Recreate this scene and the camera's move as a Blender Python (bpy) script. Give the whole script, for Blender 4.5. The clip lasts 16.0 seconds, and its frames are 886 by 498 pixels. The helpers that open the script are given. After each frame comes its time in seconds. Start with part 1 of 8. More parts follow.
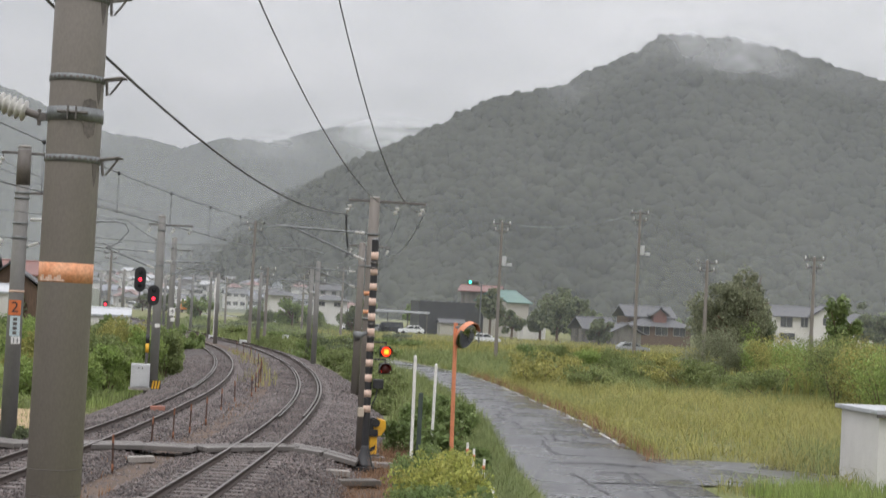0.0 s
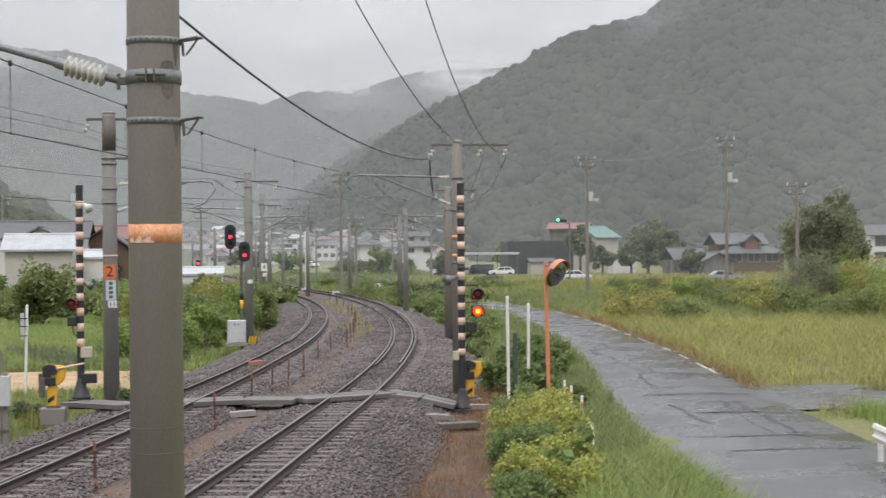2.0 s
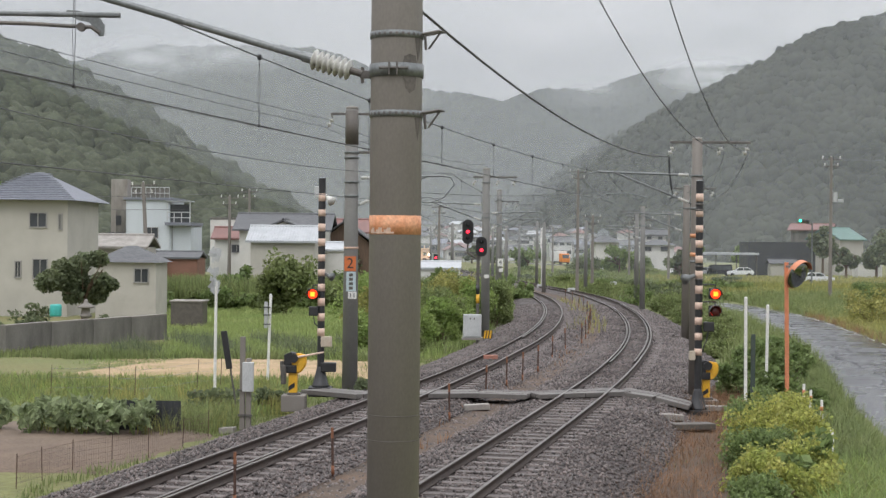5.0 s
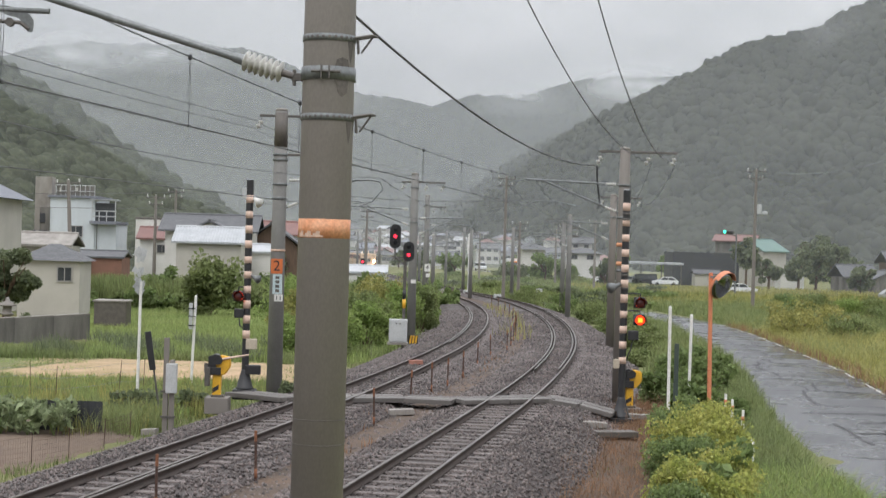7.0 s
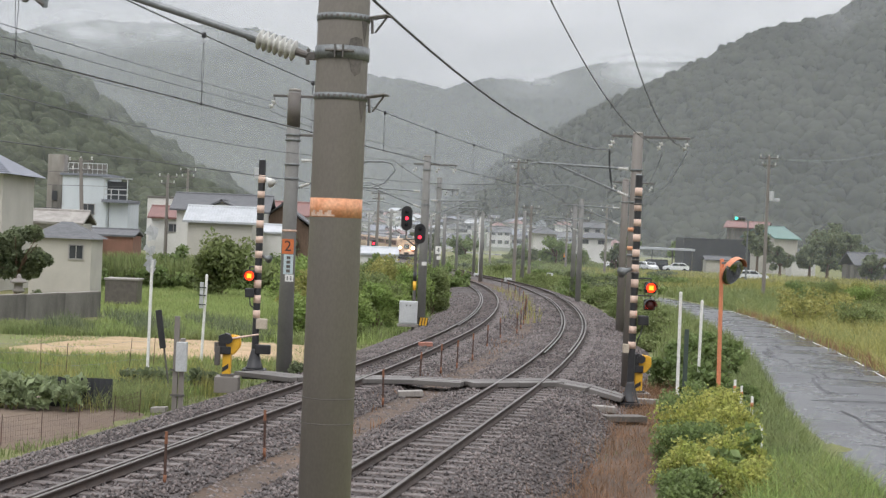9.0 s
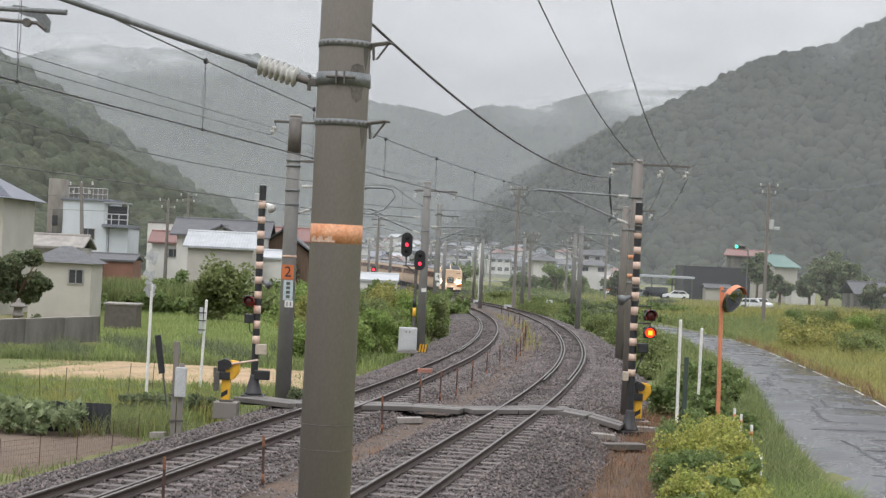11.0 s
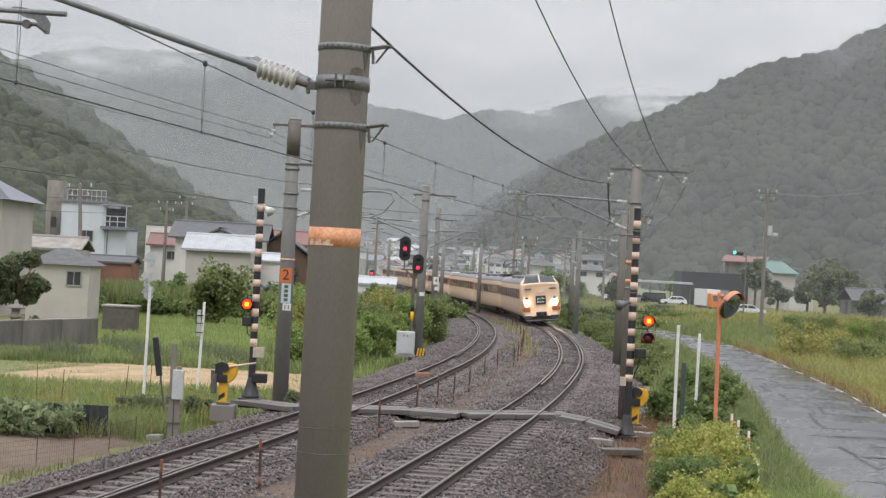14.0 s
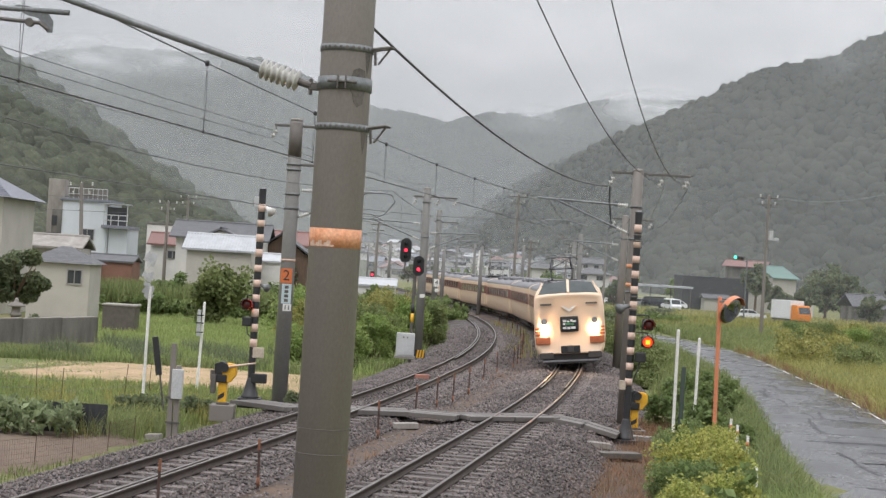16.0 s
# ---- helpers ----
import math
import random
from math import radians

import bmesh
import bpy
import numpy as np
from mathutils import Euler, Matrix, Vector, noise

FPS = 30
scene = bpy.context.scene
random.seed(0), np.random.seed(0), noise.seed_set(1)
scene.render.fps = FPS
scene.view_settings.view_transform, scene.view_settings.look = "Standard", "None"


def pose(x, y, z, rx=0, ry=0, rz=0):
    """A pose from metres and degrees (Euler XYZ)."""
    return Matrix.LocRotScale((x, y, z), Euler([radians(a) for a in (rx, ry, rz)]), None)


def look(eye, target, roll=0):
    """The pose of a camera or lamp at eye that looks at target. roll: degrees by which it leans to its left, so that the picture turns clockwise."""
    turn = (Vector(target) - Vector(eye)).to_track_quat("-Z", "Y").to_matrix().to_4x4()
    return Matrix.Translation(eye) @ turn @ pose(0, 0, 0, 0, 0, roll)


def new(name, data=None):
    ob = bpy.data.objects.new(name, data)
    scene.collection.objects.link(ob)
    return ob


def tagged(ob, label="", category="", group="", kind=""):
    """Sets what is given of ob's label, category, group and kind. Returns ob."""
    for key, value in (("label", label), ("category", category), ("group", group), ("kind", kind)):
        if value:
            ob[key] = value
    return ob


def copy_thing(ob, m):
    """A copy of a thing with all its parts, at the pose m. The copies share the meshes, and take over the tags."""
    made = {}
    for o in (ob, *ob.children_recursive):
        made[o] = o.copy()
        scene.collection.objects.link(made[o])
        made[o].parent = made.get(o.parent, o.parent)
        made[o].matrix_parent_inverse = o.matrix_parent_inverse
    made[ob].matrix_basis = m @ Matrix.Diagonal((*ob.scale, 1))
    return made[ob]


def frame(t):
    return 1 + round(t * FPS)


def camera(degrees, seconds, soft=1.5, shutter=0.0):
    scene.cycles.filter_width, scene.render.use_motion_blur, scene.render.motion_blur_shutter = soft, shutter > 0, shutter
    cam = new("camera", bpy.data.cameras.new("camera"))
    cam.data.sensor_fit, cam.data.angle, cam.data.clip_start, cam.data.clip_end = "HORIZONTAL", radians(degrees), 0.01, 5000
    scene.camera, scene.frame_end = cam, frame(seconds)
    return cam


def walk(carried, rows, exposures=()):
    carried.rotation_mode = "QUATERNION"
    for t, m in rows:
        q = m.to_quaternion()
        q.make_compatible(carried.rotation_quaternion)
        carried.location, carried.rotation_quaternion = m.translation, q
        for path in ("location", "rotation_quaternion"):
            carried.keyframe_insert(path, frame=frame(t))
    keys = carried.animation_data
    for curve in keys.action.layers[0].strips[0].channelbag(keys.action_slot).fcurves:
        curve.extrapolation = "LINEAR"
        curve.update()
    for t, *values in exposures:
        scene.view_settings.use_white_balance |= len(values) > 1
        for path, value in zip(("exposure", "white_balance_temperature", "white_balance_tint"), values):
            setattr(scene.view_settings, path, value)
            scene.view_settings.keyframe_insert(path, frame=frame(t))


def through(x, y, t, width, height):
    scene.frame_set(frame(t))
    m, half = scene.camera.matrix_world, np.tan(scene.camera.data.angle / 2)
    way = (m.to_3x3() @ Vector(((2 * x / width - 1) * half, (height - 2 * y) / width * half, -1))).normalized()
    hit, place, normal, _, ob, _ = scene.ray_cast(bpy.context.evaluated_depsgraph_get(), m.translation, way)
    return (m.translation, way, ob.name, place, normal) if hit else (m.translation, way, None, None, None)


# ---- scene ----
import itertools

cam = camera(31.5, 16.0, soft=1.35, shutter=0.35)
WALK = [
    (0.0, -0.023, -0.000, 4.013, 91.931, -2.908, -10.540),
    (0.5, -0.028, 0.001, 4.011, 90.324, -3.111, -10.678),
    (1.0, -0.032, -0.002, 4.009, 91.791, -3.617, -11.385),
    (1.5, -0.017, -0.003, 4.008, 90.444, -1.089, -8.111),
    (2.0, -0.004, 0.001, 4.004, 89.755, 0.540, -7.296),
    (2.5, 0.007, 0.001, 3.997, 88.868, 3.044, -3.216),
    (3.0, -0.010, 0.005, 3.995, 88.647, 2.688, -0.991),
    (3.5, 0.000, 0.000, 4.000, 88.970, 0.750, -0.013),
    (3.7, 0.004, 0.002, 3.999, 88.348, 0.569, 1.131),
    (5.8, -0.018, 0.004, 3.977, 90.497, -2.052, -0.136),
    (6.0, -0.019, 0.003, 3.979, 90.583, -2.542, -0.937),
    (6.5, -0.018, -0.003, 3.979, 90.687, -2.616, -1.305),
    (7.0, -0.023, 0.005, 3.986, 89.870, -1.633, -1.345),
    (7.5, -0.028, 0.004, 3.976, 88.422, -1.541, -1.327),
    (8.0, -0.026, 0.005, 3.972, 88.280, -2.513, -0.978),
    (8.5, -0.025, 0.006, 3.970, 88.857, -2.297, -0.965),
    (9.0, -0.025, 0.001, 3.970, 89.232, -2.384, -0.938),
    (9.5, -0.024, -0.001, 3.970, 89.564, -2.509, -0.914),
    (10.0, -0.024, -0.002, 3.969, 89.979, -2.589, -0.902),
    (12.5, -0.030, 0.000, 3.972, 90.293, -2.778, -1.007),
    (13.0, -0.026, 0.000, 3.971, 90.354, -2.799, -1.009),
    (13.5, -0.027, -0.002, 3.967, 90.399, -2.968, -0.996),
    (14.0, -0.025, -0.002, 3.969, 90.355, -3.053, -1.002),
    (14.5, -0.026, -0.002, 3.969, 90.411, -3.292, -0.987),
    (15.0, -0.025, -0.001, 3.966, 90.465, -3.421, -0.991),
    (15.5, -0.025, -0.000, 3.966, 90.414, -3.535, -0.988),
    (16.0, -0.023, -0.006, 3.969, 90.427, -3.590, -0.978),
]
walk(cam, [(t, pose(*p)) for t, *p in WALK], [(0.0, 0.16, 6500, 12), (0.5, 0.38, 6500, 12), (1.0, 0.14, 6500, 12), (1.5, 0.26, 6500, 11), (2.5, 0.33, 6500, 11.5), (3.0, 0.44, 6500, 12), (3.5, 0.37, 6400, 11), (6.5, 0.14, 6400, 10), (7.5, 0.36, 6400, 10.5), (8.0, 0.46, 6400, 11), (8.5, 0.36, 6400, 10.5), (9.5, 0.28, 6400, 10.5), (12.5, 0.23, 6450, 11), (16.0, 0.23, 6450, 11.5)])
# ---- light: a dull rainy sky, brighter towards the zenith ----
world = bpy.data.worlds.new("overcast_sky")
scene.world = world
world.use_nodes = True
wn, wl = world.node_tree.nodes, world.node_tree.links
wn.clear()
w_out = wn.new("ShaderNodeOutputWorld")
w_bg = wn.new("ShaderNodeBackground")
w_sky = wn.new("ShaderNodeTexSky")
w_sky.sky_type, w_sky.sun_disc = "NISHITA", False
w_sky.sun_elevation, w_sky.sun_rotation = radians(50), radians(200)
w_sky.dust_density = 4.0
w_skymul = wn.new("ShaderNodeVectorMath")
w_skymul.operation = "SCALE"
w_skymul.inputs["Scale"].default_value = 0.06
wl.new(w_sky.outputs[0], w_skymul.inputs[0])
w_tc = wn.new("ShaderNodeTexCoord")
w_map = wn.new("ShaderNodeMapping")
w_map.inputs["Scale"].default_value = (3.0, 3.0, 9.0)
wl.new(w_tc.outputs["Generated"], w_map.inputs[0])
w_noise = wn.new("ShaderNodeTexNoise")
w_noise.inputs["Scale"].default_value = 1.6
w_noise.inputs["Detail"].default_value = 6
w_noise.inputs["Roughness"].default_value = 0.55
wl.new(w_map.outputs[0], w_noise.inputs["Vector"])
w_ramp = wn.new("ShaderNodeValToRGB")
w_ramp.color_ramp.elements[0].position, w_ramp.color_ramp.elements[0].color = 0.32, (0.43, 0.44, 0.46, 1)
w_ramp.color_ramp.elements[1].position, w_ramp.color_ramp.elements[1].color = 0.68, (0.63, 0.63, 0.65, 1)
wl.new(w_noise.outputs["Fac"], w_ramp.inputs[0])
w_sep = wn.new("ShaderNodeSeparateXYZ")
wl.new(w_tc.outputs["Generated"], w_sep.inputs[0])
w_up = wn.new("ShaderNodeMapRange")
w_up.inputs["From Min"].default_value, w_up.inputs["From Max"].default_value = 0.12, 0.9
w_up.inputs["To Min"].default_value, w_up.inputs["To Max"].default_value = 1.0, 3.5
wl.new(w_sep.outputs["Z"], w_up.inputs["Value"])
w_cloud = wn.new("ShaderNodeVectorMath")
w_cloud.operation = "SCALE"
wl.new(w_ramp.outputs[0], w_cloud.inputs[0])
wl.new(w_up.outputs[0], w_cloud.inputs["Scale"])
w_mix = wn.new("ShaderNodeMix")
w_mix.data_type = "RGBA"
w_mix.inputs["Factor"].default_value = 0.94
wl.new(w_skymul.outputs[0], w_mix.inputs["A"])
wl.new(w_cloud.outputs[0], w_mix.inputs["B"])
wl.new(w_mix.outputs["Result"], w_bg.inputs["Color"])
w_bg.inputs["Strength"].default_value = 1.0
wl.new(w_bg.outputs[0], w_out.inputs[0])

sun_data = bpy.data.lights.new("sun", "SUN")
sun_data.energy, sun_data.angle, sun_data.color = 0.7, radians(25), (1.0, 0.97, 0.93)
sun = new("sun", sun_data)
sun.matrix_world = look((0, 0, 60), (15, 40, 0))



# ---- materials ----
def mat(name, a, b, scale=4.0, rough=0.8, bump=0.2, metal=0.0, fine=40.0, wet=0.0, per=0.0, depth=0.02, stretch=(1, 1, 1), spec=0.5, grain=0.18):
    """Two-tone surface: broad stains from a to b, fine grain, relief; per: shade from piece to piece; wet: patches of gloss."""
    m = bpy.data.materials.new(name)
    m.use_nodes = True
    n, l = m.node_tree.nodes, m.node_tree.links
    p = n["Principled BSDF"]
    tc = n.new("ShaderNodeTexCoord")
    mp = n.new("ShaderNodeMapping")
    mp.inputs["Scale"].default_value = stretch
    l.new(tc.outputs["Object"], mp.inputs[0])
    big = n.new("ShaderNodeTexNoise")
    big.inputs["Scale"].default_value, big.inputs["Detail"].default_value = scale, 5
    big.inputs["Roughness"].default_value = 0.6
    l.new(mp.outputs[0], big.inputs["Vector"])
    small = n.new("ShaderNodeTexNoise")
    small.inputs["Scale"].default_value, small.inputs["Detail"].default_value = fine, 3
    l.new(mp.outputs[0], small.inputs["Vector"])
    rg = n.new("ShaderNodeMapRange")
    rg.inputs["From Min"].default_value, rg.inputs["From Max"].default_value = 0.35, 0.65
    l.new(big.outputs["Fac"], rg.inputs["Value"])
    mx = n.new("ShaderNodeMix")
    mx.data_type = "RGBA"
    mx.inputs["A"].default_value, mx.inputs["B"].default_value = (*a, 1), (*b, 1)
    l.new(rg.outputs[0], mx.inputs["Factor"])
    hs = n.new("ShaderNodeHueSaturation")
    l.new(mx.outputs["Result"], hs.inputs["Color"])
    gr = n.new("ShaderNodeMapRange")
    gr.inputs["From Min"].default_value, gr.inputs["From Max"].default_value = 0.3, 0.7
    gr.inputs["To Min"].default_value, gr.inputs["To Max"].default_value = 1 - grain, 1 + grain
    l.new(small.outputs["Fac"], gr.inputs["Value"])
    value = gr.outputs[0]
    if per:
        geo = n.new("ShaderNodeNewGeometry")
        inf = n.new("ShaderNodeObjectInfo")
        ad = n.new("ShaderNodeMath")
        ad.operation = "ADD"
        l.new(geo.outputs["Random Per Island"], ad.inputs[0])
        l.new(inf.outputs["Random"], ad.inputs[1])
        fr = n.new("ShaderNodeMath")
        fr.operation = "FRACT"
        l.new(ad.outputs[0], fr.inputs[0])
        pr = n.new("ShaderNodeMapRange")
        pr.inputs["To Min"].default_value, pr.inputs["To Max"].default_value = 1 - per, 1 + per
        l.new(fr.outputs[0], pr.inputs["Value"])
        mu = n.new("ShaderNodeMath")
        mu.operation = "MULTIPLY"
        l.new(value, mu.inputs[0])
        l.new(pr.outputs[0], mu.inputs[1])
        value = mu.outputs[0]
    l.new(value, hs.inputs["Value"])
    l.new(hs.outputs[0], p.inputs["Base Color"])
    p.inputs["Roughness"].default_value, p.inputs["Metallic"].default_value = rough, metal
    p.inputs["Specular IOR Level"].default_value = spec
    if wet:
        wr = n.new("ShaderNodeMapRange")
        wr.inputs["From Min"].default_value, wr.inputs["From Max"].default_value = 0.4, 0.6
        wr.inputs["To Min"].default_value, wr.inputs["To Max"].default_value = rough, rough * (1 - wet)
        l.new(big.outputs["Fac"], wr.inputs["Value"])
        l.new(wr.outputs[0], p.inputs["Roughness"])
    if bump:
        bp = n.new("ShaderNodeBump")
        bp.inputs["Strength"].default_value, bp.inputs["Distance"].default_value = bump, depth
        l.new(small.outputs["Fac"], bp.inputs["Height"])
        l.new(bp.outputs[0], p.inputs["Normal"])
    return m


def leafy(name, a, b, rough=0.55, through=0.45, per=0.35, scale=0.6):
    """Leaves and blades: shade from leaf to leaf, some light through them."""
    m = mat(name, a, b, scale, rough, 0.0, per=per, fine=9.0, spec=0.3)
    n, l = m.node_tree.nodes, m.node_tree.links
    p, o = n["Principled BSDF"], n["Material Output"]
    t = n.new("ShaderNodeBsdfTranslucent")
    src = p.inputs["Base Color"].links[0].from_socket
    l.new(src, t.inputs["Color"])
    mx = n.new("ShaderNodeMixShader")
    mx.inputs[0].default_value = through
    l.new(p.outputs[0], mx.inputs[1])
    l.new(t.outputs[0], mx.inputs[2])
    l.new(mx.outputs[0], o.inputs["Surface"])
    return m


def glow(name, colour, strength):
    m = bpy.data.materials.new(name)
    m.use_nodes = True
    p = m.node_tree.nodes["Principled BSDF"]
    p.inputs["Base Color"].default_value = (*colour, 1)
    p.inputs["Emission Color"].default_value = (*colour, 1)
    p.inputs["Emission Strength"].default_value = strength
    return m


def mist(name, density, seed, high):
    """Haze for a see-through sheet: a thin white scatter that lets most light pass, in drifts, thinning upwards."""
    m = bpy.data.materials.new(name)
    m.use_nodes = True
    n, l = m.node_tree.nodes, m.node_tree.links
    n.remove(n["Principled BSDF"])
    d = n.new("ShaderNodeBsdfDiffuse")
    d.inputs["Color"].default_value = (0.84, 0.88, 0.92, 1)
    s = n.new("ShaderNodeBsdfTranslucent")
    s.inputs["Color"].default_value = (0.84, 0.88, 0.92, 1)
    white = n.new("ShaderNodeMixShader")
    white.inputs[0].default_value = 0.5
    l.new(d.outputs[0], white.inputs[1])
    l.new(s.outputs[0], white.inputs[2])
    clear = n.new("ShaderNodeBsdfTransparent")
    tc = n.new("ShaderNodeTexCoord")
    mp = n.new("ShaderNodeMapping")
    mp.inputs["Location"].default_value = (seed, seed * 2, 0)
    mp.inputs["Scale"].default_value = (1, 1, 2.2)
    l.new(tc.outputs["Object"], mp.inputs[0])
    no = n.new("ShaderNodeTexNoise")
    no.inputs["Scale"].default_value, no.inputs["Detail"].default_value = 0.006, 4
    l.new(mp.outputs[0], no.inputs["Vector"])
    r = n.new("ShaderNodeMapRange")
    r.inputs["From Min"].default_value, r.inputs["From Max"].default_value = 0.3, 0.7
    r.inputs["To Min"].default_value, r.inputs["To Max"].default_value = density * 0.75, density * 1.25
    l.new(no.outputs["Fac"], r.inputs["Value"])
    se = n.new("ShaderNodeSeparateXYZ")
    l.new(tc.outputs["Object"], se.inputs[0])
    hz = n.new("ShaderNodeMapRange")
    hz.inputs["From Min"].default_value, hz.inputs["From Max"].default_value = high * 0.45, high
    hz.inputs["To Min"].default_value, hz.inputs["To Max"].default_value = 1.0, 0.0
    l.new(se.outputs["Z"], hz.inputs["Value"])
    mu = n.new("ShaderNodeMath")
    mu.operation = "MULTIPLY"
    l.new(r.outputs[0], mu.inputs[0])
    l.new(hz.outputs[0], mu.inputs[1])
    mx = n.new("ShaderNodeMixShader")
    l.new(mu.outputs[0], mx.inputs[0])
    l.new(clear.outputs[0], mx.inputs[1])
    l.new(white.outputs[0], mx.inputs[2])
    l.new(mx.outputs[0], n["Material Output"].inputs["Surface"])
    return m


CONCRETE = mat("wet_concrete", (0.185, 0.165, 0.145), (0.215, 0.195, 0.175), 1.2, 0.62, 0.08, wet=0.3, stretch=(1, 1, 0.5), fine=60, depth=0.004, grain=0.07)
CONCRETE_DARK = mat("soaked_concrete", (0.085, 0.075, 0.065), (0.12, 0.105, 0.09), 5.0, 0.5, 0.2)
CONCRETE_PALE = mat("pale_concrete", (0.33, 0.31, 0.28), (0.22, 0.20, 0.18), 1.4, 0.7, 0.3, stretch=(1, 1, 0.3))
ORANGE_PAINT = mat("worn_orange_paint", (0.60, 0.235, 0.10), (0.66, 0.34, 0.19), 5.0, 0.55, 0.1)
PALE_PAINT = mat("flaked_pale_paint", (0.60, 0.42, 0.32), (0.52, 0.36, 0.27), 12.0, 0.6, 0.1)
STEEL = mat("galvanised_steel", (0.22, 0.23, 0.23), (0.16, 0.17, 0.17), 6.0, 0.5, 0.1, metal=0.55)
STEEL_DARK = mat("weathered_steel", (0.10, 0.095, 0.09), (0.15, 0.135, 0.12), 5.0, 0.55, 0.2, metal=0.4)
BLACK = mat("black_paint", (0.018, 0.018, 0.02), (0.03, 0.03, 0.032), 6.0, 0.45, 0.05)
PORCELAIN = mat("white_porcelain", (0.62, 0.615, 0.58), (0.48, 0.47, 0.43), 8.0, 0.25, 0.03)
WIRE = mat("dark_wire", (0.07, 0.07, 0.07), (0.11, 0.11, 0.11), 3.0, 0.6, 0.0, metal=0.3)
RUST = mat("rusted_rail_side", (0.062, 0.043, 0.034), (0.042, 0.031, 0.026), 6.0, 0.75, 0.3)
RAILTOP = mat("polished_rail_head", (0.13, 0.108, 0.095), (0.18, 0.155, 0.14), 3.0, 0.3, 0.03, metal=0.7)
SLEEPER = mat("wet_sleeper_concrete", (0.15, 0.125, 0.115), (0.10, 0.084, 0.077), 3.0, 0.6, 0.3, per=0.2)
BALLAST = mat("ballast_bed", (0.040, 0.030, 0.027), (0.062, 0.046, 0.041), 0.5, 0.75, 0.9, fine=16.0, depth=0.06, wet=0.3)
STONE = mat("ballast_stone", (0.078, 0.062, 0.057), (0.118, 0.096, 0.088), 0.5, 0.55, 0.2, per=0.75, wet=0.4)
DIRT = mat("brown_dirt", (0.12, 0.078, 0.052), (0.078, 0.058, 0.044), 0.9, 0.9, 0.6, fine=12, depth=0.05)
ASPHALT = mat("wet_asphalt", (0.068, 0.068, 0.073), (0.088, 0.088, 0.093), 0.35, 0.36, 0.25, fine=60, wet=0.55, depth=0.008)
CRACK = mat("asphalt_crack_seal", (0.022, 0.022, 0.024), (0.032, 0.032, 0.034), 4.0, 0.5, 0.1)
SOIL = mat("field_ground", (0.125, 0.15, 0.045), (0.165, 0.15, 0.06), 0.12, 0.9, 0.6, fine=5, depth=0.1)
STRAW = mat("straw_litter", (0.47, 0.33, 0.205), (0.33, 0.25, 0.13), 0.9, 0.9, 0.8, fine=14, depth=0.08)
BARE = mat("bare_brown_soil", (0.13, 0.095, 0.07), (0.17, 0.125, 0.09), 0.9, 0.9, 0.6, fine=14, depth=0.05)
MAST_GREY = mat("grey_mast_concrete", (0.205, 0.20, 0.19), (0.25, 0.245, 0.235), 1.5, 0.65, 0.1, stretch=(1, 1, 0.5), grain=0.08)
WHITE = mat("white_paint", (0.78, 0.77, 0.74), (0.66, 0.65, 0.62), 3.0, 0.5, 0.05)
FOREST = mat("hill_forest", (0.029, 0.033, 0.027), (0.044, 0.048, 0.038), 0.012, 0.9, 0.3, fine=0.35, depth=1.0, spec=0.05, grain=0.12)
CROWNS = mat("hill_crowns", (0.031, 0.035, 0.028), (0.048, 0.052, 0.040), 0.012, 0.9, 0.3, fine=0.7, depth=0.6, per=0.12, spec=0.05, grain=0.2)
# Greener, lighter forest: the nearer hill's thinner haze is put into the colour.
CROWNS_NEAR = mat("near_hill_crowns", (0.044, 0.052, 0.034), (0.068, 0.075, 0.048), 0.02, 0.9, 0.3, fine=0.9, depth=0.5, per=0.22, spec=0.05, grain=0.25)
FOREST_NEAR = mat("near_hill_forest", (0.036, 0.044, 0.028), (0.056, 0.064, 0.040), 0.02, 0.9, 0.4, fine=0.5, depth=0.8, spec=0.05, grain=0.15)


def crown_tones(m, scale, spread):
    """Shade a forest from crown to crown."""
    n, l = m.node_tree.nodes, m.node_tree.links
    hs = next(k for k in n if k.bl_idname == "ShaderNodeHueSaturation")
    src = hs.inputs["Value"].links[0].from_socket
    geo, vor, sep, rng, mul = (n.new(k) for k in ("ShaderNodeNewGeometry", "ShaderNodeTexVoronoi", "ShaderNodeSeparateColor", "ShaderNodeMapRange", "ShaderNodeMath"))
    vor.inputs["Scale"].default_value = scale
    l.new(geo.outputs["Position"], vor.inputs["Vector"])
    l.new(vor.outputs["Color"], sep.inputs[0])
    rng.inputs["To Min"].default_value, rng.inputs["To Max"].default_value = 1 - spread, 1 + spread
    l.new(sep.outputs[0], rng.inputs["Value"])
    mul.operation = "MULTIPLY"
    l.new(src, mul.inputs[0])
    l.new(rng.outputs[0], mul.inputs[1])
    l.new(mul.outputs[0], hs.inputs["Value"])


crown_tones(FOREST, 0.2, 0.2)
crown_tones(FOREST_NEAR, 0.17, 0.3)
LEAF_DARK = leafy("dark_leaves", (0.13, 0.16, 0.088), (0.185, 0.21, 0.115))
LEAF_MID = leafy("green_leaves", (0.155, 0.215, 0.08), (0.215, 0.27, 0.10))
LEAF_BRIGHT = leafy("yellow_green_leaves", (0.30, 0.345, 0.09), (0.44, 0.42, 0.128), through=0.5, per=0.4, scale=1.6)
GRASS_GREEN = leafy("fresh_grass", (0.215, 0.30, 0.085), (0.29, 0.355, 0.12))
RICE = leafy("rice_leaves", (0.245, 0.325, 0.105), (0.32, 0.37, 0.14), per=0.25, scale=0.2)
GARDEN_LEAF = leafy("pale_garden_leaves", (0.24, 0.30, 0.15), (0.32, 0.36, 0.21))
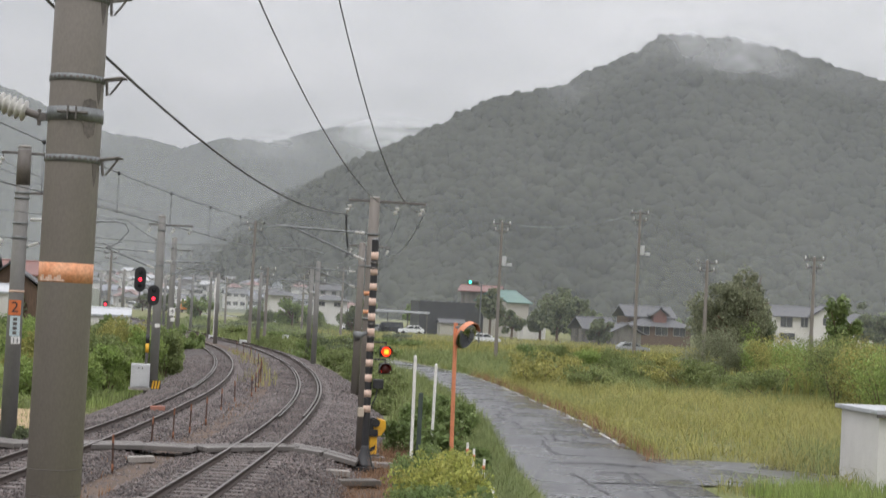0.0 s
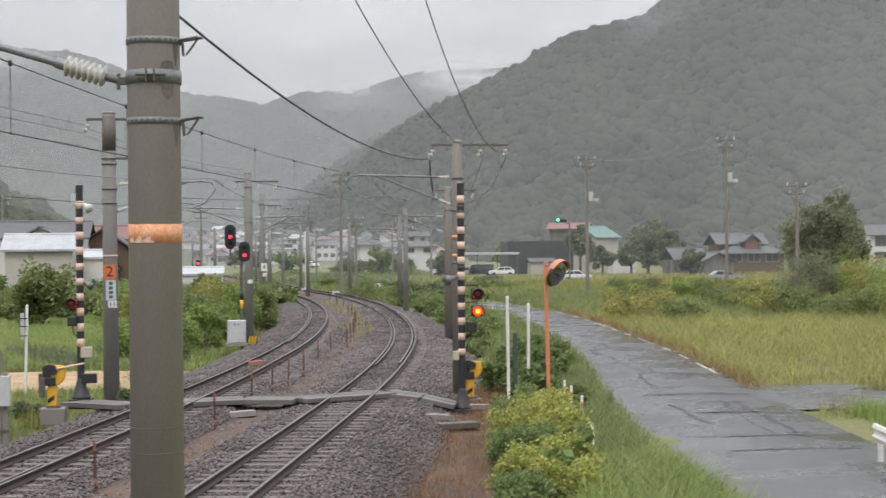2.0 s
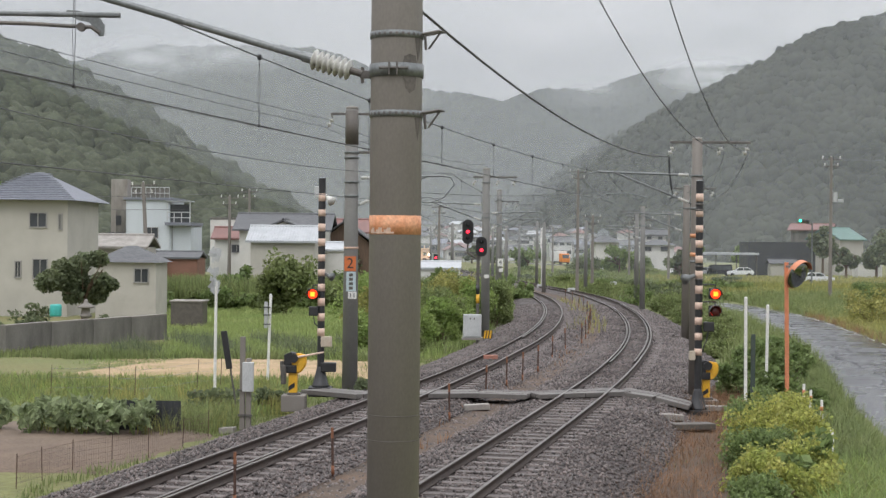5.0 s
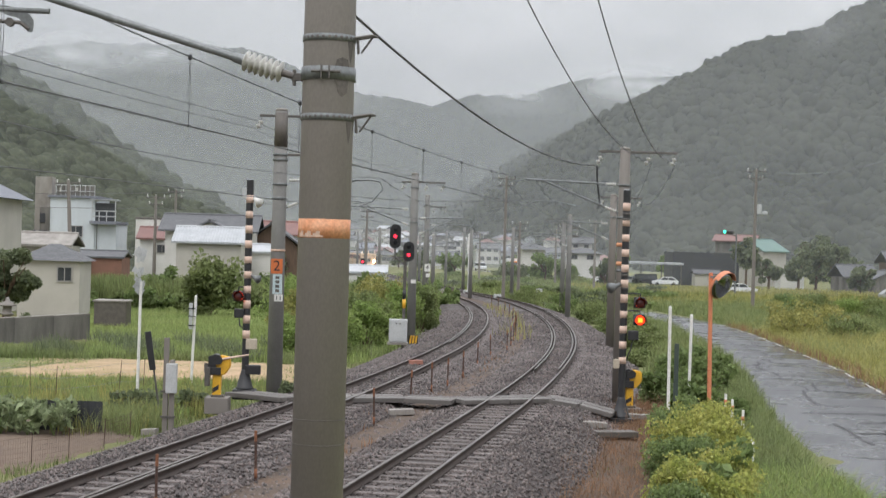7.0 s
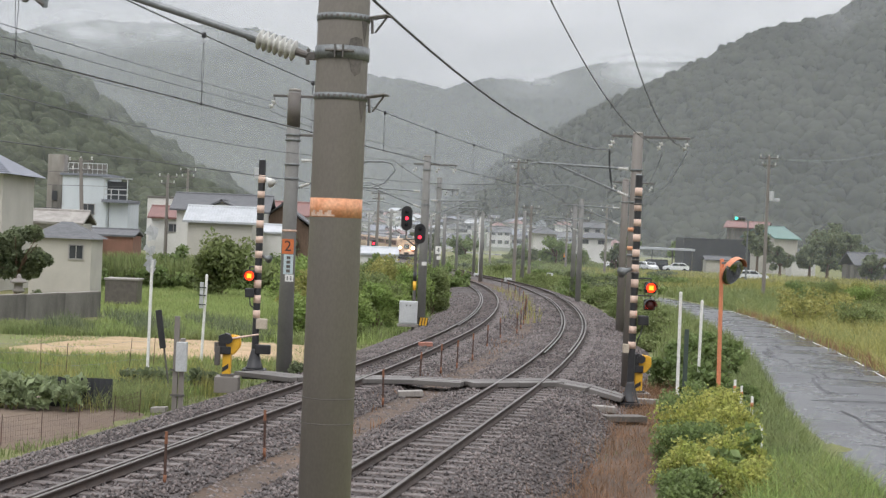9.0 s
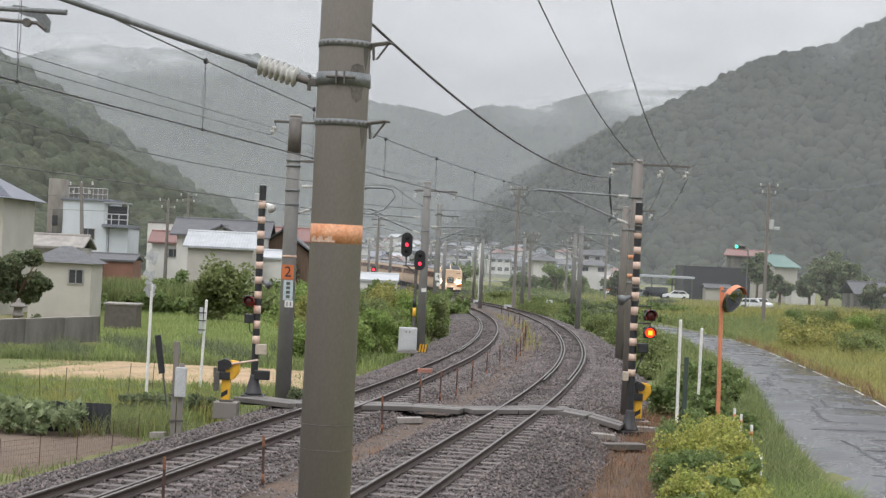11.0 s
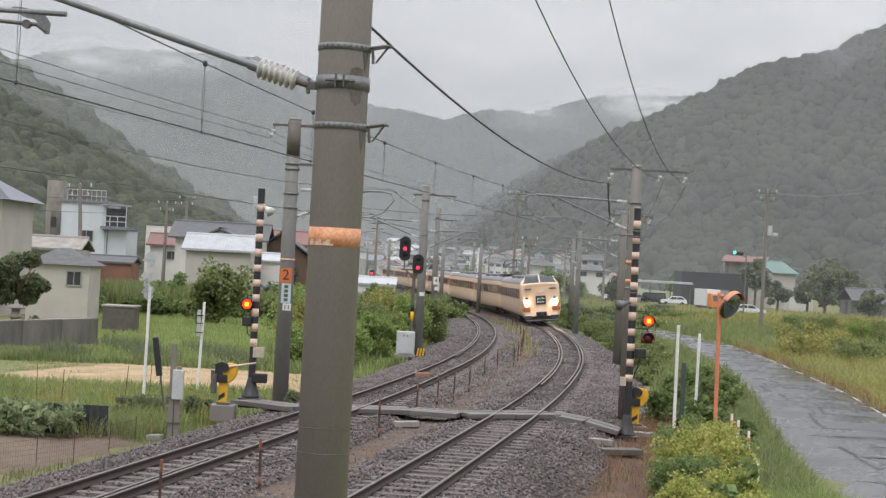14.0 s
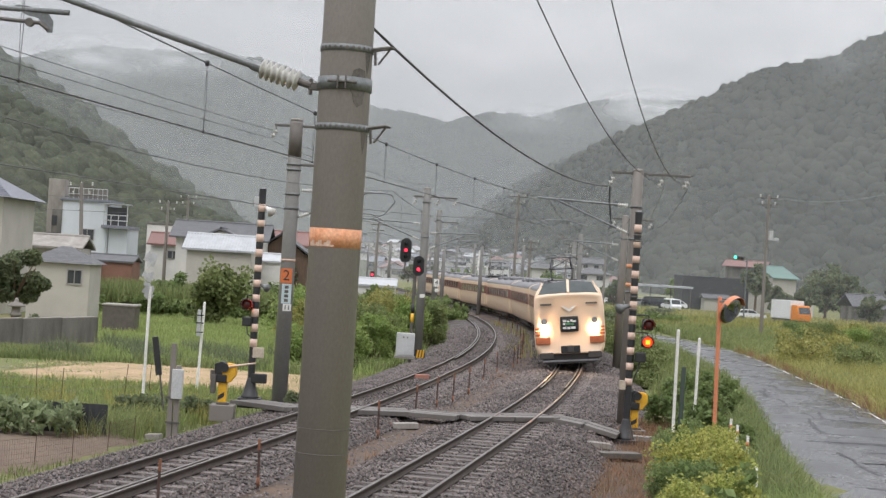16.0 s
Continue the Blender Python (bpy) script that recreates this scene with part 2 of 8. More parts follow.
GRASS_GOLD = leafy("ripening_grass", (0.275, 0.28, 0.092), (0.355, 0.328, 0.116))
GRASS_DEEP = leafy("deep_green_grass", (0.175, 0.22, 0.085), (0.235, 0.268, 0.11))
GRASS_DRY = leafy("dry_brown_grass", (0.30, 0.17, 0.095), (0.24, 0.145, 0.085))
RED_GLOW = glow("red_signal_glow", (1.0, 0.03, 0.06), 2.6)
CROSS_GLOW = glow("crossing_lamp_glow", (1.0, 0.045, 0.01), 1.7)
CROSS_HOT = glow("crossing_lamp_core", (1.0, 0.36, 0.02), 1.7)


# ---- helpers for shapes ----
def part(name, bm, material, parent, label=""):
    data = bpy.data.meshes.new(name)
    bm.to_mesh(data)
    bm.free()
    data.materials.append(material)
    ob = new(name, data)
    ob.parent = parent
    if label:
        ob["label"] = label
    return ob


def thing(name, label, category, m=None, group="", kind=""):
    e = new(name)
    e.empty_display_size = 0.2
    if m is not None:
        e.matrix_world = m
    return tagged(e, label, category, group, kind)


def B():
    return bmesh.new()


def box(bm, c, s, bev=0.0, m=None):
    r = bmesh.ops.create_cube(bm, size=1.0, matrix=(m or Matrix()) @ Matrix.Translation(c) @ Matrix.Diagonal((*s, 1)))
    if bev:
        es = list({e for v in r["verts"] for e in v.link_edges})
        bmesh.ops.bevel(bm, geom=es, offset=bev, segments=2, affect="EDGES", profile=0.6)
    return bm


def rod(bm, a, b, r0, r1=None, seg=10):
    a, b = Vector(a), Vector(b)
    d = b - a
    q = d.to_track_quat("Z", "Y").to_matrix().to_4x4()
    bmesh.ops.create_cone(bm, cap_ends=True, segments=seg, radius1=r0, radius2=r0 if r1 is None else r1, depth=d.length,
                          matrix=Matrix.Translation((a + b) / 2) @ q)
    return bm


def tube(bm, pts, r, seg=6):
    """A round tube through the points."""
    pts = [Vector(p) for p in pts]
    rings = []
    for i, p in enumerate(pts):
        d = (pts[min(i + 1, len(pts) - 1)] - pts[max(i - 1, 0)]).normalized()
        u = d.cross(Vector((0, 0, 1)))
        u = u.normalized() if u.length > 1e-3 else Vector((1, 0, 0))
        v = u.cross(d)
        rings.append([bm.verts.new(p + r * (math.cos(k * 2 * math.pi / seg) * u + math.sin(k * 2 * math.pi / seg) * v)) for k in range(seg)])
    for a, b in zip(rings, rings[1:]):
        for k in range(seg):
            bm.faces.new((a[k], a[(k + 1) % seg], b[(k + 1) % seg], b[k]))
    bm.faces.new(rings[0])
    bm.faces.new(rings[-1][::-1])
    return bm


def lathe(bm, profile, a, b, seg=16):
    """Turn a profile of (distance along a to b, radius)."""
    a, b = Vector(a), Vector(b)
    q = (b - a).to_track_quat("Z", "Y").to_matrix()
    rings = []
    for h, r in profile:
        rings.append([bm.verts.new(a + q @ Vector((r * math.cos(k * 2 * math.pi / seg), r * math.sin(k * 2 * math.pi / seg), h))) for k in range(seg)])
    for x, y in zip(rings, rings[1:]):
        for k in range(seg):
            bm.faces.new((x[k], x[(k + 1) % seg], y[(k + 1) % seg], y[k]))
    bm.faces.new(rings[0][::-1])
    bm.faces.new(rings[-1])
    for f in bm.faces:
        f.smooth = True
    return bm


def prism(bm, poly, depth, m=None):
    """A polygon in the local xz plane, pushed along y from 0 to depth."""
    m = m or Matrix()
    a = [bm.verts.new(m @ Vector((x, 0, z))) for x, z in poly]
    b = [bm.verts.new(m @ Vector((x, depth, z))) for x, z in poly]
    n = len(poly)
    bm.faces.new(a)
    bm.faces.new(b[::-1])
    for k in range(n):
        bm.faces.new((a[k], b[k], b[(k + 1) % n], a[(k + 1) % n]))
    bmesh.ops.recalc_face_normals(bm, faces=bm.faces)
    return bm


def mesh_np(name, verts, faces, material, smooth=False):
    """A mesh object from arrays; all faces have the same number of corners."""
    data = bpy.data.meshes.new(name)
    verts, faces = np.asarray(verts, float), np.asarray(faces, int)
    k = faces.shape[1]
    data.vertices.add(len(verts))
    data.vertices.foreach_set("co", verts.ravel())
    data.loops.add(faces.size)
    data.loops.foreach_set("vertex_index", faces.ravel())
    data.polygons.add(len(faces))
    data.polygons.foreach_set("loop_start", np.arange(len(faces)) * k)
    if smooth:
        data.polygons.foreach_set("use_smooth", np.ones(len(faces), bool))
    data.update(calc_edges=True)
    data.validate()
    data.materials.append(material)
    return new(name, data)


def grid_faces(rows, cols):
    i = np.arange((rows - 1) * cols).reshape(rows - 1, cols)[:, :-1].ravel()
    return np.stack([i, i + 1, i + cols + 1, i + cols], 1)


# ---- the lie of the land ----
TRACK = [(-60, -17.96), (0, -5.66), (20, -1.56), (26, -0.33), (31, 0.72), (36, 1.78), (40, 2.62), (46, 3.80), (55, 5.32), (64.5, 6.62), (76.8, 7.85),
         (89.6, 8.75), (102, 9.3), (115, 9.5), (128, 9.4), (141, 8.9), (153, 8.0), (180, 5.3), (210, 1.9), (240, -1.5), (290, -6.8), (340, -12.0), (460, -25.0), (700, -52.0)]
TY = np.arange(-60, 700.1, 0.5)
_x = np.interp(TY, [p[0] for p in TRACK], [p[1] for p in TRACK])
for _ in range(3):
    _k = np.ones(25) / 25
    _x = np.convolve(np.pad(_x, 12, mode="reflect", reflect_type="odd"), _k, "valid")
TX = _x
TS = np.concatenate([[0], np.cumsum(np.hypot(np.diff(TX), 0.5))])


def rail_z(y):
    """Height of the rail heads: level, then a gentle fall away from the station."""
    y = np.asarray(y, float)
    return -0.0075 * np.clip(y - 55, 0, 110) - 0.001 * np.clip(y - 165, 0, 300)


def track(s, off=0.0):
    """Place and heading (from +y to -x, radians) on the right-hand track at s metres along it, off metres to its right."""
    x, y = np.interp(s, TS, TX), np.interp(s, TS, TY)
    x2, y2 = np.interp(s + 0.5, TS, TX), np.interp(s + 0.5, TS, TY)
    h = math.atan2(-(x2 - x), y2 - y)
    return Vector((x + off * math.cos(h), y + off * math.sin(h), float(rail_z(y)))), h


def cant(y):
    """Sine of the tilt of the tracks towards the inside of the bend."""
    return float(np.interp(y, [40, 56, 120, 170], [0, 0.078, 0.078, 0]))


def s_at(y):
    return float(np.interp(y, TY, TS))


def ground_z(x, y):
    return -0.78 + rail_z(y) + 0.0 * np.asarray(x, float)


LEFT_OFF = -4.45
# ---- ground ----
def ground():
    ys = np.concatenate([np.arange(-40, 20, 6), np.arange(20, 120, 2.0), np.arange(120, 500, 12), np.linspace(500, 4500, 20)])
    xs = np.concatenate([np.linspace(-4500, -200, 16), np.arange(-190, -40, 10), np.arange(-40, 60, 2.0), np.arange(60, 200, 10), np.linspace(200, 4500, 16)])
    X, Y = np.meshgrid(xs, ys)
    Zs = ground_z(X, Y) + 0.05 * np.sin(X * 0.9 + 0.4 * Y) * np.sin(Y * 0.7 - 0.2 * X) * (np.abs(X) < 60)
    ob = mesh_np("ground", np.stack([X, Y, Zs], -1).reshape(-1, 3), grid_faces(len(ys), len(xs)), SOIL, True)
    tagged(ob, "green and brown valley ground with wet grass", "ground", kind="structure")


def ribbon(name, path, profile, material, label, category, zlift=0.0, kind="structure"):
    """A strip along a path of (x, y); the profile is (offset to the right, height over the ground)."""
    pts = []
    for i, (x, y) in enumerate(path):
        a, b = Vector(path[max(i - 1, 0)]), Vector(path[min(i + 1, len(path) - 1)])
        d = (b - a).normalized()
        for o, z in profile:
            px, py = x + o * d.y, y - o * d.x
            pts.append((px, py, float(ground_z(px, py)) + z + zlift))
    ob = mesh_np(name, pts, grid_faces(len(path), len(profile))[:, ::-1], material, True)
    return tagged(ob, label, category, kind=kind)


def smooth_path(ctrl, step=2.0, passes=2):
    c = np.array(ctrl, float)
    t = np.concatenate([[0], np.cumsum(np.hypot(*np.diff(c, axis=0).T))])
    s = np.linspace(0, t[-1], max(int(t[-1] / step), 4))
    p = np.stack([np.interp(s, t, c[:, k]) for k in (0, 1)], 1)
    for _ in range(passes):
        q = p.copy()
        q[1:-1] = (p[:-2] + 2 * p[1:-1] + p[2:]) / 4
        p = q
    return [tuple(v) for v in p]


# ---- railway: bed, sleepers, rails ----
def bed():
    path = [(float(x), float(y)) for x, y in zip(TX[:1040:4], TY[:1040:4])]
    prof = [(LEFT_OFF - 3.6, -0.1), (LEFT_OFF - 1.9, 0.52), (LEFT_OFF - 1.2, 0.60), (LEFT_OFF + 1.2, 0.60), (LEFT_OFF + 1.9, 0.46), (-1.9, 0.46),
            (-1.2, 0.60), (1.2, 0.60), (1.9, 0.52), (3.4, -0.1)]
    ribbon("ballast_bed", path, prof, BALLAST, "wet brown-grey ballast bed under two railway tracks", "ballast")
    ribbon("weed_strip", path[:130], [(LEFT_OFF + 1.75, 0.49), (-3.0, 0.475), (-2.2, 0.48), (-1.75, 0.485)], DIRT, "rusty brown earth strip between the tracks", "soil")


def rail(off, s0, s1, parent, name="rail", centre=0.0):
    """One rail with foot, web and head, along the track."""
    prof = [(-0.06, -0.15), (0.06, -0.15), (0.055, -0.135), (0.012, -0.12), (0.012, -0.045), (0.033, -0.035), (0.033, -0.003),
            (0.028, 0.0), (-0.028, 0.0), (-0.033, -0.003), (-0.033, -0.035), (-0.012, -0.045), (-0.012, -0.12), (-0.055, -0.135)]
    ss = np.arange(s0, s1, 1.5)
    v = []
    for s in ss:
        p, h = track(s, off)
        lift = cant(p.y) * (off - centre)
        for o, z in prof:
            v.append((p.x + o * math.cos(h), p.y + o * math.sin(h), p.z + z + lift))
    k = len(prof)
    v = np.array(v)
    fs = []
    for i in range(len(ss) - 1):
        for j in range(k):
            fs.append((i * k + j, i * k + (j + 1) % k, (i + 1) * k + (j + 1) % k, (i + 1) * k + j))
    ob = mesh_np(name, v, np.array(fs)[:, ::-1], RUST)
    ob.data.materials.append(RAILTOP)
    for i, f in enumerate(ob.data.polygons):
        if i % k in (6, 7, 8):
            f.material_index = 1
    ob.parent = parent
    return ob


def tracks():
    s0, s1 = s_at(-20), s_at(430)
    made = []
    for off, label in ((0.0, "railway track with rusty rails on concrete sleepers, polished heads"), (LEFT_OFF, "second railway track with rusty rails on grey sleepers")):
        t = thing("railway_track", label, "railway track", group="tracks of the line")
        rail(off - 0.5335, s0, s1, t, "rail", off)
        rail(off + 0.5335, s0, s1, t, "rail", off)
        made.append((t, off))
    # guard rail inside the curve of the second track
    rail(LEFT_OFF + 0.5335 - 0.12, s_at(14), s_at(29), made[1][0], "guard_rail", LEFT_OFF)
    rail(-0.5335 + 0.13, s_at(52), s_at(110), made[0][0], "guard_rail")
    rail(0.5335 - 0.13, s_at(52), s_at(110), made[0][0], "guard_rail")
    rail(LEFT_OFF - 0.5335 + 0.13, s_at(66), s_at(118), made[1][0], "guard_rail", LEFT_OFF)
    return made


def sleeper_mesh():
    bm = B()
    box(bm, (0, 0, -0.225), (2.0, 0.22, 0.15), 0.02)
    data = bpy.data.meshes.new("sleeper")
    bm.to_mesh(data)
    bm.free()
    data.materials.append(SLEEPER)
    return data


def sleepers(made):
    data = sleeper_mesh()
    for t, off in made:
        for n, s in enumerate(np.arange(s_at(14), s_at(14) + 0.62 * 150, 0.62)):
            p, h = track(s, off)
            o = new("sleeper", data)
            o.parent = t
            o.matrix_world = pose(p.x, p.y, p.z + random.uniform(-0.012, 0.004) - 0.7 * cant(p.y), 0, -math.degrees(cant(p.y)), math.degrees(h) + random.uniform(-0.6, 0.6))
        v, f = [], []
        for s in np.arange(s_at(14) + 0.62 * 150, s_at(240), 0.62):
            p, h = track(s, off)
            m = pose(p.x, p.y, p.z - 0.7 * cant(p.y), 0, -math.degrees(cant(p.y)), math.degrees(h))
            b = len(v)
            for x, y, z in itertools.product((-1, 1), (-0.11, 0.11), (-0.3, -0.15)):
                v.append(tuple(m @ Vector((x, y, z))))
            f += [(b + 1, b + 5, b + 7, b + 3), (b, b + 4, b + 5, b + 1), (b + 2, b + 3, b + 7, b + 6), (b, b + 1, b + 3, b + 2), (b + 4, b + 6, b + 7, b + 5)]
        o = mesh_np("sleeper_rest", v, f, SLEEPER)
        o.parent = t
        tagged(o, kind="stuff")


def stones():
    """Loose ballast stones near the camera, thinning with distance."""
    rng = np.random.default_rng(5)
    n = 95000
    y = np.concatenate([16 + 50 * rng.random(63000) ** 1.15, rng.uniform(45, 112, 32000)])
    o = rng.uniform(LEFT_OFF - 3.1, 3.0, n)
    keep = ~((np.minimum(np.abs(o), np.abs(o - LEFT_OFF)) < 0.95) & (rng.random(n) < 0.55)) & ~((o > -2.6) & (o < -1.9) & (rng.random(n) < 0.6))
    y, o = y[keep], o[keep]
    n = len(y)
    x = np.interp(y, TY, TX)
    h = np.arctan2(-(np.interp(y + 0.5, TY, TX) - x), 0.5)
    px, py = x + o * np.cos(h), y + o * np.sin(h)
    prof = np.interp(o, [LEFT_OFF - 3.6, LEFT_OFF - 1.9, LEFT_OFF - 1.2, LEFT_OFF + 1.2, LEFT_OFF + 1.9, -1.9, -1.2, 1.2, 1.9, 3.4],
                     [-0.1, 0.52, 0.60, 0.60, 0.46, 0.46, 0.60, 0.60, 0.52, -0.1])
    z = ground_z(px, y) + prof
    r = rng.uniform(0.022, 0.052, n) * np.interp(y, [40, 90], [1, 1.6])
    base = np.array([(1, 0, 0), (-1, 0, 0), (0, 1, 0), (0, -1, 0), (0, 0, 1), (0, 0, -1)], float)
    jit = base[None] * rng.uniform(0.6, 1.3, (n, 6, 1)) + rng.normal(0, 0.18, (n, 6, 3))
    a = rng.uniform(0, 6.28, n)
    rot = np.stack([np.cos(a), -np.sin(a), np.sin(a), np.cos(a)], -1).reshape(n, 2, 2)
    jit[..., :2] = np.einsum("nij,nkj->nki", rot, jit[..., :2])
    v = jit * r[:, None, None] + np.stack([px, py, z + 0.01], -1)[:, None]
    tri = np.array([(0, 2, 4), (2, 1, 4), (1, 3, 4), (3, 0, 4), (2, 0, 5), (1, 2, 5), (3, 1, 5), (0, 3, 5)])
    f = (np.arange(n)[:, None, None] * 6 + tri[None]).reshape(-1, 3)
    ob = mesh_np("ballast_stones", v.reshape(-1, 3), f, STONE)
    tagged(ob, "loose wet grey and brown ballast stones", "ballast", kind="stuff")


# ---- hills, haze sheets and low cloud ----
def hill(name, skyline, near, far, seed, label, crown=9.0, res=(420, 70), away=((0, 1.0),), skin=None, woods=()):
    """A wooded hill: skyline as (bearing, elevation) in degrees, foot at near metres, ridge at far metres; away: (bearing, factor) on both;
    woods: (number, least and greatest radius, material) of the tree crowns that cover it."""
    az = np.linspace(skyline[0][0], skyline[-1][0], res[0])
    el = np.interp(az, [p[0] for p in skyline], [p[1] for p in skyline])
    k = np.hanning(13)
    el = np.convolve(np.pad(el, 6, mode="edge"), k / k.sum(), "valid")
    u = np.concatenate([np.linspace(0, 1, res[1]), np.linspace(1.03, 1.5, 8)])
    A, U = np.meshgrid(np.radians(az), u)
    E = np.tan(np.radians(el))[None]
    rng = np.random.default_rng(seed)
    ph = rng.uniform(0, 6.28, 12)
    fold = sum(np.sin(A * w + p) * g for w, p, g in ((23, ph[0], 0.5), (51, ph[1], 0.3), (97, ph[2], 0.18)))
    D = near + (far - near) * U * (1 + 0.05 * fold * (1 - U).clip(0, 1))
    D = D * np.interp(np.degrees(A), [p[0] for p in away], [p[1] for p in away])
    rise = np.where(U <= 1, (np.sin(np.pi / 2 * U.clip(0, 1))) ** 0.9, 1 - (U - 1) * 1.2)
    Zr = E * D * rise - 5 + (4 + 0.6 * (11 - crown)) * U.clip(0, 1)
    X, Y = D * np.sin(A), D * np.cos(A)
    # crowns of trees: domes round jittered centres
    bump = np.zeros_like(X)
    for size, amp in ((crown, 0.55), (crown * 2.6, 0.1)):
        gx, gy = np.floor(X / size), np.floor(Y / size)
        best = np.full(X.shape, 9.0)
        hh = np.zeros(X.shape)
        for dx in (-1, 0, 1):
            for dy in (-1, 0, 1):
                cx, cy = gx + dx, gy + dy
                h1 = np.modf(np.abs(np.sin(cx * 127.1 + cy * 311.7 + seed) * 43758.5))[0]
                h2 = np.modf(np.abs(np.sin(cx * 269.5 + cy * 183.3 + seed) * 28001.8))[0]
                d = np.hypot(X / size - cx - h1, Y / size - cy - h2)
                hh = np.where(d < best, 0.5 + h1, hh)
                best = np.minimum(best, d)
        bump += amp * size * hh * np.sqrt((1 - (best / 0.9) ** 2).clip(0, 1))
    if woods:
        Zr = Zr - 0.6 * (11 - crown) * U.clip(0, 1) + 1.0 * np.minimum(1, U * 4)
    else:
        Zr = Zr + (bump - 0.45 * crown) * np.minimum(1, U * 6) + 1.0 * np.minimum(1, U * 4)
    ob = mesh_np(name, np.stack([X, Y, Zr], -1).reshape(-1, 3), grid_faces(len(u), len(az)), skin or FOREST, True)
    tagged(ob, label, "hill", kind="structure")
    if woods:
        count, r0, r1, leaves = woods
        cols = np.flatnonzero((az > -19) & (az < 30))
        ci, ri = rng.choice(cols, count), rng.integers(0, np.searchsorted(u, 1.03), count)
        base = np.stack([X[ri, ci], Y[ri, ci], Zr[ri, ci]], -1) + rng.normal(0, 1.2, (count, 3)) * (1, 1, 0.2)
        bm = B()
        bmesh.ops.create_icosphere(bm, subdivisions=2, radius=1.0)
        ball = np.array([v.co[:] for v in bm.verts])
        tri = np.array([[v.index for v in f.verts] for f in bm.faces])
        bm.free()
        r = rng.uniform(r0, r1, count) * rng.uniform(0.8, 1.1, count)
        v = ball[None] * rng.uniform(0.8, 1.16, (count, len(ball), 1)) * r[:, None, None] * (1, 1, 1.15) + base[:, None] + np.stack([0 * r, 0 * r, 0.15 * r], -1)[:, None]
        f = (np.arange(count)[:, None, None] * len(ball) + tri[None]).reshape(-1, 3)
        tagged(mesh_np("hill_trees", v.reshape(-1, 3), f, leaves, True), "dense crowns of the wooded hillside", "trees", kind="stuff")


def hills():
    hill("wooded_hill_east", [(-1.5, -0.3), (1.3, 1.4), (2.8, 2.5), (4.5, 3.65), (6.9, 4.96), (9.42, 6.12), (12.14, 7.59), (14.59, 8.1), (15.39, 8.64), (17.0, 9.3), (17.99, 10.03), (19.41, 10.03),
         (22.63, 9.53), (24.02, 9.1), (25.95, 8.5), (34, 6.0), (48, 3.0)], 450, 790, 3, "steep dark green wooded hill with mist on its top", 5.0, (420, 110), ((-1.5, 1.9), (3, 1.5), (9, 1.0)), woods=(8500, 1.9, 3.6, CROWNS))
    hill("wooded_hill_far", [(-30, 5.0), (-22, 5.8), (-14.47, 6.2), (-13.23, 6.58), (-11.68, 6.8), (-9.3, 6.85), (-7.29, 6.92), (-6.27, 6.9), (-5.25, 6.7), (-4.41, 6.35), (-3.2, 5.8), (-2.01, 5.42), (-1.08, 5.32),
         (-0.15, 5.26), (0.79, 5.05), (1.84, 4.41), (4, 2.0)], 1300, 2300, 7, "hazy blue-grey wooded ridge under low cloud", 11.0, (480, 110))
    hill("wooded_hill_middle", [(-3.5, 1.0), (-0.42, 4.3), (0.79, 5.03), (1.6, 5.34), (2.42, 5.48), (4.07, 5.42), (4.27, 5.53), (5.49, 5.95), (6.3, 6.14), (7.51, 6.26), (9.44, 6.26), (10.59, 6.13), (16, 5.0)],
         1300, 2000, 11, "hazy wooded ridge at the head of the valley", 11.0, (360, 100))
    hill("wooded_hill_west", [(-40, 9.8), (-24, 8.5), (-16.5, 6.85), (-15.15, 6.4), (-14.37, 6.0), (-13.75, 5.5), (-12.98, 5.2), (-12.12, 4.66), (-11.26, 3.93), (-10.44, 3.43), (-9.69, 2.93), (-8.89, 2.57), (-8.39, 2.11),
         (-7.41, 1.85), (-6.5, 1.4), (-6.16, 0.6), (-5.6, -0.4), (-5.0, -1.5)], 260, 480, 17, "dark green wooded spur above the village", 6.0, (240, 80), skin=FOREST_NEAR, woods=(3400, 1.6, 3.3, CROWNS_NEAR))


# Curved upright sheet, added to lay distance haze over whatever lies behind it.
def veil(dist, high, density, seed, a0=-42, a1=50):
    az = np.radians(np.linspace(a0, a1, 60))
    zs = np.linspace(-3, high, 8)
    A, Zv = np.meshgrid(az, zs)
    ob = mesh_np("haze_sheet", np.stack([dist * np.sin(A), dist * np.cos(A), Zv], -1).reshape(-1, 3), grid_faces(8, 60), mist("haze_scatter", density, seed, high), True)
    tagged(ob, "pale see-through sheet standing in for valley haze", "mist", kind="stuff")


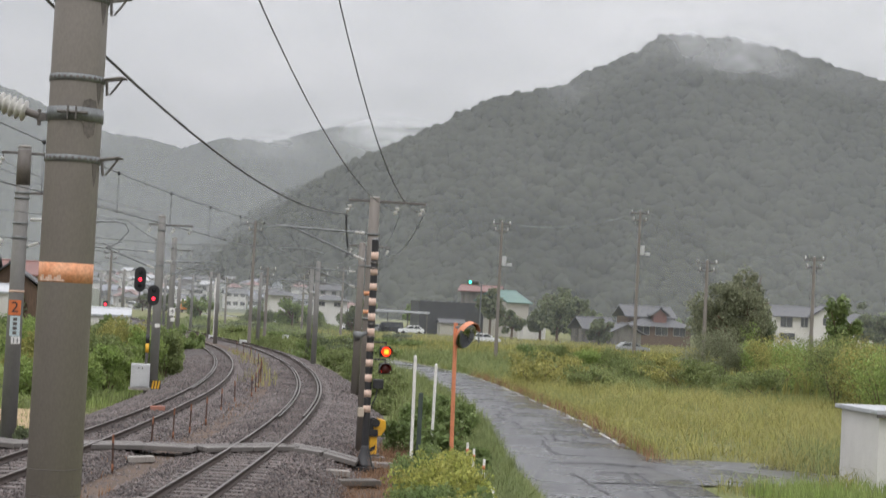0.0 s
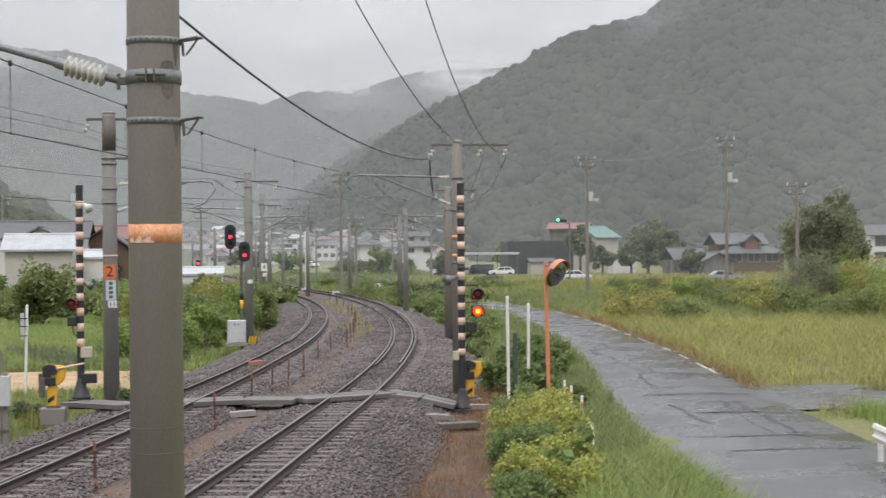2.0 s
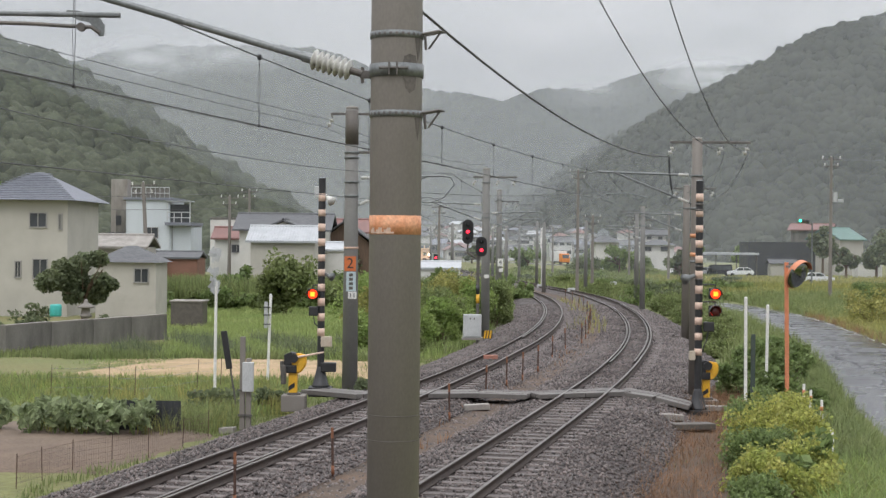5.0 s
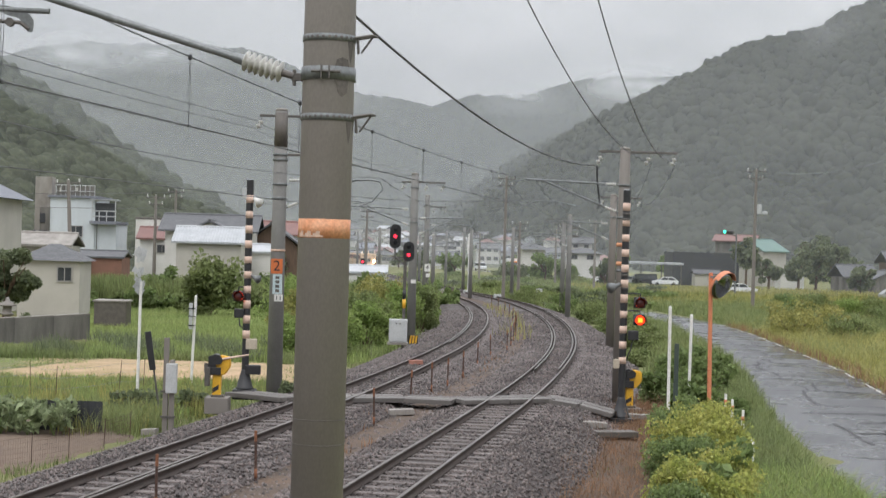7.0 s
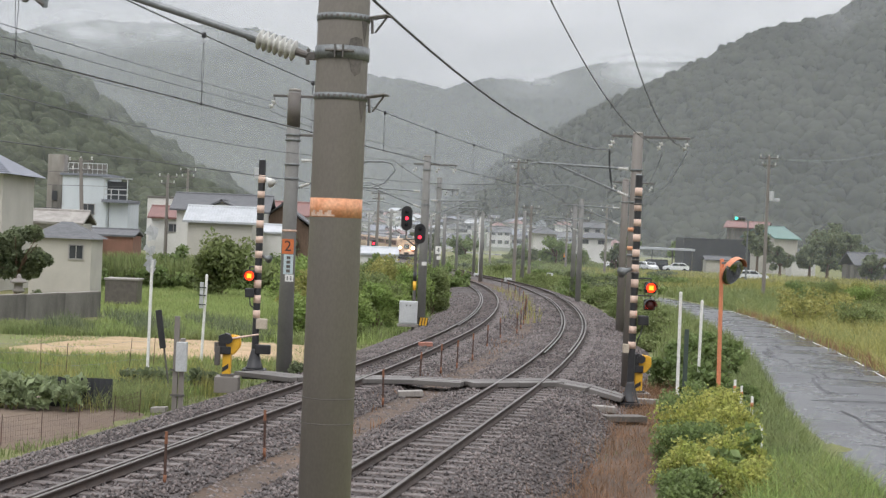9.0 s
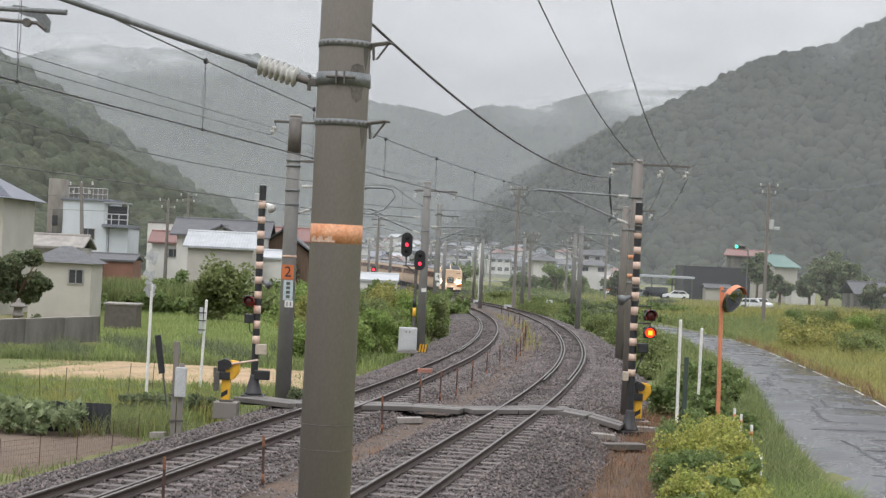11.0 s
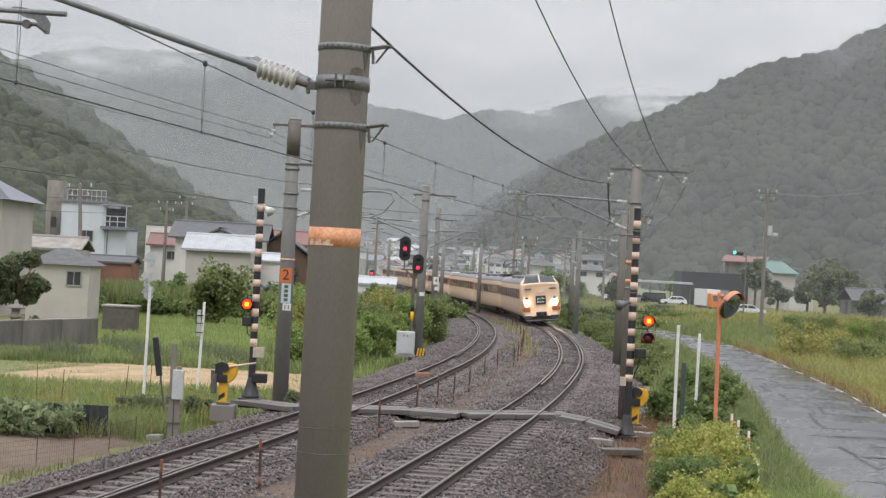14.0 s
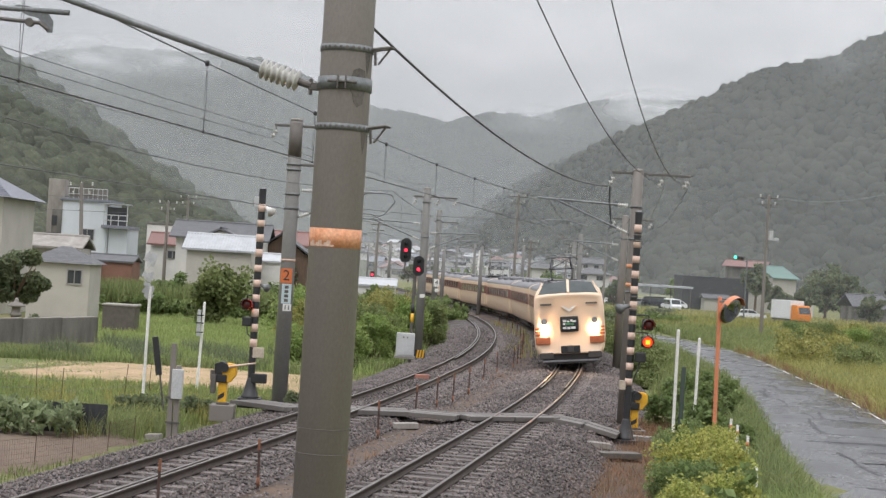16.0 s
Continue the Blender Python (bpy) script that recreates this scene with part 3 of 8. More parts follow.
def wisp(az, el, dist, w, h, density, seed):
    """A drift of low cloud caught on a hill: a soft-edged bulging sheet."""
    m = bpy.data.materials.new("low_cloud")
    m.use_nodes = True
    n, l = m.node_tree.nodes, m.node_tree.links
    n.remove(n["Principled BSDF"])
    dif, trl, clr = n.new("ShaderNodeBsdfDiffuse"), n.new("ShaderNodeBsdfTranslucent"), n.new("ShaderNodeBsdfTransparent")
    for k in (dif, trl):
        k.inputs["Color"].default_value = (0.84, 0.85, 0.87, 1)
    white, mix_ = n.new("ShaderNodeMixShader"), n.new("ShaderNodeMixShader")
    white.inputs[0].default_value = 0.5
    l.new(dif.outputs[0], white.inputs[1])
    l.new(trl.outputs[0], white.inputs[2])
    tc = n.new("ShaderNodeTexCoord")
    g = n.new("ShaderNodeTexGradient")
    g.gradient_type = "SPHERICAL"
    l.new(tc.outputs["Object"], g.inputs[0])
    no = n.new("ShaderNodeTexNoise")
    no.noise_dimensions = "4D"
    no.inputs["W"].default_value = seed
    no.inputs["Scale"].default_value, no.inputs["Detail"].default_value, no.inputs["Roughness"].default_value = 1.5, 4, 0.55
    l.new(tc.outputs["Object"], no.inputs["Vector"])
    r = n.new("ShaderNodeMapRange")
    r.inputs["From Min"].default_value, r.inputs["From Max"].default_value = 0.25, 0.8
    r.inputs["To Max"].default_value = density * 0.7
    l.new(no.outputs["Fac"], r.inputs["Value"])
    mu = n.new("ShaderNodeMath")
    mu.operation = "MULTIPLY"
    l.new(r.outputs[0], mu.inputs[0])
    l.new(g.outputs["Fac"], mu.inputs[1])
    l.new(mu.outputs[0], mix_.inputs[0])
    l.new(clr.outputs[0], mix_.inputs[1])
    l.new(white.outputs[0], mix_.inputs[2])
    l.new(mix_.outputs[0], n["Material Output"].inputs["Surface"])
    u = np.linspace(-1, 1, 17)
    A, C = np.meshgrid(u, u)
    ob = mesh_np("low_cloud", np.stack([A, 0.25 * (A * A + C * C), C], -1).reshape(-1, 3), grid_faces(17, 17), m, True)
    a = radians(az)
    ob.matrix_world = pose(dist * math.sin(a), dist * math.cos(a), dist * math.tan(radians(el)) + 4, 0, 0, -az) @ Matrix.Diagonal((dist * math.tan(radians(w)), 40, dist * math.tan(radians(h)), 1))
    tagged(ob, "drift of pale low cloud caught on a hilltop", "cloud", kind="stuff")


ground()
bed()
TRACKS = tracks()
stones()
hills()
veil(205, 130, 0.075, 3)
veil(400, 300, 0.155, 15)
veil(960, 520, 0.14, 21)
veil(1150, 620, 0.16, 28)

for k, (az, el, dist, w, h, dens) in enumerate(((18.6, 9.7, 700, 2.6, 1.3, 1.1), (21.0, 9.3, 690, 2.4, 1.7, 1.3), (20, 8.9, 680, 4.6, 1.6, 0.5), (24.5, 8.6, 690, 3.0, 1.2, 0.4), (15.0, 7.9, 680, 1.6, 1.4, 0.5),
                                           (8.2, 5.9, 1380, 2.6, 0.9, 2.3), (4.0, 5.4, 1380, 2.2, 0.7, 1.0), (-12.0, 6.5, 1700, 3.0, 1.0, 2.6), (-9.0, 6.6, 1700, 3.0, 0.8, 1.6), (-2.5, 5.2, 1700, 2.5, 0.7, 0.7))):
    wisp(az, el, dist, w, h, dens, k * 3.7)


# ---- roads ----
ROAD = smooth_path([(9.6, -30), (10.6, 10), (11.9, 30), (13.0, 40), (14.3, 50.5), (16.8, 67), (18.7, 85), (20.2, 100), (21.0, 112), (20.6, 130), (18, 150), (10, 175)], 2.5, 3)
ribbon("road", ROAD, [(-2.9, -0.08), (-2.8, 0.03), (0, 0.09), (2.0, 0.05), (2.1, -0.08)], ASPHALT, "narrow wet grey asphalt lane with cracks", "road")
ribbon("side_road", [(14.2, 45.6), (16, 45.6), (18, 45.5), (20.5, 45.0), (30, 43)], [(-3.6, 0.04), (0, 0.06), (3.6, 0.04)], ASPHALT, "short wet asphalt apron joining the lane", "road")


# cracks and sealed seams in the lane
def cracks():
    random.seed(9)
    road = bpy.data.objects["road"]
    r = np.array(ROAD)
    for k in range(64):
        y0 = 34 + 70 * random.random() ** 1.3
        i = int(np.argmin(np.abs(r[:60, 1] - y0)))
        c = Vector((*r[i], 0))
        d = Vector((*(r[i + 1] - r[i]), 0)).normalized()
        nrm = Vector((d.y, -d.x, 0))
        across = k % 3 != 0
        L = random.uniform(1.0, 3.2) if across else random.uniform(2.5, 7.0)
        o = random.uniform(-1.6, 1.4)
        pts, wob = [], 0.0
        for j in range(9):
            u = j / 8
            wob += random.uniform(-0.09, 0.09)
            q = c + (nrm * (o * 0.4 - L / 2 + L * u) + d * wob if across else d * (L * u) + nrm * (o + wob))
            lat = (q - c).dot(nrm)
            q = q - nrm * (lat - max(-1.85, min(1.85, lat)))
            pts.append(q)
        v, w = [], random.uniform(0.03, 0.11)
        for j, q in enumerate(pts):
            e = (pts[min(j + 1, 8)] - pts[max(j - 1, 0)]).normalized()
            s_ = Vector((e.y, -e.x, 0)) * w * random.uniform(0.4, 1.3)
            for p in (q - s_, q + s_):
                lat = abs((p - c).dot(nrm))
                v.append((p.x, p.y, float(ground_z(p.x, p.y)) + 0.09 - 0.02 * lat + 0.006))
        ob = mesh_np("crack", v, grid_faces(9, 2), CRACK)
        ob.parent = road
    pts = [(x - 0, y) for x, y in ROAD if 53 < y < 125]
    v = []
    for (x, y), (x2, y2) in zip(pts, pts[1:]):
        d = Vector((x2 - x, y2 - y)).normalized()
        for o in (1.74, 1.81):
            v.append((x + o * d.y, y - o * d.x, float(ground_z(x, y)) + 0.064))
    f = grid_faces(len(v) // 2, 2)
    ob = mesh_np("edge_line", v, f[np.array([(3 * k) % 7 < 4 for k in range(len(f))])], WHITE)
    ob.parent = road
    ob["label"] = "worn white edge line"


cracks()
# ---- masts of the overhead line ----
def band(bm, z, r, w=0.05, t=0.012, seg=28):
    lathe(bm, [(0, r), (0, r + t), (w, r + t), (w, r)], (0, 0, z - w / 2), (0, 0, z + w / 2), seg)


def pole_mesh(bm, z0, z1, r0, r1, seg=28):
    lathe(bm, [(0, r0), (z1 - z0 - 0.03, r1 + 0.002), (z1 - z0, r1 - 0.02)], (0, 0, z0), (0, 0, z1), seg)


def insulator(bm, a, b, n, r, core=0.4):
    a, b = Vector(a), Vector(b)
    length = (b - a).length
    prof = [(0, r * core)]
    for i in range(n):
        h = length * (i + 0.2) / n
        w = length / n
        prof += [(h, r * core), (h + 0.12 * w, r), (h + 0.28 * w, r * 0.95), (h + 0.5 * w, r * core)]
    prof.append((length, r * core))
    lathe(bm, prof, a, b, 18)


def near_mast():
    m = thing("catenary_mast", "thick grey-brown concrete mast with a worn orange paint band", "mast", pose(-0.65, 12, 0))
    bm = B()
    pole_mesh(bm, -0.45, 9.0, 0.203, 0.191, 48)
    pole = part("pole", bm, CONCRETE, m)

    def rad(z):
        return 0.203 - (z + 0.45) / 9.45 * 0.012
    bm = B()
    lathe(bm, [(0, rad(4.015) + 0.0015), (0.145, rad(4.16) + 0.0015)], (0, 0, 4.015), (0, 0, 4.16), 48)
    part("paint_band", bm, ORANGE_PAINT, m, "chipped orange paint ring")
    bm = B()
    for k in range(9):
        a = radians(-150 + 7 * k)
        h = 0.012 + 0.018 * (1 + math.sin(k * 2.1))
        box(bm, (0, 0, 0), (0.030, 0.003, h), 0, Matrix.Translation((math.cos(a) * (rad(4.03) + 0.002), math.sin(a) * (rad(4.03) + 0.002), 4.022 + h / 2)) @ Matrix.Rotation(a + math.pi / 2, 4, "Z"))
    part("flaked_patch", bm, PALE_PAINT, m, "bare patch where orange paint has flaked")
    # rings where the mast sections were cast
    for z in (2.45, 2.64):
        bm = B()
        lathe(bm, [(0, rad(z) + 0.002), (0.006, rad(z) + 0.002)], (0, 0, z), (0, 0, z + 0.006), 48)
        part("joint_line", bm, CONCRETE_DARK, m)
    # perforated steel bands with step irons
    for z in (4.33 + 0.6, 5.53, 6.13):
        bm = B()
        band(bm, z, rad(z) + 0.001, 0.05, 0.008, 48)
        b = part("step_band", bm, STEEL, m, "perforated galvanised steel band")
        for k in range(14):
            bm = B()
            a = radians(-165 + 13 * k)
            rod(bm, (math.cos(a) * (rad(z) + 0.006), math.sin(a) * (rad(z) + 0.006), z), (math.cos(a) * (rad(z) + 0.0115), math.sin(a) * (rad(z) + 0.0115), z), 0.012, None, 8)
            part("hole", bm, STEEL_DARK, b)
        bm = B()
        r = rad(z)
        tube(bm, [(r, -0.06, z + 0.01), (r + 0.13, -0.05, z + 0.035), (r + 0.165, 0.0, z + 0.03), (r + 0.13, 0.05, z + 0.035), (r, 0.06, z + 0.01)], 0.010, 6)
        tube(bm, [(r + 0.14, -0.03, z + 0.03), (r + 0.05, -0.03, z - 0.10)], 0.009, 6)
        tube(bm, [(r + 0.02, -0.05, z + 0.02), (r + 0.03, -0.05, z - 0.11)], 0.012, 6)
        part("step_iron", bm, STEEL_DARK, m, "dark steel foot step loop")
        bm = B()
        prism(bm, [(-0.035, 0.0), (0.03, 0.0), (0.02, -0.1), (0.0, -0.17), (-0.02, -0.09)], 0.002, Matrix.Rotation(radians(58), 4, "Z") @ Matrix.Translation((0, -rad(z) - 0.0025, z - 0.03)))
        part("rust_stain", bm, CONCRETE_DARK, m)
    # clamp that carries the bracket
    bm = B()
    band(bm, 5.26, rad(5.26) + 0.001, 0.10, 0.012, 48)
    clamp = part("clamp", bm, STEEL, m, "broad galvanised clamp")
    bm = B()
    for x in (-0.045, 0.015):
        box(bm, (x, -rad(5.26) - 0.03, 5.26), (0.012, 0.05, 0.10), 0.003)
    rod(bm, (-0.12, -rad(5.26) - 0.03, 5.265), (0.10, -rad(5.26) - 0.03, 5.265), 0.012, None, 8)
    part("clamp_bolt", bm, STEEL_DARK, m)
    for z0, pts in ((5.31, [(-0.06, 0.0), (-0.045, 0.05), (0, 0.068), (0.05, 0.055), (0.06, 0.0)]), (5.21, [(-0.07, 0.0), (0.06, 0.0), (0.045, -0.1), (0.0, -0.13), (-0.035, -0.09), (-0.045, -0.03)])):
        bm = B()
        prism(bm, pts, 0.002, Matrix.Rotation(radians(33), 4, "Z") @ Matrix.Translation((0, -rad(z0) - 0.0025, z0)))
        part("damp_patch", bm, CONCRETE_DARK, m)
    # bracket arm over the track
    ax = Vector((-0.98, 0.2, 0.298)).normalized()
    r0 = Vector((-0.262, 0.02, 5.243))
    bm = B()
    box(bm, r0 + Vector((0.045, 0, -0.005)), (0.13, 0.03, 0.06), 0.006)
    rod(bm, r0 + Vector((-0.0, 0, -0.07)), r0 + Vector((-0.0, 0, 0.05)), 0.014, None, 8)
    rod(bm, r0 + ax * 0.0, r0 + ax * 0.12, 0.028, 0.03, 10)
    part("hinge", bm, STEEL_DARK, m)
    bm = B()
    insulator(bm, r0 + ax * 0.10, r0 + ax * 0.43, 7, 0.082, 0.5)
    part("insulator", bm, PORCELAIN, m, "ribbed white porcelain insulator")
    bm = B()
    rod(bm, r0 + ax * 0.42, r0 + ax * 0.50, 0.042, 0.04, 14)
    rod(bm, r0 + ax * 0.49, r0 + ax * 3.3, 0.030, None, 14)
    part("bracket_tube", bm, STEEL, m, "galvanised bracket tube")
    # hanger plate, registration arm and dropper at its end
    e = Vector((-2.44, 0.45, 5.745))
    bm = B()
    rod(bm, e + Vector((-1.2, 0.05, 0.02)), e + Vector((0.21, 0, -0.005)), 0.022, None, 10)
    part("stay_tube", bm, STEEL, m)
    bm = B()
    prism(bm, [(-0.20, 0.0), (-0.1, -0.045), (-0.02, -0.06), (0.03, -0.11), (0.06, -0.17), (0.10, -0.17), (0.105, -0.08), (0.07, -0.03), (0.0, 0.0), (-0.1, 0.03), (-0.2, 0.035)], 0.02, Matrix.Translation(e + Vector((-0.02, 0, 0.0))))
    part("hanger_plate", bm, STEEL, m)
    bm = B()
    tube(bm, [e + Vector((-1.2, 0, -0.06)), e + Vector((-0.5, 0, -0.075)), e + Vector((-0.25, 0, -0.09)), e + Vector((-0.02, 0, -0.10)), e + Vector((0.05, 0, -0.15))], 0.016, 8)
    rod(bm, e + Vector((-0.1, -0.02, -0.10)), e + Vector((-0.1, 0.03, -0.10)), 0.035, None, 10)
    part("registration_arm", bm, STEEL_DARK, m)


def mast(x, y, z0, z1, r, plates=(), turn=0.0, label="grey concrete catenary mast", skin=None):
    """A plain tapered mast with cap and steel bands."""
    m = thing("catenary_mast", label, "mast", pose(x, y, 0, 0, 0, turn), "masts of the line")
    bm = B()
    pole_mesh(bm, z0, z1, r * 1.12, r * 0.88, 20)
    part("pole", bm, skin or MAST_GREY, m)
    bm = B()
    lathe(bm, [(0, r * 0.9), (0.07, r * 0.8), (0.09, 0.02)], (0, 0, z1 - 0.01), (0, 0, z1 + 0.1), 16)
    part("cap", bm, CONCRETE_PALE, m, "pale cap")
    for z in plates:
        bm = B()
        band(bm, z, r * 1.01, 0.06, 0.012, 20)
        part("band", bm, STEEL, m)
    return m


def bracket(m, z, reach, side, r, droop=0.75):
    """Hinged tube bracket with upper tube, strut, insulators and a bowed steady arm."""
    a = Vector((side * r, 0, z))
    e = Vector((side * reach, 0, z + 0.08))
    low = Vector((side * r, 0, z - droop))
    bm = B()
    insulator(bm, a + Vector((side * 0.08, 0, 0)), a + Vector((side * 0.38, 0, 0.012)), 6, 0.062, 0.5)
    part("insulator", bm, PORCELAIN, m)
    bm = B()
    rod(bm, a + Vector((side * 0.36, 0, 0.012)), e, 0.032, None, 8)
    part("top_tube", bm, STEEL, m)
    bm = B()
    d = (e * 0.82 + a * 0.18 - low)
    insulator(bm, low + d * 0.03, low + d * 0.17, 6, 0.062, 0.5)
    part("insulator", bm, PORCELAIN, m)
    bm = B()
    rod(bm, low + d * 0.16, e * 0.82 + a * 0.18, 0.03, None, 8)
    rod(bm, low, low + d * 0.04, 0.025, None, 8)
    part("strut", bm, STEEL, m)
    bm = B()
    tube(bm, [e + Vector((-side * 0.02, 0, 0)), e + Vector((side * 0.25, 0, -0.05)), e + Vector((side * 0.35, 0, -0.25)), e + Vector((side * 0.05, 0, -0.62)), e + Vector((-side * 0.35, 0, -0.78))], 0.022, 6)
    part("bent_hanger", bm, STEEL, m)
    bm = B()
    k = e + Vector((-side * 0.6, 0, -0.72))
    tube(bm, [k + Vector((-side * 0.9, 0, -0.02)), k + Vector((-side * 0.3, 0, 0.10)), k + Vector((side * 0.3, 0, 0.09)), k + Vector((side * 0.75, 0, -0.12))], 0.018, 6)
    part("steady_arm", bm, STEEL, m)


def crossarm(m, z, x0, x1, ins=()):
    bm = B()
    box(bm, ((x0 + x1) / 2, 0, z), (x1 - x0, 0.07, 0.07), 0.008)
    part("crossarm", bm, STEEL_DARK, m)
    for x, zz in ins:
        bm = B()
        a = Vector((x, 0, z - 0.04))
        insulator(bm, a + Vector((0.02, 0, -0.10)), a + Vector((-0.10, 0, -0.33)), 2, 0.085, 0.3)
        part("insulator", bm, PORCELAIN, m)
        bm = B()
        rod(bm, a, a + Vector((0.02, 0, -0.1)), 0.014, None, 6)
        part("link", bm, STEEL_DARK, m)


near_mast()
# mast beside the right-hand crossing post
M = mast(6.33, 46.0, -0.9, 6.95, 0.175, label="grey concrete catenary mast with a steel crossarm", skin=CONCRETE, plates=(5.9, 4.95, 3.4))
crossarm(M, 6.88, -0.78, 1.55, ((-0.72, 0), (0.70, 0), (1.45, 0)))
bracket(M, 5.92, 2.9, -1, 0.17, 0.82)
bm = B()
tube(bm, [(-0.82, 0, 6.45), (-0.80, 0, 6.0), (-0.74, 0, 5.55), (-0.70, 0, 5.3), (-0.8, 0, 5.2)], 0.03, 6)
part("jumper_cable", bm, BLACK, M)
for z in (4.1, 3.55):
    bm = B()
    lathe(bm, [(0, 0.184), (0.11, 0.184)], (0, 0, z), (0, 0, z + 0.11), 20)
    part("paint_band", bm, ORANGE_PAINT, M)
# mast with the numbered sign
M2 = mast(-3.68, 45.0, -0.9, 7.7, 0.205, label="grey concrete catenary mast with numbered station sign", plates=(6.45, 6.3, 5.6, 5.2))
crossarm(M2, 7.55, -0.62, 0.55, ((-0.58, 0),))
crossarm(M2, 6.45, 0.1, 0.6)
bracket(M2, 5.72, 2.6, 1, 0.18, 0.78)
# masts further along the line
M3 = mast(0.30, 72, -1.2, 7.2, 0.19, plates=(6.6, 5.0))
crossarm(M3, 6.85, -0.6, 1.4, ((-0.5, 0), (0.55, 0), (1.3, 0)))
bracket(M3, 5.6, 2.9, -1, 0.19)
bracket(M3, 5.2, 2.4, 1, 0.19)
M4 = mast(1.3, 103, -1.4, 7.2, 0.19, plates=(6.6, 5.0))
crossarm(M4, 6.5, -0.3, 1.3, ((0.5, 0), (1.2, 0)))
bracket(M4, 5.3, 2.6, 1, 0.19)
M5 = mast(9.45, 72, -1.2, 6.5, 0.17, skin=CONCRETE, plates=(5.5,))
crossarm(M5, 6.4, -0.6, 1.3, ((1.2, 0), (-0.5, 0)))
bracket(M5, 5.2, 2.7, -1, 0.17)
M6 = mast(10.8, 104, -1.4, 6.2, 0.17, plates=(5.0,))
crossarm(M6, 5.9, -1.6, 0.3)
bracket(M6, 4.9, 2.4, -1, 0.17)
for x, y, top in ((6.2, 150, 5.6), (2.6, 150, 5.2), (-3.4, 200, 6), (2.0, 230, 6), (-8, 260, 6), (12.6, 126, 6.2), (11.2, 165, 6.0), (7.0, 190, 6.2), (5.5, 215, 6.0), (-6.0, 232, 6.4)):
    k = mast(x, y, float(ground_z(x, y)), top, 0.18)
    crossarm(k, top - 0.3, -0.8, 0.8)
    for side in (-1, 1):
        bracket(k, top - 1.3, 2.6, side, 0.18)
# ---- the train ----
CREAM = mat("cream_train_paint", (0.80, 0.60, 0.43), (0.76, 0.56, 0.395), 0.6, 0.32, 0.0, grain=0.02)
MAROON = mat("maroon_train_paint", (0.22, 0.05, 0.045), (0.18, 0.042, 0.04), 0.6, 0.32, 0.0, grain=0.03)
ROOFGREY = mat("train_roof_grey", (0.22, 0.22, 0.23), (0.16, 0.16, 0.17), 1.5, 0.6, 0.1)
UNDER = mat("train_underframe", (0.045, 0.042, 0.04), (0.07, 0.06, 0.055), 2.0, 0.7, 0.2)
GLASS_DARK = mat("dark_train_glass", (0.02, 0.024, 0.028), (0.03, 0.034, 0.04), 1.0, 0.08, 0.0)
CAB_GLASS = mat("grey_cab_glass", (0.10, 0.12, 0.12), (0.15, 0.17, 0.17), 1.2, 0.07, 0.0, grain=0.05)
SIDE_GLASS = mat("train_side_glass", (0.075, 0.035, 0.035), (0.055, 0.03, 0.03), 1.2, 0.1, 0.0, grain=0.05)
CAB_ROOF = mat("brown_cab_roof", (0.16, 0.10, 0.085), (0.13, 0.085, 0.075), 1.0, 0.45, 0.0, grain=0.05)
HEADLIGHT = glow("headlight_glow", (1.0, 0.66, 0.34), 110.0)
TAIL_RED = mat("tail_lamp_red", (0.50, 0.16, 0.07), (0.42, 0.12, 0.05), 5.0, 0.3, 0.0)
CHROME = mat("chrome", (0.62, 0.62, 0.62), (0.55, 0.55, 0.55), 4.0, 0.2, 0.0, metal=1.0)
ROOF_SIGN = mat("sign_green", (0.10, 0.34, 0.14), (0.08, 0.28, 0.12), 6.0, 0.4, 0.0)
CAR_LEN = 20.8


def section(w, z0, ze, zr, n=5):
    """Half section of a car from floor to roof ridge, as (x, z): bulging side, rounded eaves."""
    pts = [(w * 0.90, z0), (w * 0.965, z0 + 0.25), (w, z0 + 0.75), (w * 0.985, ze - 0.45), (w * 0.95, ze)]
    for k in range(1, n + 1):
        a = math.pi / 2 * k / n
        pts.append((w * 0.95 * math.cos(a) ** 0.8 if k < n else 0.0, ze + (zr - ze) * math.sin(a)))
    return pts


def loft(bm, rings, close=True):
    vs = [[bm.verts.new(p) for p in r] for r in rings]
    for a, b in zip(vs, vs[1:]):
        for k in range(len(a)):
            bm.faces.new((a[k], a[(k + 1) % len(a)], b[(k + 1) % len(a)], b[k]))
    if close:
        bm.faces.new(vs[0][::-1])
        bm.faces.new(vs[-1])
    bmesh.ops.recalc_face_normals(bm, faces=bm.faces)
    for f in bm.faces:
        f.smooth = True


def ring(y, w, z0, ze, zr, lean=0.0):
    half = section(w, z0, ze, zr)
    full = half + [(-x, z) for x, z in half[-2::-1]]
    return [(x, y + lean * (z - z0), z) for x, z in full]


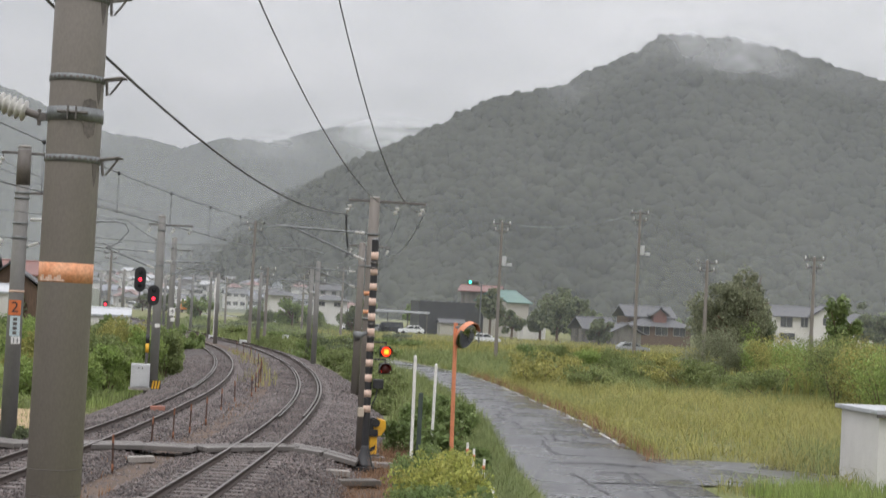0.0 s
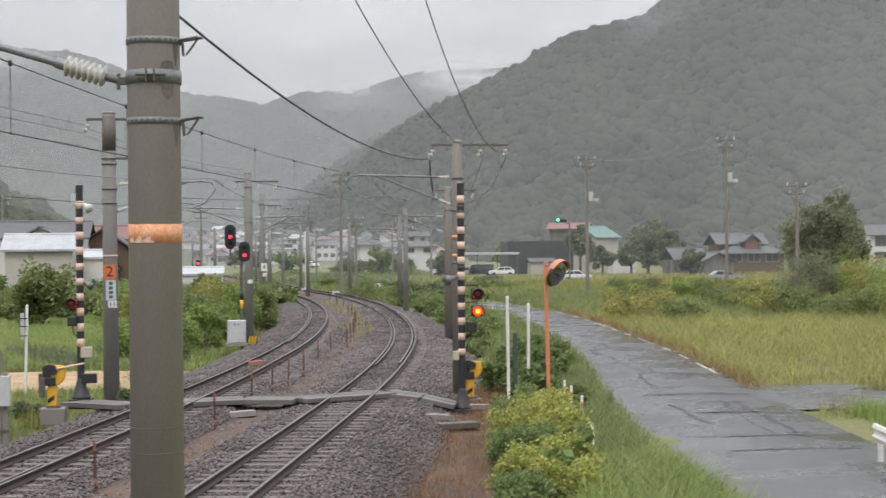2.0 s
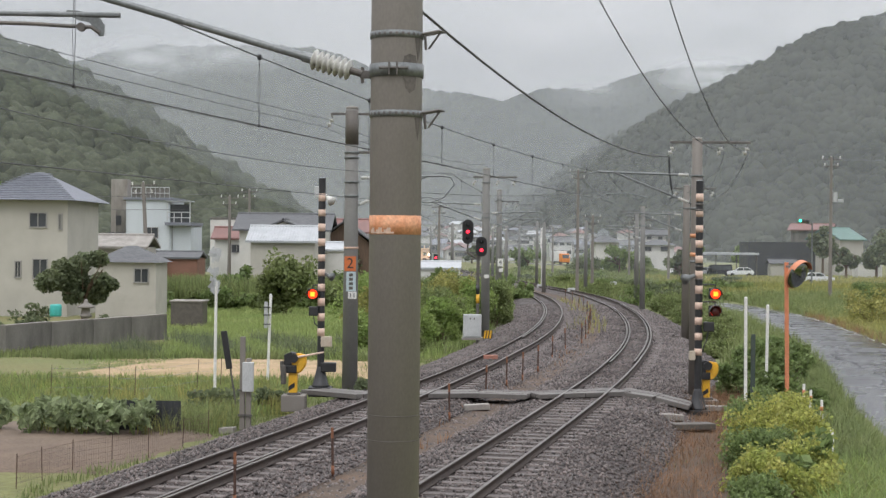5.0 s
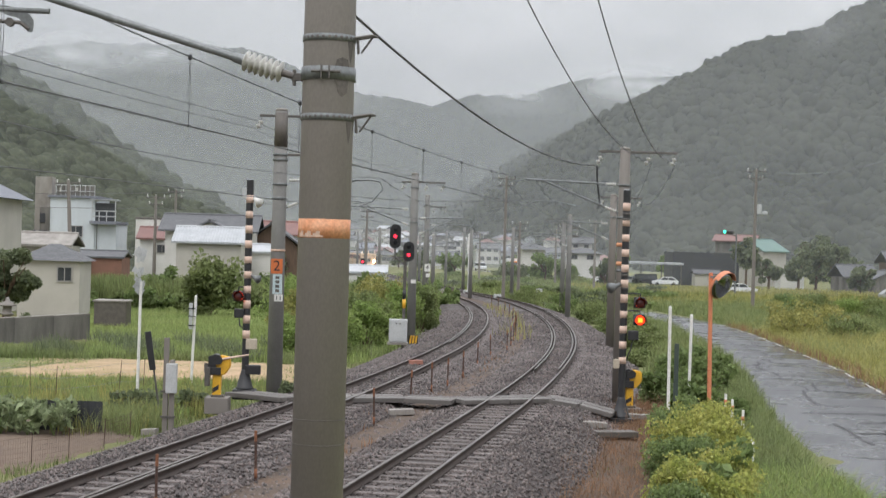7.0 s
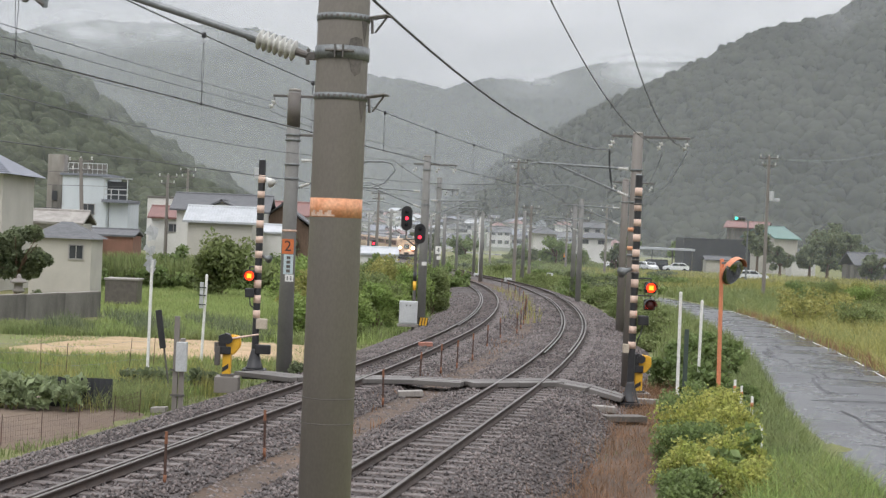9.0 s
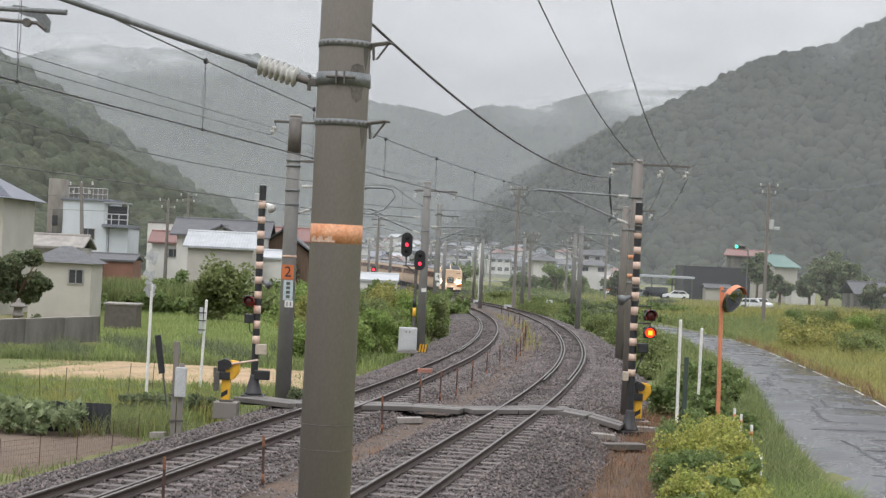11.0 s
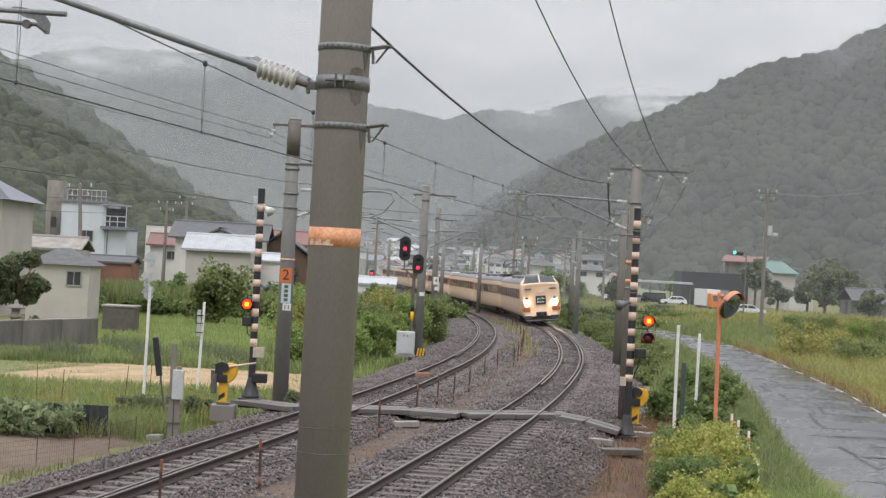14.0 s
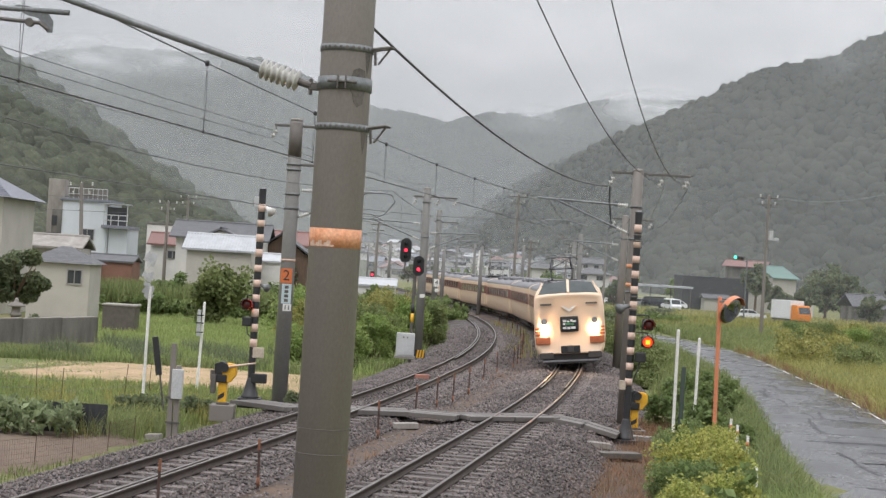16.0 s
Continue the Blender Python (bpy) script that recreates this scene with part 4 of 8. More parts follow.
def car(front):
    """One coach; local +y is the way it came from, its front end at y = 0."""
    c = thing("train_car", "cream express train car with maroon window band and lit headlights" if front else "cream express train coach with maroon window band", "train", group="cars of the train")
    y1 = CAR_LEN
    bm = B()
    if front:
        rings = [ring(0.06, 1.24, 0.66, 2.76, 2.90, 0.0), ring(0.0, 1.38, 0.60, 2.86, 2.98, 0.0), ring(0.12, 1.45, 0.58, 2.94, 3.04, 0.0),
                 ring(0.45, 1.45, 0.60, 2.96, 3.18), ring(1.05, 1.45, 0.64, 2.98, 3.52), ring(1.4, 1.45, 0.64, 2.98, 3.56)]
    else:
        rings = [ring(0.0, 1.40, 0.68, 2.92, 3.28), ring(0.06, 1.45, 0.64, 2.98, 3.36)]
    rings += [ring(2.4, 1.45, 0.64, 2.98, 3.40), ring(y1 - 0.06, 1.45, 0.64, 2.98, 3.36), ring(y1, 1.40, 0.68, 2.92, 3.28)]
    loft(bm, rings)
    body = part("body", bm, CREAM, c)
    body.data.materials.append(ROOFGREY)
    body.data.materials.append(CAB_ROOF)
    for f in body.data.polygons:
        ctr = f.center
        if ctr.z > 3.02 and ctr.y > (1.9 if front else 0.1):
            f.material_index = 1
        elif front and ctr.z > 3.28:
            f.material_index = 2
    for side in (-1, 1):
        bm = B()
        box(bm, (side * 1.452, (1.6 + y1 - 0.15) / 2 if front else y1 / 2, 2.28), (0.026, y1 - (1.75 if front else 0.3), 0.74), 0.003)
        b = part("window_band", bm, MAROON, c, "maroon painted band")
        for k in range(9):
            y = (3.6 if front else 2.2) + k * 1.95
            if y > y1 - 1.6:
                break
            bm = B()
            box(bm, (side * 1.464, y, 2.30), (0.008, 1.45, 0.56), 0.003)
            part("window", bm, SIDE_GLASS, b)
        for y in ((2.3, y1 - 1.0) if front else (1.0, y1 - 1.0)):
            bm = B()
            box(bm, (side * 1.452, y, 1.72), (0.010, 0.72, 1.86), 0.004)
            part("door", bm, CREAM, c)
    # roof: air units, ribs
    for k, y in enumerate((5.0, 10.2, 15.4)):
        bm = B()
        box(bm, (0, y, 3.44), (1.5, 2.2, 0.24), 0.05)
        part("roof_unit", bm, ROOFGREY, c)
    # bogies and underframe
    bm = B()
    box(bm, (0, y1 / 2, 0.52), (2.3, 9.0, 0.42), 0.04)
    part("equipment_box", bm, UNDER, c)
    for y in (3.4, y1 - 3.4):
        bm = B()
        for s in (-1, 1):
            box(bm, (s * 0.95, y, 0.45), (0.14, 2.9, 0.22), 0.04)
        box(bm, (0, y, 0.48), (1.8, 0.5, 0.25), 0.03)
        g = part("bogie", bm, UNDER, c)
        for d in (-1.05, 1.05):
            bm = B()
            for s in (-1, 1):
                rod(bm, (s * 0.49, y + d, 0.43), (s * 0.61, y + d, 0.43), 0.43, None, 18)
            rod(bm, (-0.6, y + d, 0.43), (0.6, y + d, 0.43), 0.08, None, 8)
            part("wheelset", bm, UNDER, g)
    if not front:
        return c
    # cab front
    for s in (-1, 1):
        bm = B()
        v = [bm.verts.new(p) for p in ((s * 0.05, 0.26, 2.93), (s * 1.22, 0.30, 2.88), (s * 0.98, 0.93, 3.33), (s * 0.05, 0.90, 3.42))]
        bm.faces.new(v if s < 0 else v[::-1])
        bmesh.ops.solidify(bm, geom=bm.faces[:], thickness=0.02)
        bmesh.ops.translate(bm, verts=bm.verts, vec=(0, -0.12, 0.14))
        part("windshield", bm, CAB_GLASS, c, "grey raked windshield")
        bm = B()
        tube(bm, [(s * 1.30, 0.14, 2.99), (s * 1.04, 0.80, 3.49)], 0.035, 6)
        part("pillar", bm, CREAM, c)
        bm = B()
        rod(bm, (s * 1.02, 0.02, 1.60), (s * 1.02, -0.05, 1.60), 0.17, 0.15, 20)
        lamp = part("headlight", bm, HEADLIGHT, c, "glowing warm headlight")
        bm = B()
        rod(bm, (s * 1.02, 0.04, 1.92), (s * 1.02, -0.03, 1.92), 0.13, 0.12, 16)
        part("lamp_housing", bm, CHROME, c)
        bm = B()
        box(bm, (s * 1.10, 0.0, 1.14), (0.60, 0.08, 0.30), 0.04)
        part("tail_lamp", bm, TAIL_RED, c, "orange-red tail lamp box")
        bm = B()
        for dz in (0.0, 0.13, 0.26):
            box(bm, (s * 1.30, 0.02, 1.38 + dz), (0.24, 0.07, 0.08), 0.015)
        part("marker_lamp", bm, TAIL_RED, c, "orange-red louvred marker lamp")
        bm = B()
        box(bm, (s * 0.92, -0.01, 2.62), (0.46, 0.03, 0.07), 0.01)
        part("vent", bm, STEEL_DARK, c)
        bm = B()
        prism(bm, [(0, 2.30), (s * 0.34, 2.54), (s * 0.16, 2.50), (0, 2.40)][::s], 0.05, Matrix.Translation((0, -0.04, 0)))
        part("emblem_wing", bm, WHITE, c, "silver V-shaped emblem")
    bm = B()
    box(bm, (0, 0.62, 3.22), (0.10, 0.9, 0.05), 0.01, Matrix.Translation((0, 0.62, 3.22)) @ Matrix.Rotation(radians(34), 4, "X") @ Matrix.Translation((0, -0.62, -3.22)))
    bmesh.ops.translate(bm, verts=bm.verts, vec=(0, -0.13, 0.12))
    part("centre_pillar", bm, CREAM, c)
    bm = B()
    box(bm, (0, -0.015, 1.79), (0.74, 0.05, 0.62), 0.07)
    part("sign_frame", bm, STEEL_DARK, c)
    bm = B()
    box(bm, (0, -0.035, 1.79), (0.66, 0.04, 0.54), 0.05)
    sign = part("destination_sign", bm, BLACK, c, "black destination sign with pale and green pictures")
    for x, z, w, h, green in ((-0.20, 1.92, 0.14, 0.10, 0), (-0.05, 1.90, 0.11, 0.07, 0), (0.08, 1.93, 0.10, 0.09, 0), (0.20, 1.90, 0.13, 0.08, 0), (-0.06, 1.80, 0.20, 0.07, 1), (0.12, 1.79, 0.13, 0.06, 1),
                              (-0.22, 1.80, 0.09, 0.08, 0), (-0.20, 1.64, 0.15, 0.09, 0), (-0.03, 1.63, 0.13, 0.10, 0), (0.15, 1.64, 0.18, 0.09, 0)):
        bm = B()
        box(bm, (x, -0.058, z), (w, 0.008, h), 0.003)
        part("sign_bar", bm, ROOF_SIGN if green else WHITE, sign)
    # skirt, coupler and steps
    bm = B()
    prism(bm, [(-1.2, 0.62), (-0.4, 0.62), (-0.36, 0.80), (0.36, 0.80), (0.4, 0.62), (1.2, 0.62), (1.12, 0.28), (0.9, 0.18), (-0.9, 0.18), (-1.12, 0.28)], 0.5, Matrix.Translation((0, 0.16, 0)))
    part("skirt", bm, UNDER, c, "dark skirt under the cab")
    bm = B()
    box(bm, (0, 0.02, 0.30), (2.3, 0.08, 0.07), 0.02)
    part("guard_bar", bm, ROOFGREY, c)
    for s in (-1, 1):
        bm = B()
        box(bm, (s * 0.98, 0.06, 0.52), (0.56, 0.12, 0.26), 0.03)
        part("step_box", bm, UNDER, c)
    # Black plate: the shade in the coupler's notch, put in as colour.
    bm = B()
    box(bm, (0, 0.0, 0.76), (0.78, 0.06, 0.30), 0.02)
    part("recess_shade_plate", bm, BLACK, c)
    bm = B()
    rod(bm, (0, 0.3, 0.78), (0, -0.22, 0.78), 0.11, 0.12, 12)
    box(bm, (0, -0.2, 0.78), (0.26, 0.22, 0.30), 0.05)
    part("coupler", bm, UNDER, c)
    return c


def pantograph(c, y):
    """Diamond-frame current collector, raised."""
    bm = B()
    for d in (-1, 1):
        for s in (-1, 1):
            tube(bm, [(s * 0.55, y + d * 0.25, 3.62), (s * 0.62, y + d * 0.95, 4.2), (s * 0.5, y + d * 0.12, 4.80)], 0.035, 6)
        rod(bm, (-0.64, y + d * 0.95, 4.2), (0.64, y + d * 0.95, 4.2), 0.035, None, 6)
        tube(bm, [(-0.62, y + d * 0.95, 4.2), (0.5, y + d * 0.12, 4.80)], 0.022, 5)
    part("frame", bm, BLACK, c, "dark diamond-shaped collector frame")
    bm = B()
    for d in (-0.15, 0.15):
        tube(bm, [(-0.95, y + d, 4.72), (-0.72, y + d, 4.84), (0.72, y + d, 4.84), (0.95, y + d, 4.72)], 0.035, 6)
    part("collector_head", bm, BLACK, c)
    bm = B()
    box(bm, (0, y, 3.55), (1.6, 1.9, 0.09), 0.01)
    part("pantograph_base", bm, UNDER, c)
    for s in (-1, 1):
        for d in (-0.7, 0.7):
            bm = B()
            rod(bm, (s * 0.6, y + d, 3.34), (s * 0.6, y + d, 3.52), 0.07, 0.05, 8)
            part("roof_insulator", bm, PORCELAIN, c)


CARS = [car(True), car(False)]
CARS += [copy_thing(CARS[1], pose(0, 0, 0)) for _ in range(5)]
pantograph(CARS[1], 3.6)
pantograph(CARS[4], 3.6)

TRAIN = [(0.0, 440.0), (6.0, 316.0), (7.0, 291.0), (8.0, 266.0), (9.0, 240.5), (12.5, 152.5), (13.0, 141.0), (13.5, 128.5), (14.0, 115.5), (14.5, 102.5), (15.0, 89.5), (15.5, 76.8), (16.0, 63.9)]


def train_rows(n):
    """Each car stands on the track by its two bogies."""
    rows = []
    for t in np.arange(0, 16.01, 0.25):
        y = float(np.interp(t, [r[0] for r in TRAIN], [r[1] for r in TRAIN]))
        s = s_at(y) + n * (CAR_LEN + 0.55)
        a, _ = track(s + 3.4)
        b, _ = track(s + CAR_LEN - 3.4)
        d = (b - a).normalized()
        o = a - d * 3.4
        lean = math.degrees(cant(o.y))
        m = pose(o.x, o.y, o.z, math.degrees(math.asin(d.z)), -lean, math.degrees(math.atan2(-d.x, d.y)))
        # the body swings further on its bogies, about a point over the floor
        rows.append((float(t), m @ pose(0, 0, 1.2) @ pose(0, 0, 0, 0, -lean * 0.4, 0) @ pose(0, 0, -1.2)))
    return rows


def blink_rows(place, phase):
    """The added drum turns half round every 0.626 s, in place of the lamp's flashing."""
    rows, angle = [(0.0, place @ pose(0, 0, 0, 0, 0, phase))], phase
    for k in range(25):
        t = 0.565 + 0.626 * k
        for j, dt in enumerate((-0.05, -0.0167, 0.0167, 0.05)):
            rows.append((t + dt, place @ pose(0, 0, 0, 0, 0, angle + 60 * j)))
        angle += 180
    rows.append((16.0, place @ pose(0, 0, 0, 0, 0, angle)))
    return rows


def motions():
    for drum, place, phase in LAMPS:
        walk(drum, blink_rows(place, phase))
    for n, c in enumerate(CARS):
        walk(c, train_rows(n))
    walk(TRUCK, road_rows([(0.0, 8.0, 400.5), (6.0, 21.6, 364.2), (7.0, 24.3, 355.4), (8.0, 27.2, 341.1), (9.0, 29.4, 325.5), (12.5, 38.6, 247.6), (13.7, 42.3, 231.3), (14.5, 44.5, 221.6), (16.0, 49.9, 206.2)]))
    walk(VAN, road_rows([(0.0, -4.0, 417), (6.0, 15.3, 384.4), (8.0, 20.6, 367.3), (10.0, 26.0, 349.8), (12.5, 31.3, 312.1), (13.5, 34.0, 289.6), (14.5, 36.3, 267.3), (16.0, 39.9, 241.9)]))
    walk(CAR2, road_rows([(0.0, 10.5, 397), (3.5, 21.7, 363.7), (6.0, 29.2, 327.0), (9.0, 37.7, 253.0), (12.5, 56.0, 192.5), (16.0, 112.0, 164.6)]))


def road_rows(stops):
    """Rows for a vehicle: (seconds, x, y), heading along its way."""
    rows = []
    ts = [s[0] for s in stops]
    for t in np.arange(0, 16.01, 0.5):
        x, y = (float(np.interp(t, ts, [s[k] for s in stops])) for k in (1, 2))
        u = min(max(t, ts[0] + 0.2), ts[-1] - 0.2)
        dx, dy = (float(np.interp(u + 0.2, ts, [s[k] for s in stops]) - np.interp(u - 0.2, ts, [s[k] for s in stops])) for k in (1, 2))
        rows.append((float(t), pose(x, y, float(ground_z(x, y)) + 0.1, 0, 0, math.degrees(math.atan2(dy, dx)))))
    return rows
# ---- level crossing ----
CREAM_BAND = mat("faded_pink_band", (0.66, 0.48, 0.39), (0.58, 0.43, 0.34), 5.0, 0.6, 0.05)
YELLOW = mat("yellow_enamel", (0.78, 0.44, 0.03), (0.66, 0.36, 0.03), 5.0, 0.45, 0.05)
LAMP_DARK = mat("dark_red_lens", (0.10, 0.018, 0.015), (0.07, 0.014, 0.012), 3.0, 0.25, 0.0)
PLANK = mat("wet_crossing_plank", (0.165, 0.152, 0.14), (0.11, 0.10, 0.092), 1.5, 0.6, 0.3, per=0.18, stretch=(0.3, 2, 2))
GREY_BOX = mat("grey_cabinet_paint", (0.50, 0.51, 0.51), (0.42, 0.43, 0.43), 2.0, 0.5, 0.05)
BEIGE = mat("beige_box_paint", (0.50, 0.43, 0.34), (0.43, 0.37, 0.29), 3.0, 0.6, 0.05)
GREEN_POST = mat("dark_green_post", (0.04, 0.06, 0.05), (0.06, 0.08, 0.07), 3.0, 0.6, 0.1)
ORANGE_POST = mat("faded_orange_post", (0.66, 0.24, 0.12), (0.55, 0.20, 0.10), 3.0, 0.5, 0.1)
# The dark reflection of unbuilt surroundings is put into the base colour.
MIRROR = mat("darkened_mirror_glass", (0.26, 0.27, 0.26), (0.22, 0.23, 0.22), 2.0, 0.06, 0.0, metal=1.0)
LAMPS = []


def flasher(post, x, z, side, y=-0.18):
    """Crossing lamp: hood, housing, and an added turning drum whose one half glows, for the flashing."""
    bm = B()
    tube(bm, [(side * 0.1, y + 0.1, z + 0.24), (x * 0.6, y + 0.06, z + 0.25), (x, y + 0.06, z + 0.24), (x, y + 0.06, z + 0.12)], 0.022, 6)
    part("lamp_arm", bm, BLACK, post)
    bm = B()
    box(bm, (x, y + 0.18, z), (0.32, 0.08, 0.30), 0.04)
    part("lamp_housing", bm, BLACK, post, "black lamp housing")
    bm = B()
    arc = [(0.165 * math.cos(radians(9 * k)), 0.155 * math.sin(radians(9 * k))) for k in range(-2, 23)] + [(0.150 * math.cos(radians(9 * k)), 0.14 * math.sin(radians(9 * k))) for k in range(22, -3, -1)]
    prism(bm, arc, 0.26, Matrix.Translation((x, y - 0.12, z)))
    return part("lamp_hood", bm, BLACK, post, "black lamp hood")


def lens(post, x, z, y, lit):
    """The turning drum, added to imitate flashing: a glowing half with its core, and an unlit half behind."""
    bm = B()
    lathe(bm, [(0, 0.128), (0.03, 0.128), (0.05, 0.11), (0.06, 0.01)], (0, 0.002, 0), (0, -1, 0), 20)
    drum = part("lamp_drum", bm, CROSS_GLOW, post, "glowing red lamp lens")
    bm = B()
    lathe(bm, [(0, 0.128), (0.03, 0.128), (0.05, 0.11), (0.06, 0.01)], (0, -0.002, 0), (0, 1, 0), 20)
    part("unlit_side", bm, LAMP_DARK, drum, "unlit red face of the added drum")
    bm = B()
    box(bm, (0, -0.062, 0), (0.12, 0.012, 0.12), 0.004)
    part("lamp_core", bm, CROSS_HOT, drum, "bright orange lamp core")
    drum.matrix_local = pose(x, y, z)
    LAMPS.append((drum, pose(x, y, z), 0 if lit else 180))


def striped_post(x, y, z0, z1, zs, label):
    p = thing("crossing_post", label, "crossing signal", pose(x, y, 0), "warning posts of the crossing")
    bm = B()
    lathe(bm, [(0, 0.24), (0.04, 0.25), (0.08, 0.22), (0.5, 0.11), (0.56, 0.10)], (0, 0, z0), (0, 0, z0 + 0.6), 10)
    box(bm, (0, 0, z0 - 0.12), (0.62, 0.62, 0.26), 0.02)
    part("base", bm, BLACK, p, "flared black foot")
    bm = B()
    rod(bm, (0, 0, z0 + 0.3), (0, 0, z1), 0.098, None, 20)
    part("pole", bm, BLACK, p)
    z = zs
    while z < z1 - 0.3:
        bm = B()
        h = 0.205 + random.uniform(-0.02, 0.02)
        lathe(bm, [(0, 0.101), (h, 0.101)], (0, 0, z), (0, 0, z + h), 20)
        part("stripe", bm, CREAM_BAND, p, "faded pale stripe")
        z += 0.41
    bm = B()
    rod(bm, (0, 0, z1), (0, 0, z1 + 0.03), 0.09, 0.06, 16)
    part("cap", bm, STEEL, p)
    return p


def crossing_right():
    p = striped_post(5.86, 42.0, -0.5, 5.6, 0.95, "black and pale striped crossing post with red lamps")
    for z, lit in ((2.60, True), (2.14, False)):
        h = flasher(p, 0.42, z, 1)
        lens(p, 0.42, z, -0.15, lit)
    bm = B()
    box(bm, (0.26, -0.05, 1.72), (0.28, 0.2, 0.26), 0.03)
    tube(bm, [(0.25, -0.08, 1.6), (0.2, -0.1, 1.35), (0.13, -0.1, 1.2), (0.11, -0.06, 1.05)], 0.018, 6)
    part("bell_box", bm, BLACK, p)
    bm = B()
    box(bm, (-0.17, -0.06, 0.95), (0.16, 0.16, 0.24), 0.02)
    part("junction_box", bm, BEIGE, p, "beige junction box")
    bm = B()
    lathe(bm, [(0, 0.05), (0.12, 0.06), (0.3, 0.13), (0.36, 0.15)], (-0.12, -0.05, 3.08), (-0.5, -0.25, 2.95), 14)
    part("horn", bm, STEEL, p, "grey horn loudspeaker")
    for z in (4.95, 4.8, 3.3, 2.95):
        bm = B()
        lathe(bm, [(0, 0.112), (0.05, 0.112)], (0, 0, z), (0, 0, z + 0.05), 14)
        part("clamp", bm, STEEL_DARK, p)


def crossing_left():
    p = striped_post(-4.32, 43.0, -0.1, 5.62, 1.3, "black and pale striped crossing post beside the field")
    h = flasher(p, -0.22, 2.45, -1)
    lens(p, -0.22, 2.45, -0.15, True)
    bm = B()
    box(bm, (-0.2, -0.05, 1.98), (0.26, 0.2, 0.25), 0.03)
    tube(bm, [(-0.2, -0.05, 1.86), (-0.17, -0.1, 1.65), (-0.08, -0.1, 1.58)], 0.018, 6)
    part("bell_box", bm, BLACK, p)
    bm = B()
    box(bm, (0.16, -0.06, 1.15), (0.30, 0.16, 0.28), 0.02)
    part("junction_box", bm, BEIGE, p, "weathered beige junction box")
    bm = B()
    box(bm, (0.22, -0.05, 0.45), (0.42, 0.2, 0.26), 0.03)
    part("relay_box", bm, BLACK, p)
    bm = B()
    lathe(bm, [(0, 0.04), (0.1, 0.05), (0.3, 0.14)], (0.1, 0, 5.15), (0.34, -0.2, 4.95), 12)
    part("horn", bm, WHITE, p, "white horn loudspeaker")
    bm = B()
    box(bm, (-0.14, 0, 5.25), (0.14, 0.1, 0.3), 0.02)
    part("box", bm, GREY_BOX, p)
    bm = B()
    lathe(bm, [(0, 0.04), (0.1, 0.05), (0.26, 0.12)], (0.1, 0, 3.0), (0.36, -0.15, 2.9), 12)
    part("horn", bm, STEEL, p)


def barrier(x, y, z0, turn, bar, flip=1):
    g = thing("barrier_machine", "yellow and black crossing barrier machine on a concrete block", "barrier machine", pose(x, y, z0, 0, 0, turn), "barrier machines")
    bm = B()
    box(bm, (0, 0, 0.2), (0.62, 0.6, 0.42), 0.02)
    part("plinth", bm, CONCRETE, g, "grey concrete block")
    bm = B()
    box(bm, (0, 0, 0.44), (0.34, 0.3, 0.06), 0.01)
    part("foot_plate", bm, STEEL_DARK, g)
    bm = B()
    box(bm, (-0.03 * flip, 0, 0.74), (0.22, 0.24, 0.56), 0.03)
    part("column", bm, YELLOW, g)
    bm = B()
    prism(bm, [(-0.24, 0.98), (-0.2, 1.42), (0.0, 1.50), (0.26, 1.46), (0.28, 1.2), (0.12, 0.98)], 0.3, Matrix.Translation((0.04 * flip, -0.15, 0)) @ Matrix.Diagonal((flip, 1, 1, 1)))
    bmesh.ops.bevel(bm, geom=bm.edges[:], offset=0.03, segments=2, affect="EDGES")
    head = part("drive_housing", bm, YELLOW, g, "yellow drive housing with black stripes")
    for k, (xx, zz, w, h) in enumerate(((-0.12, 1.10, 0.14, 0.20), (0.06, 1.36, 0.16, 0.13), (-0.1, 1.33, 0.10, 0.10))):
        bm = B()
        prism(bm, [(-w / 2, -h / 2), (w / 2 - 0.05, -h / 2), (w / 2, h / 2), (-w / 2 + 0.05, h / 2)], 0.03, Matrix.Translation((xx * flip, -0.168, zz)))
        part("black_stripe", bm, BLACK, head)
    bm = B()
    prism(bm, [(-0.27, 1.16), (-0.27, 1.46), (-0.10, 1.53), (0.02, 1.50), (-0.08, 1.30), (-0.06, 1.16)], 0.34, Matrix.Translation((0.02 * flip, -0.175, 0)) @ Matrix.Diagonal((flip, 1, 1, 1)))
    part("end_cover", bm, BLACK, g, "black end cover")
    bm = B()
    prism(bm, [(-0.10, 0.52), (0.06, 0.62), (0.06, 0.74), (-0.10, 0.64)], 0.262, Matrix.Translation((-0.03 * flip, -0.131, 0)))
    part("black_stripe", bm, BLACK, g)
    bm = B()
    box(bm, (-0.07 * flip, -0.02, 1.09), (0.30, 0.34, 0.20), 0.02)
    part("lower_cover", bm, BLACK, g, "black lower cover")
    bm = B()
    rod(bm, (0.0, -0.24, 1.38), (0, 0.0, 1.38), 0.12, None, 16)
    part("shaft", bm, BLACK, g)
    bm = B()
    rod(bm, (-0.3 * flip, -0.2, 1.05), (-0.3 * flip, -0.2, 1.3), 0.05, None, 10)
    box(bm, (-0.26 * flip, -0.16, 0.95), (0.14, 0.2, 0.5), 0.03)
    part("counterweight", bm, STEEL_DARK, g)
    if bar:
        bm = B()
        rod(bm, (0.05, -0.2, 1.40), (0.78, -0.05, 1.53), 0.03, 0.022, 10)
        part("bar_stub", bm, CREAM_BAND, g)


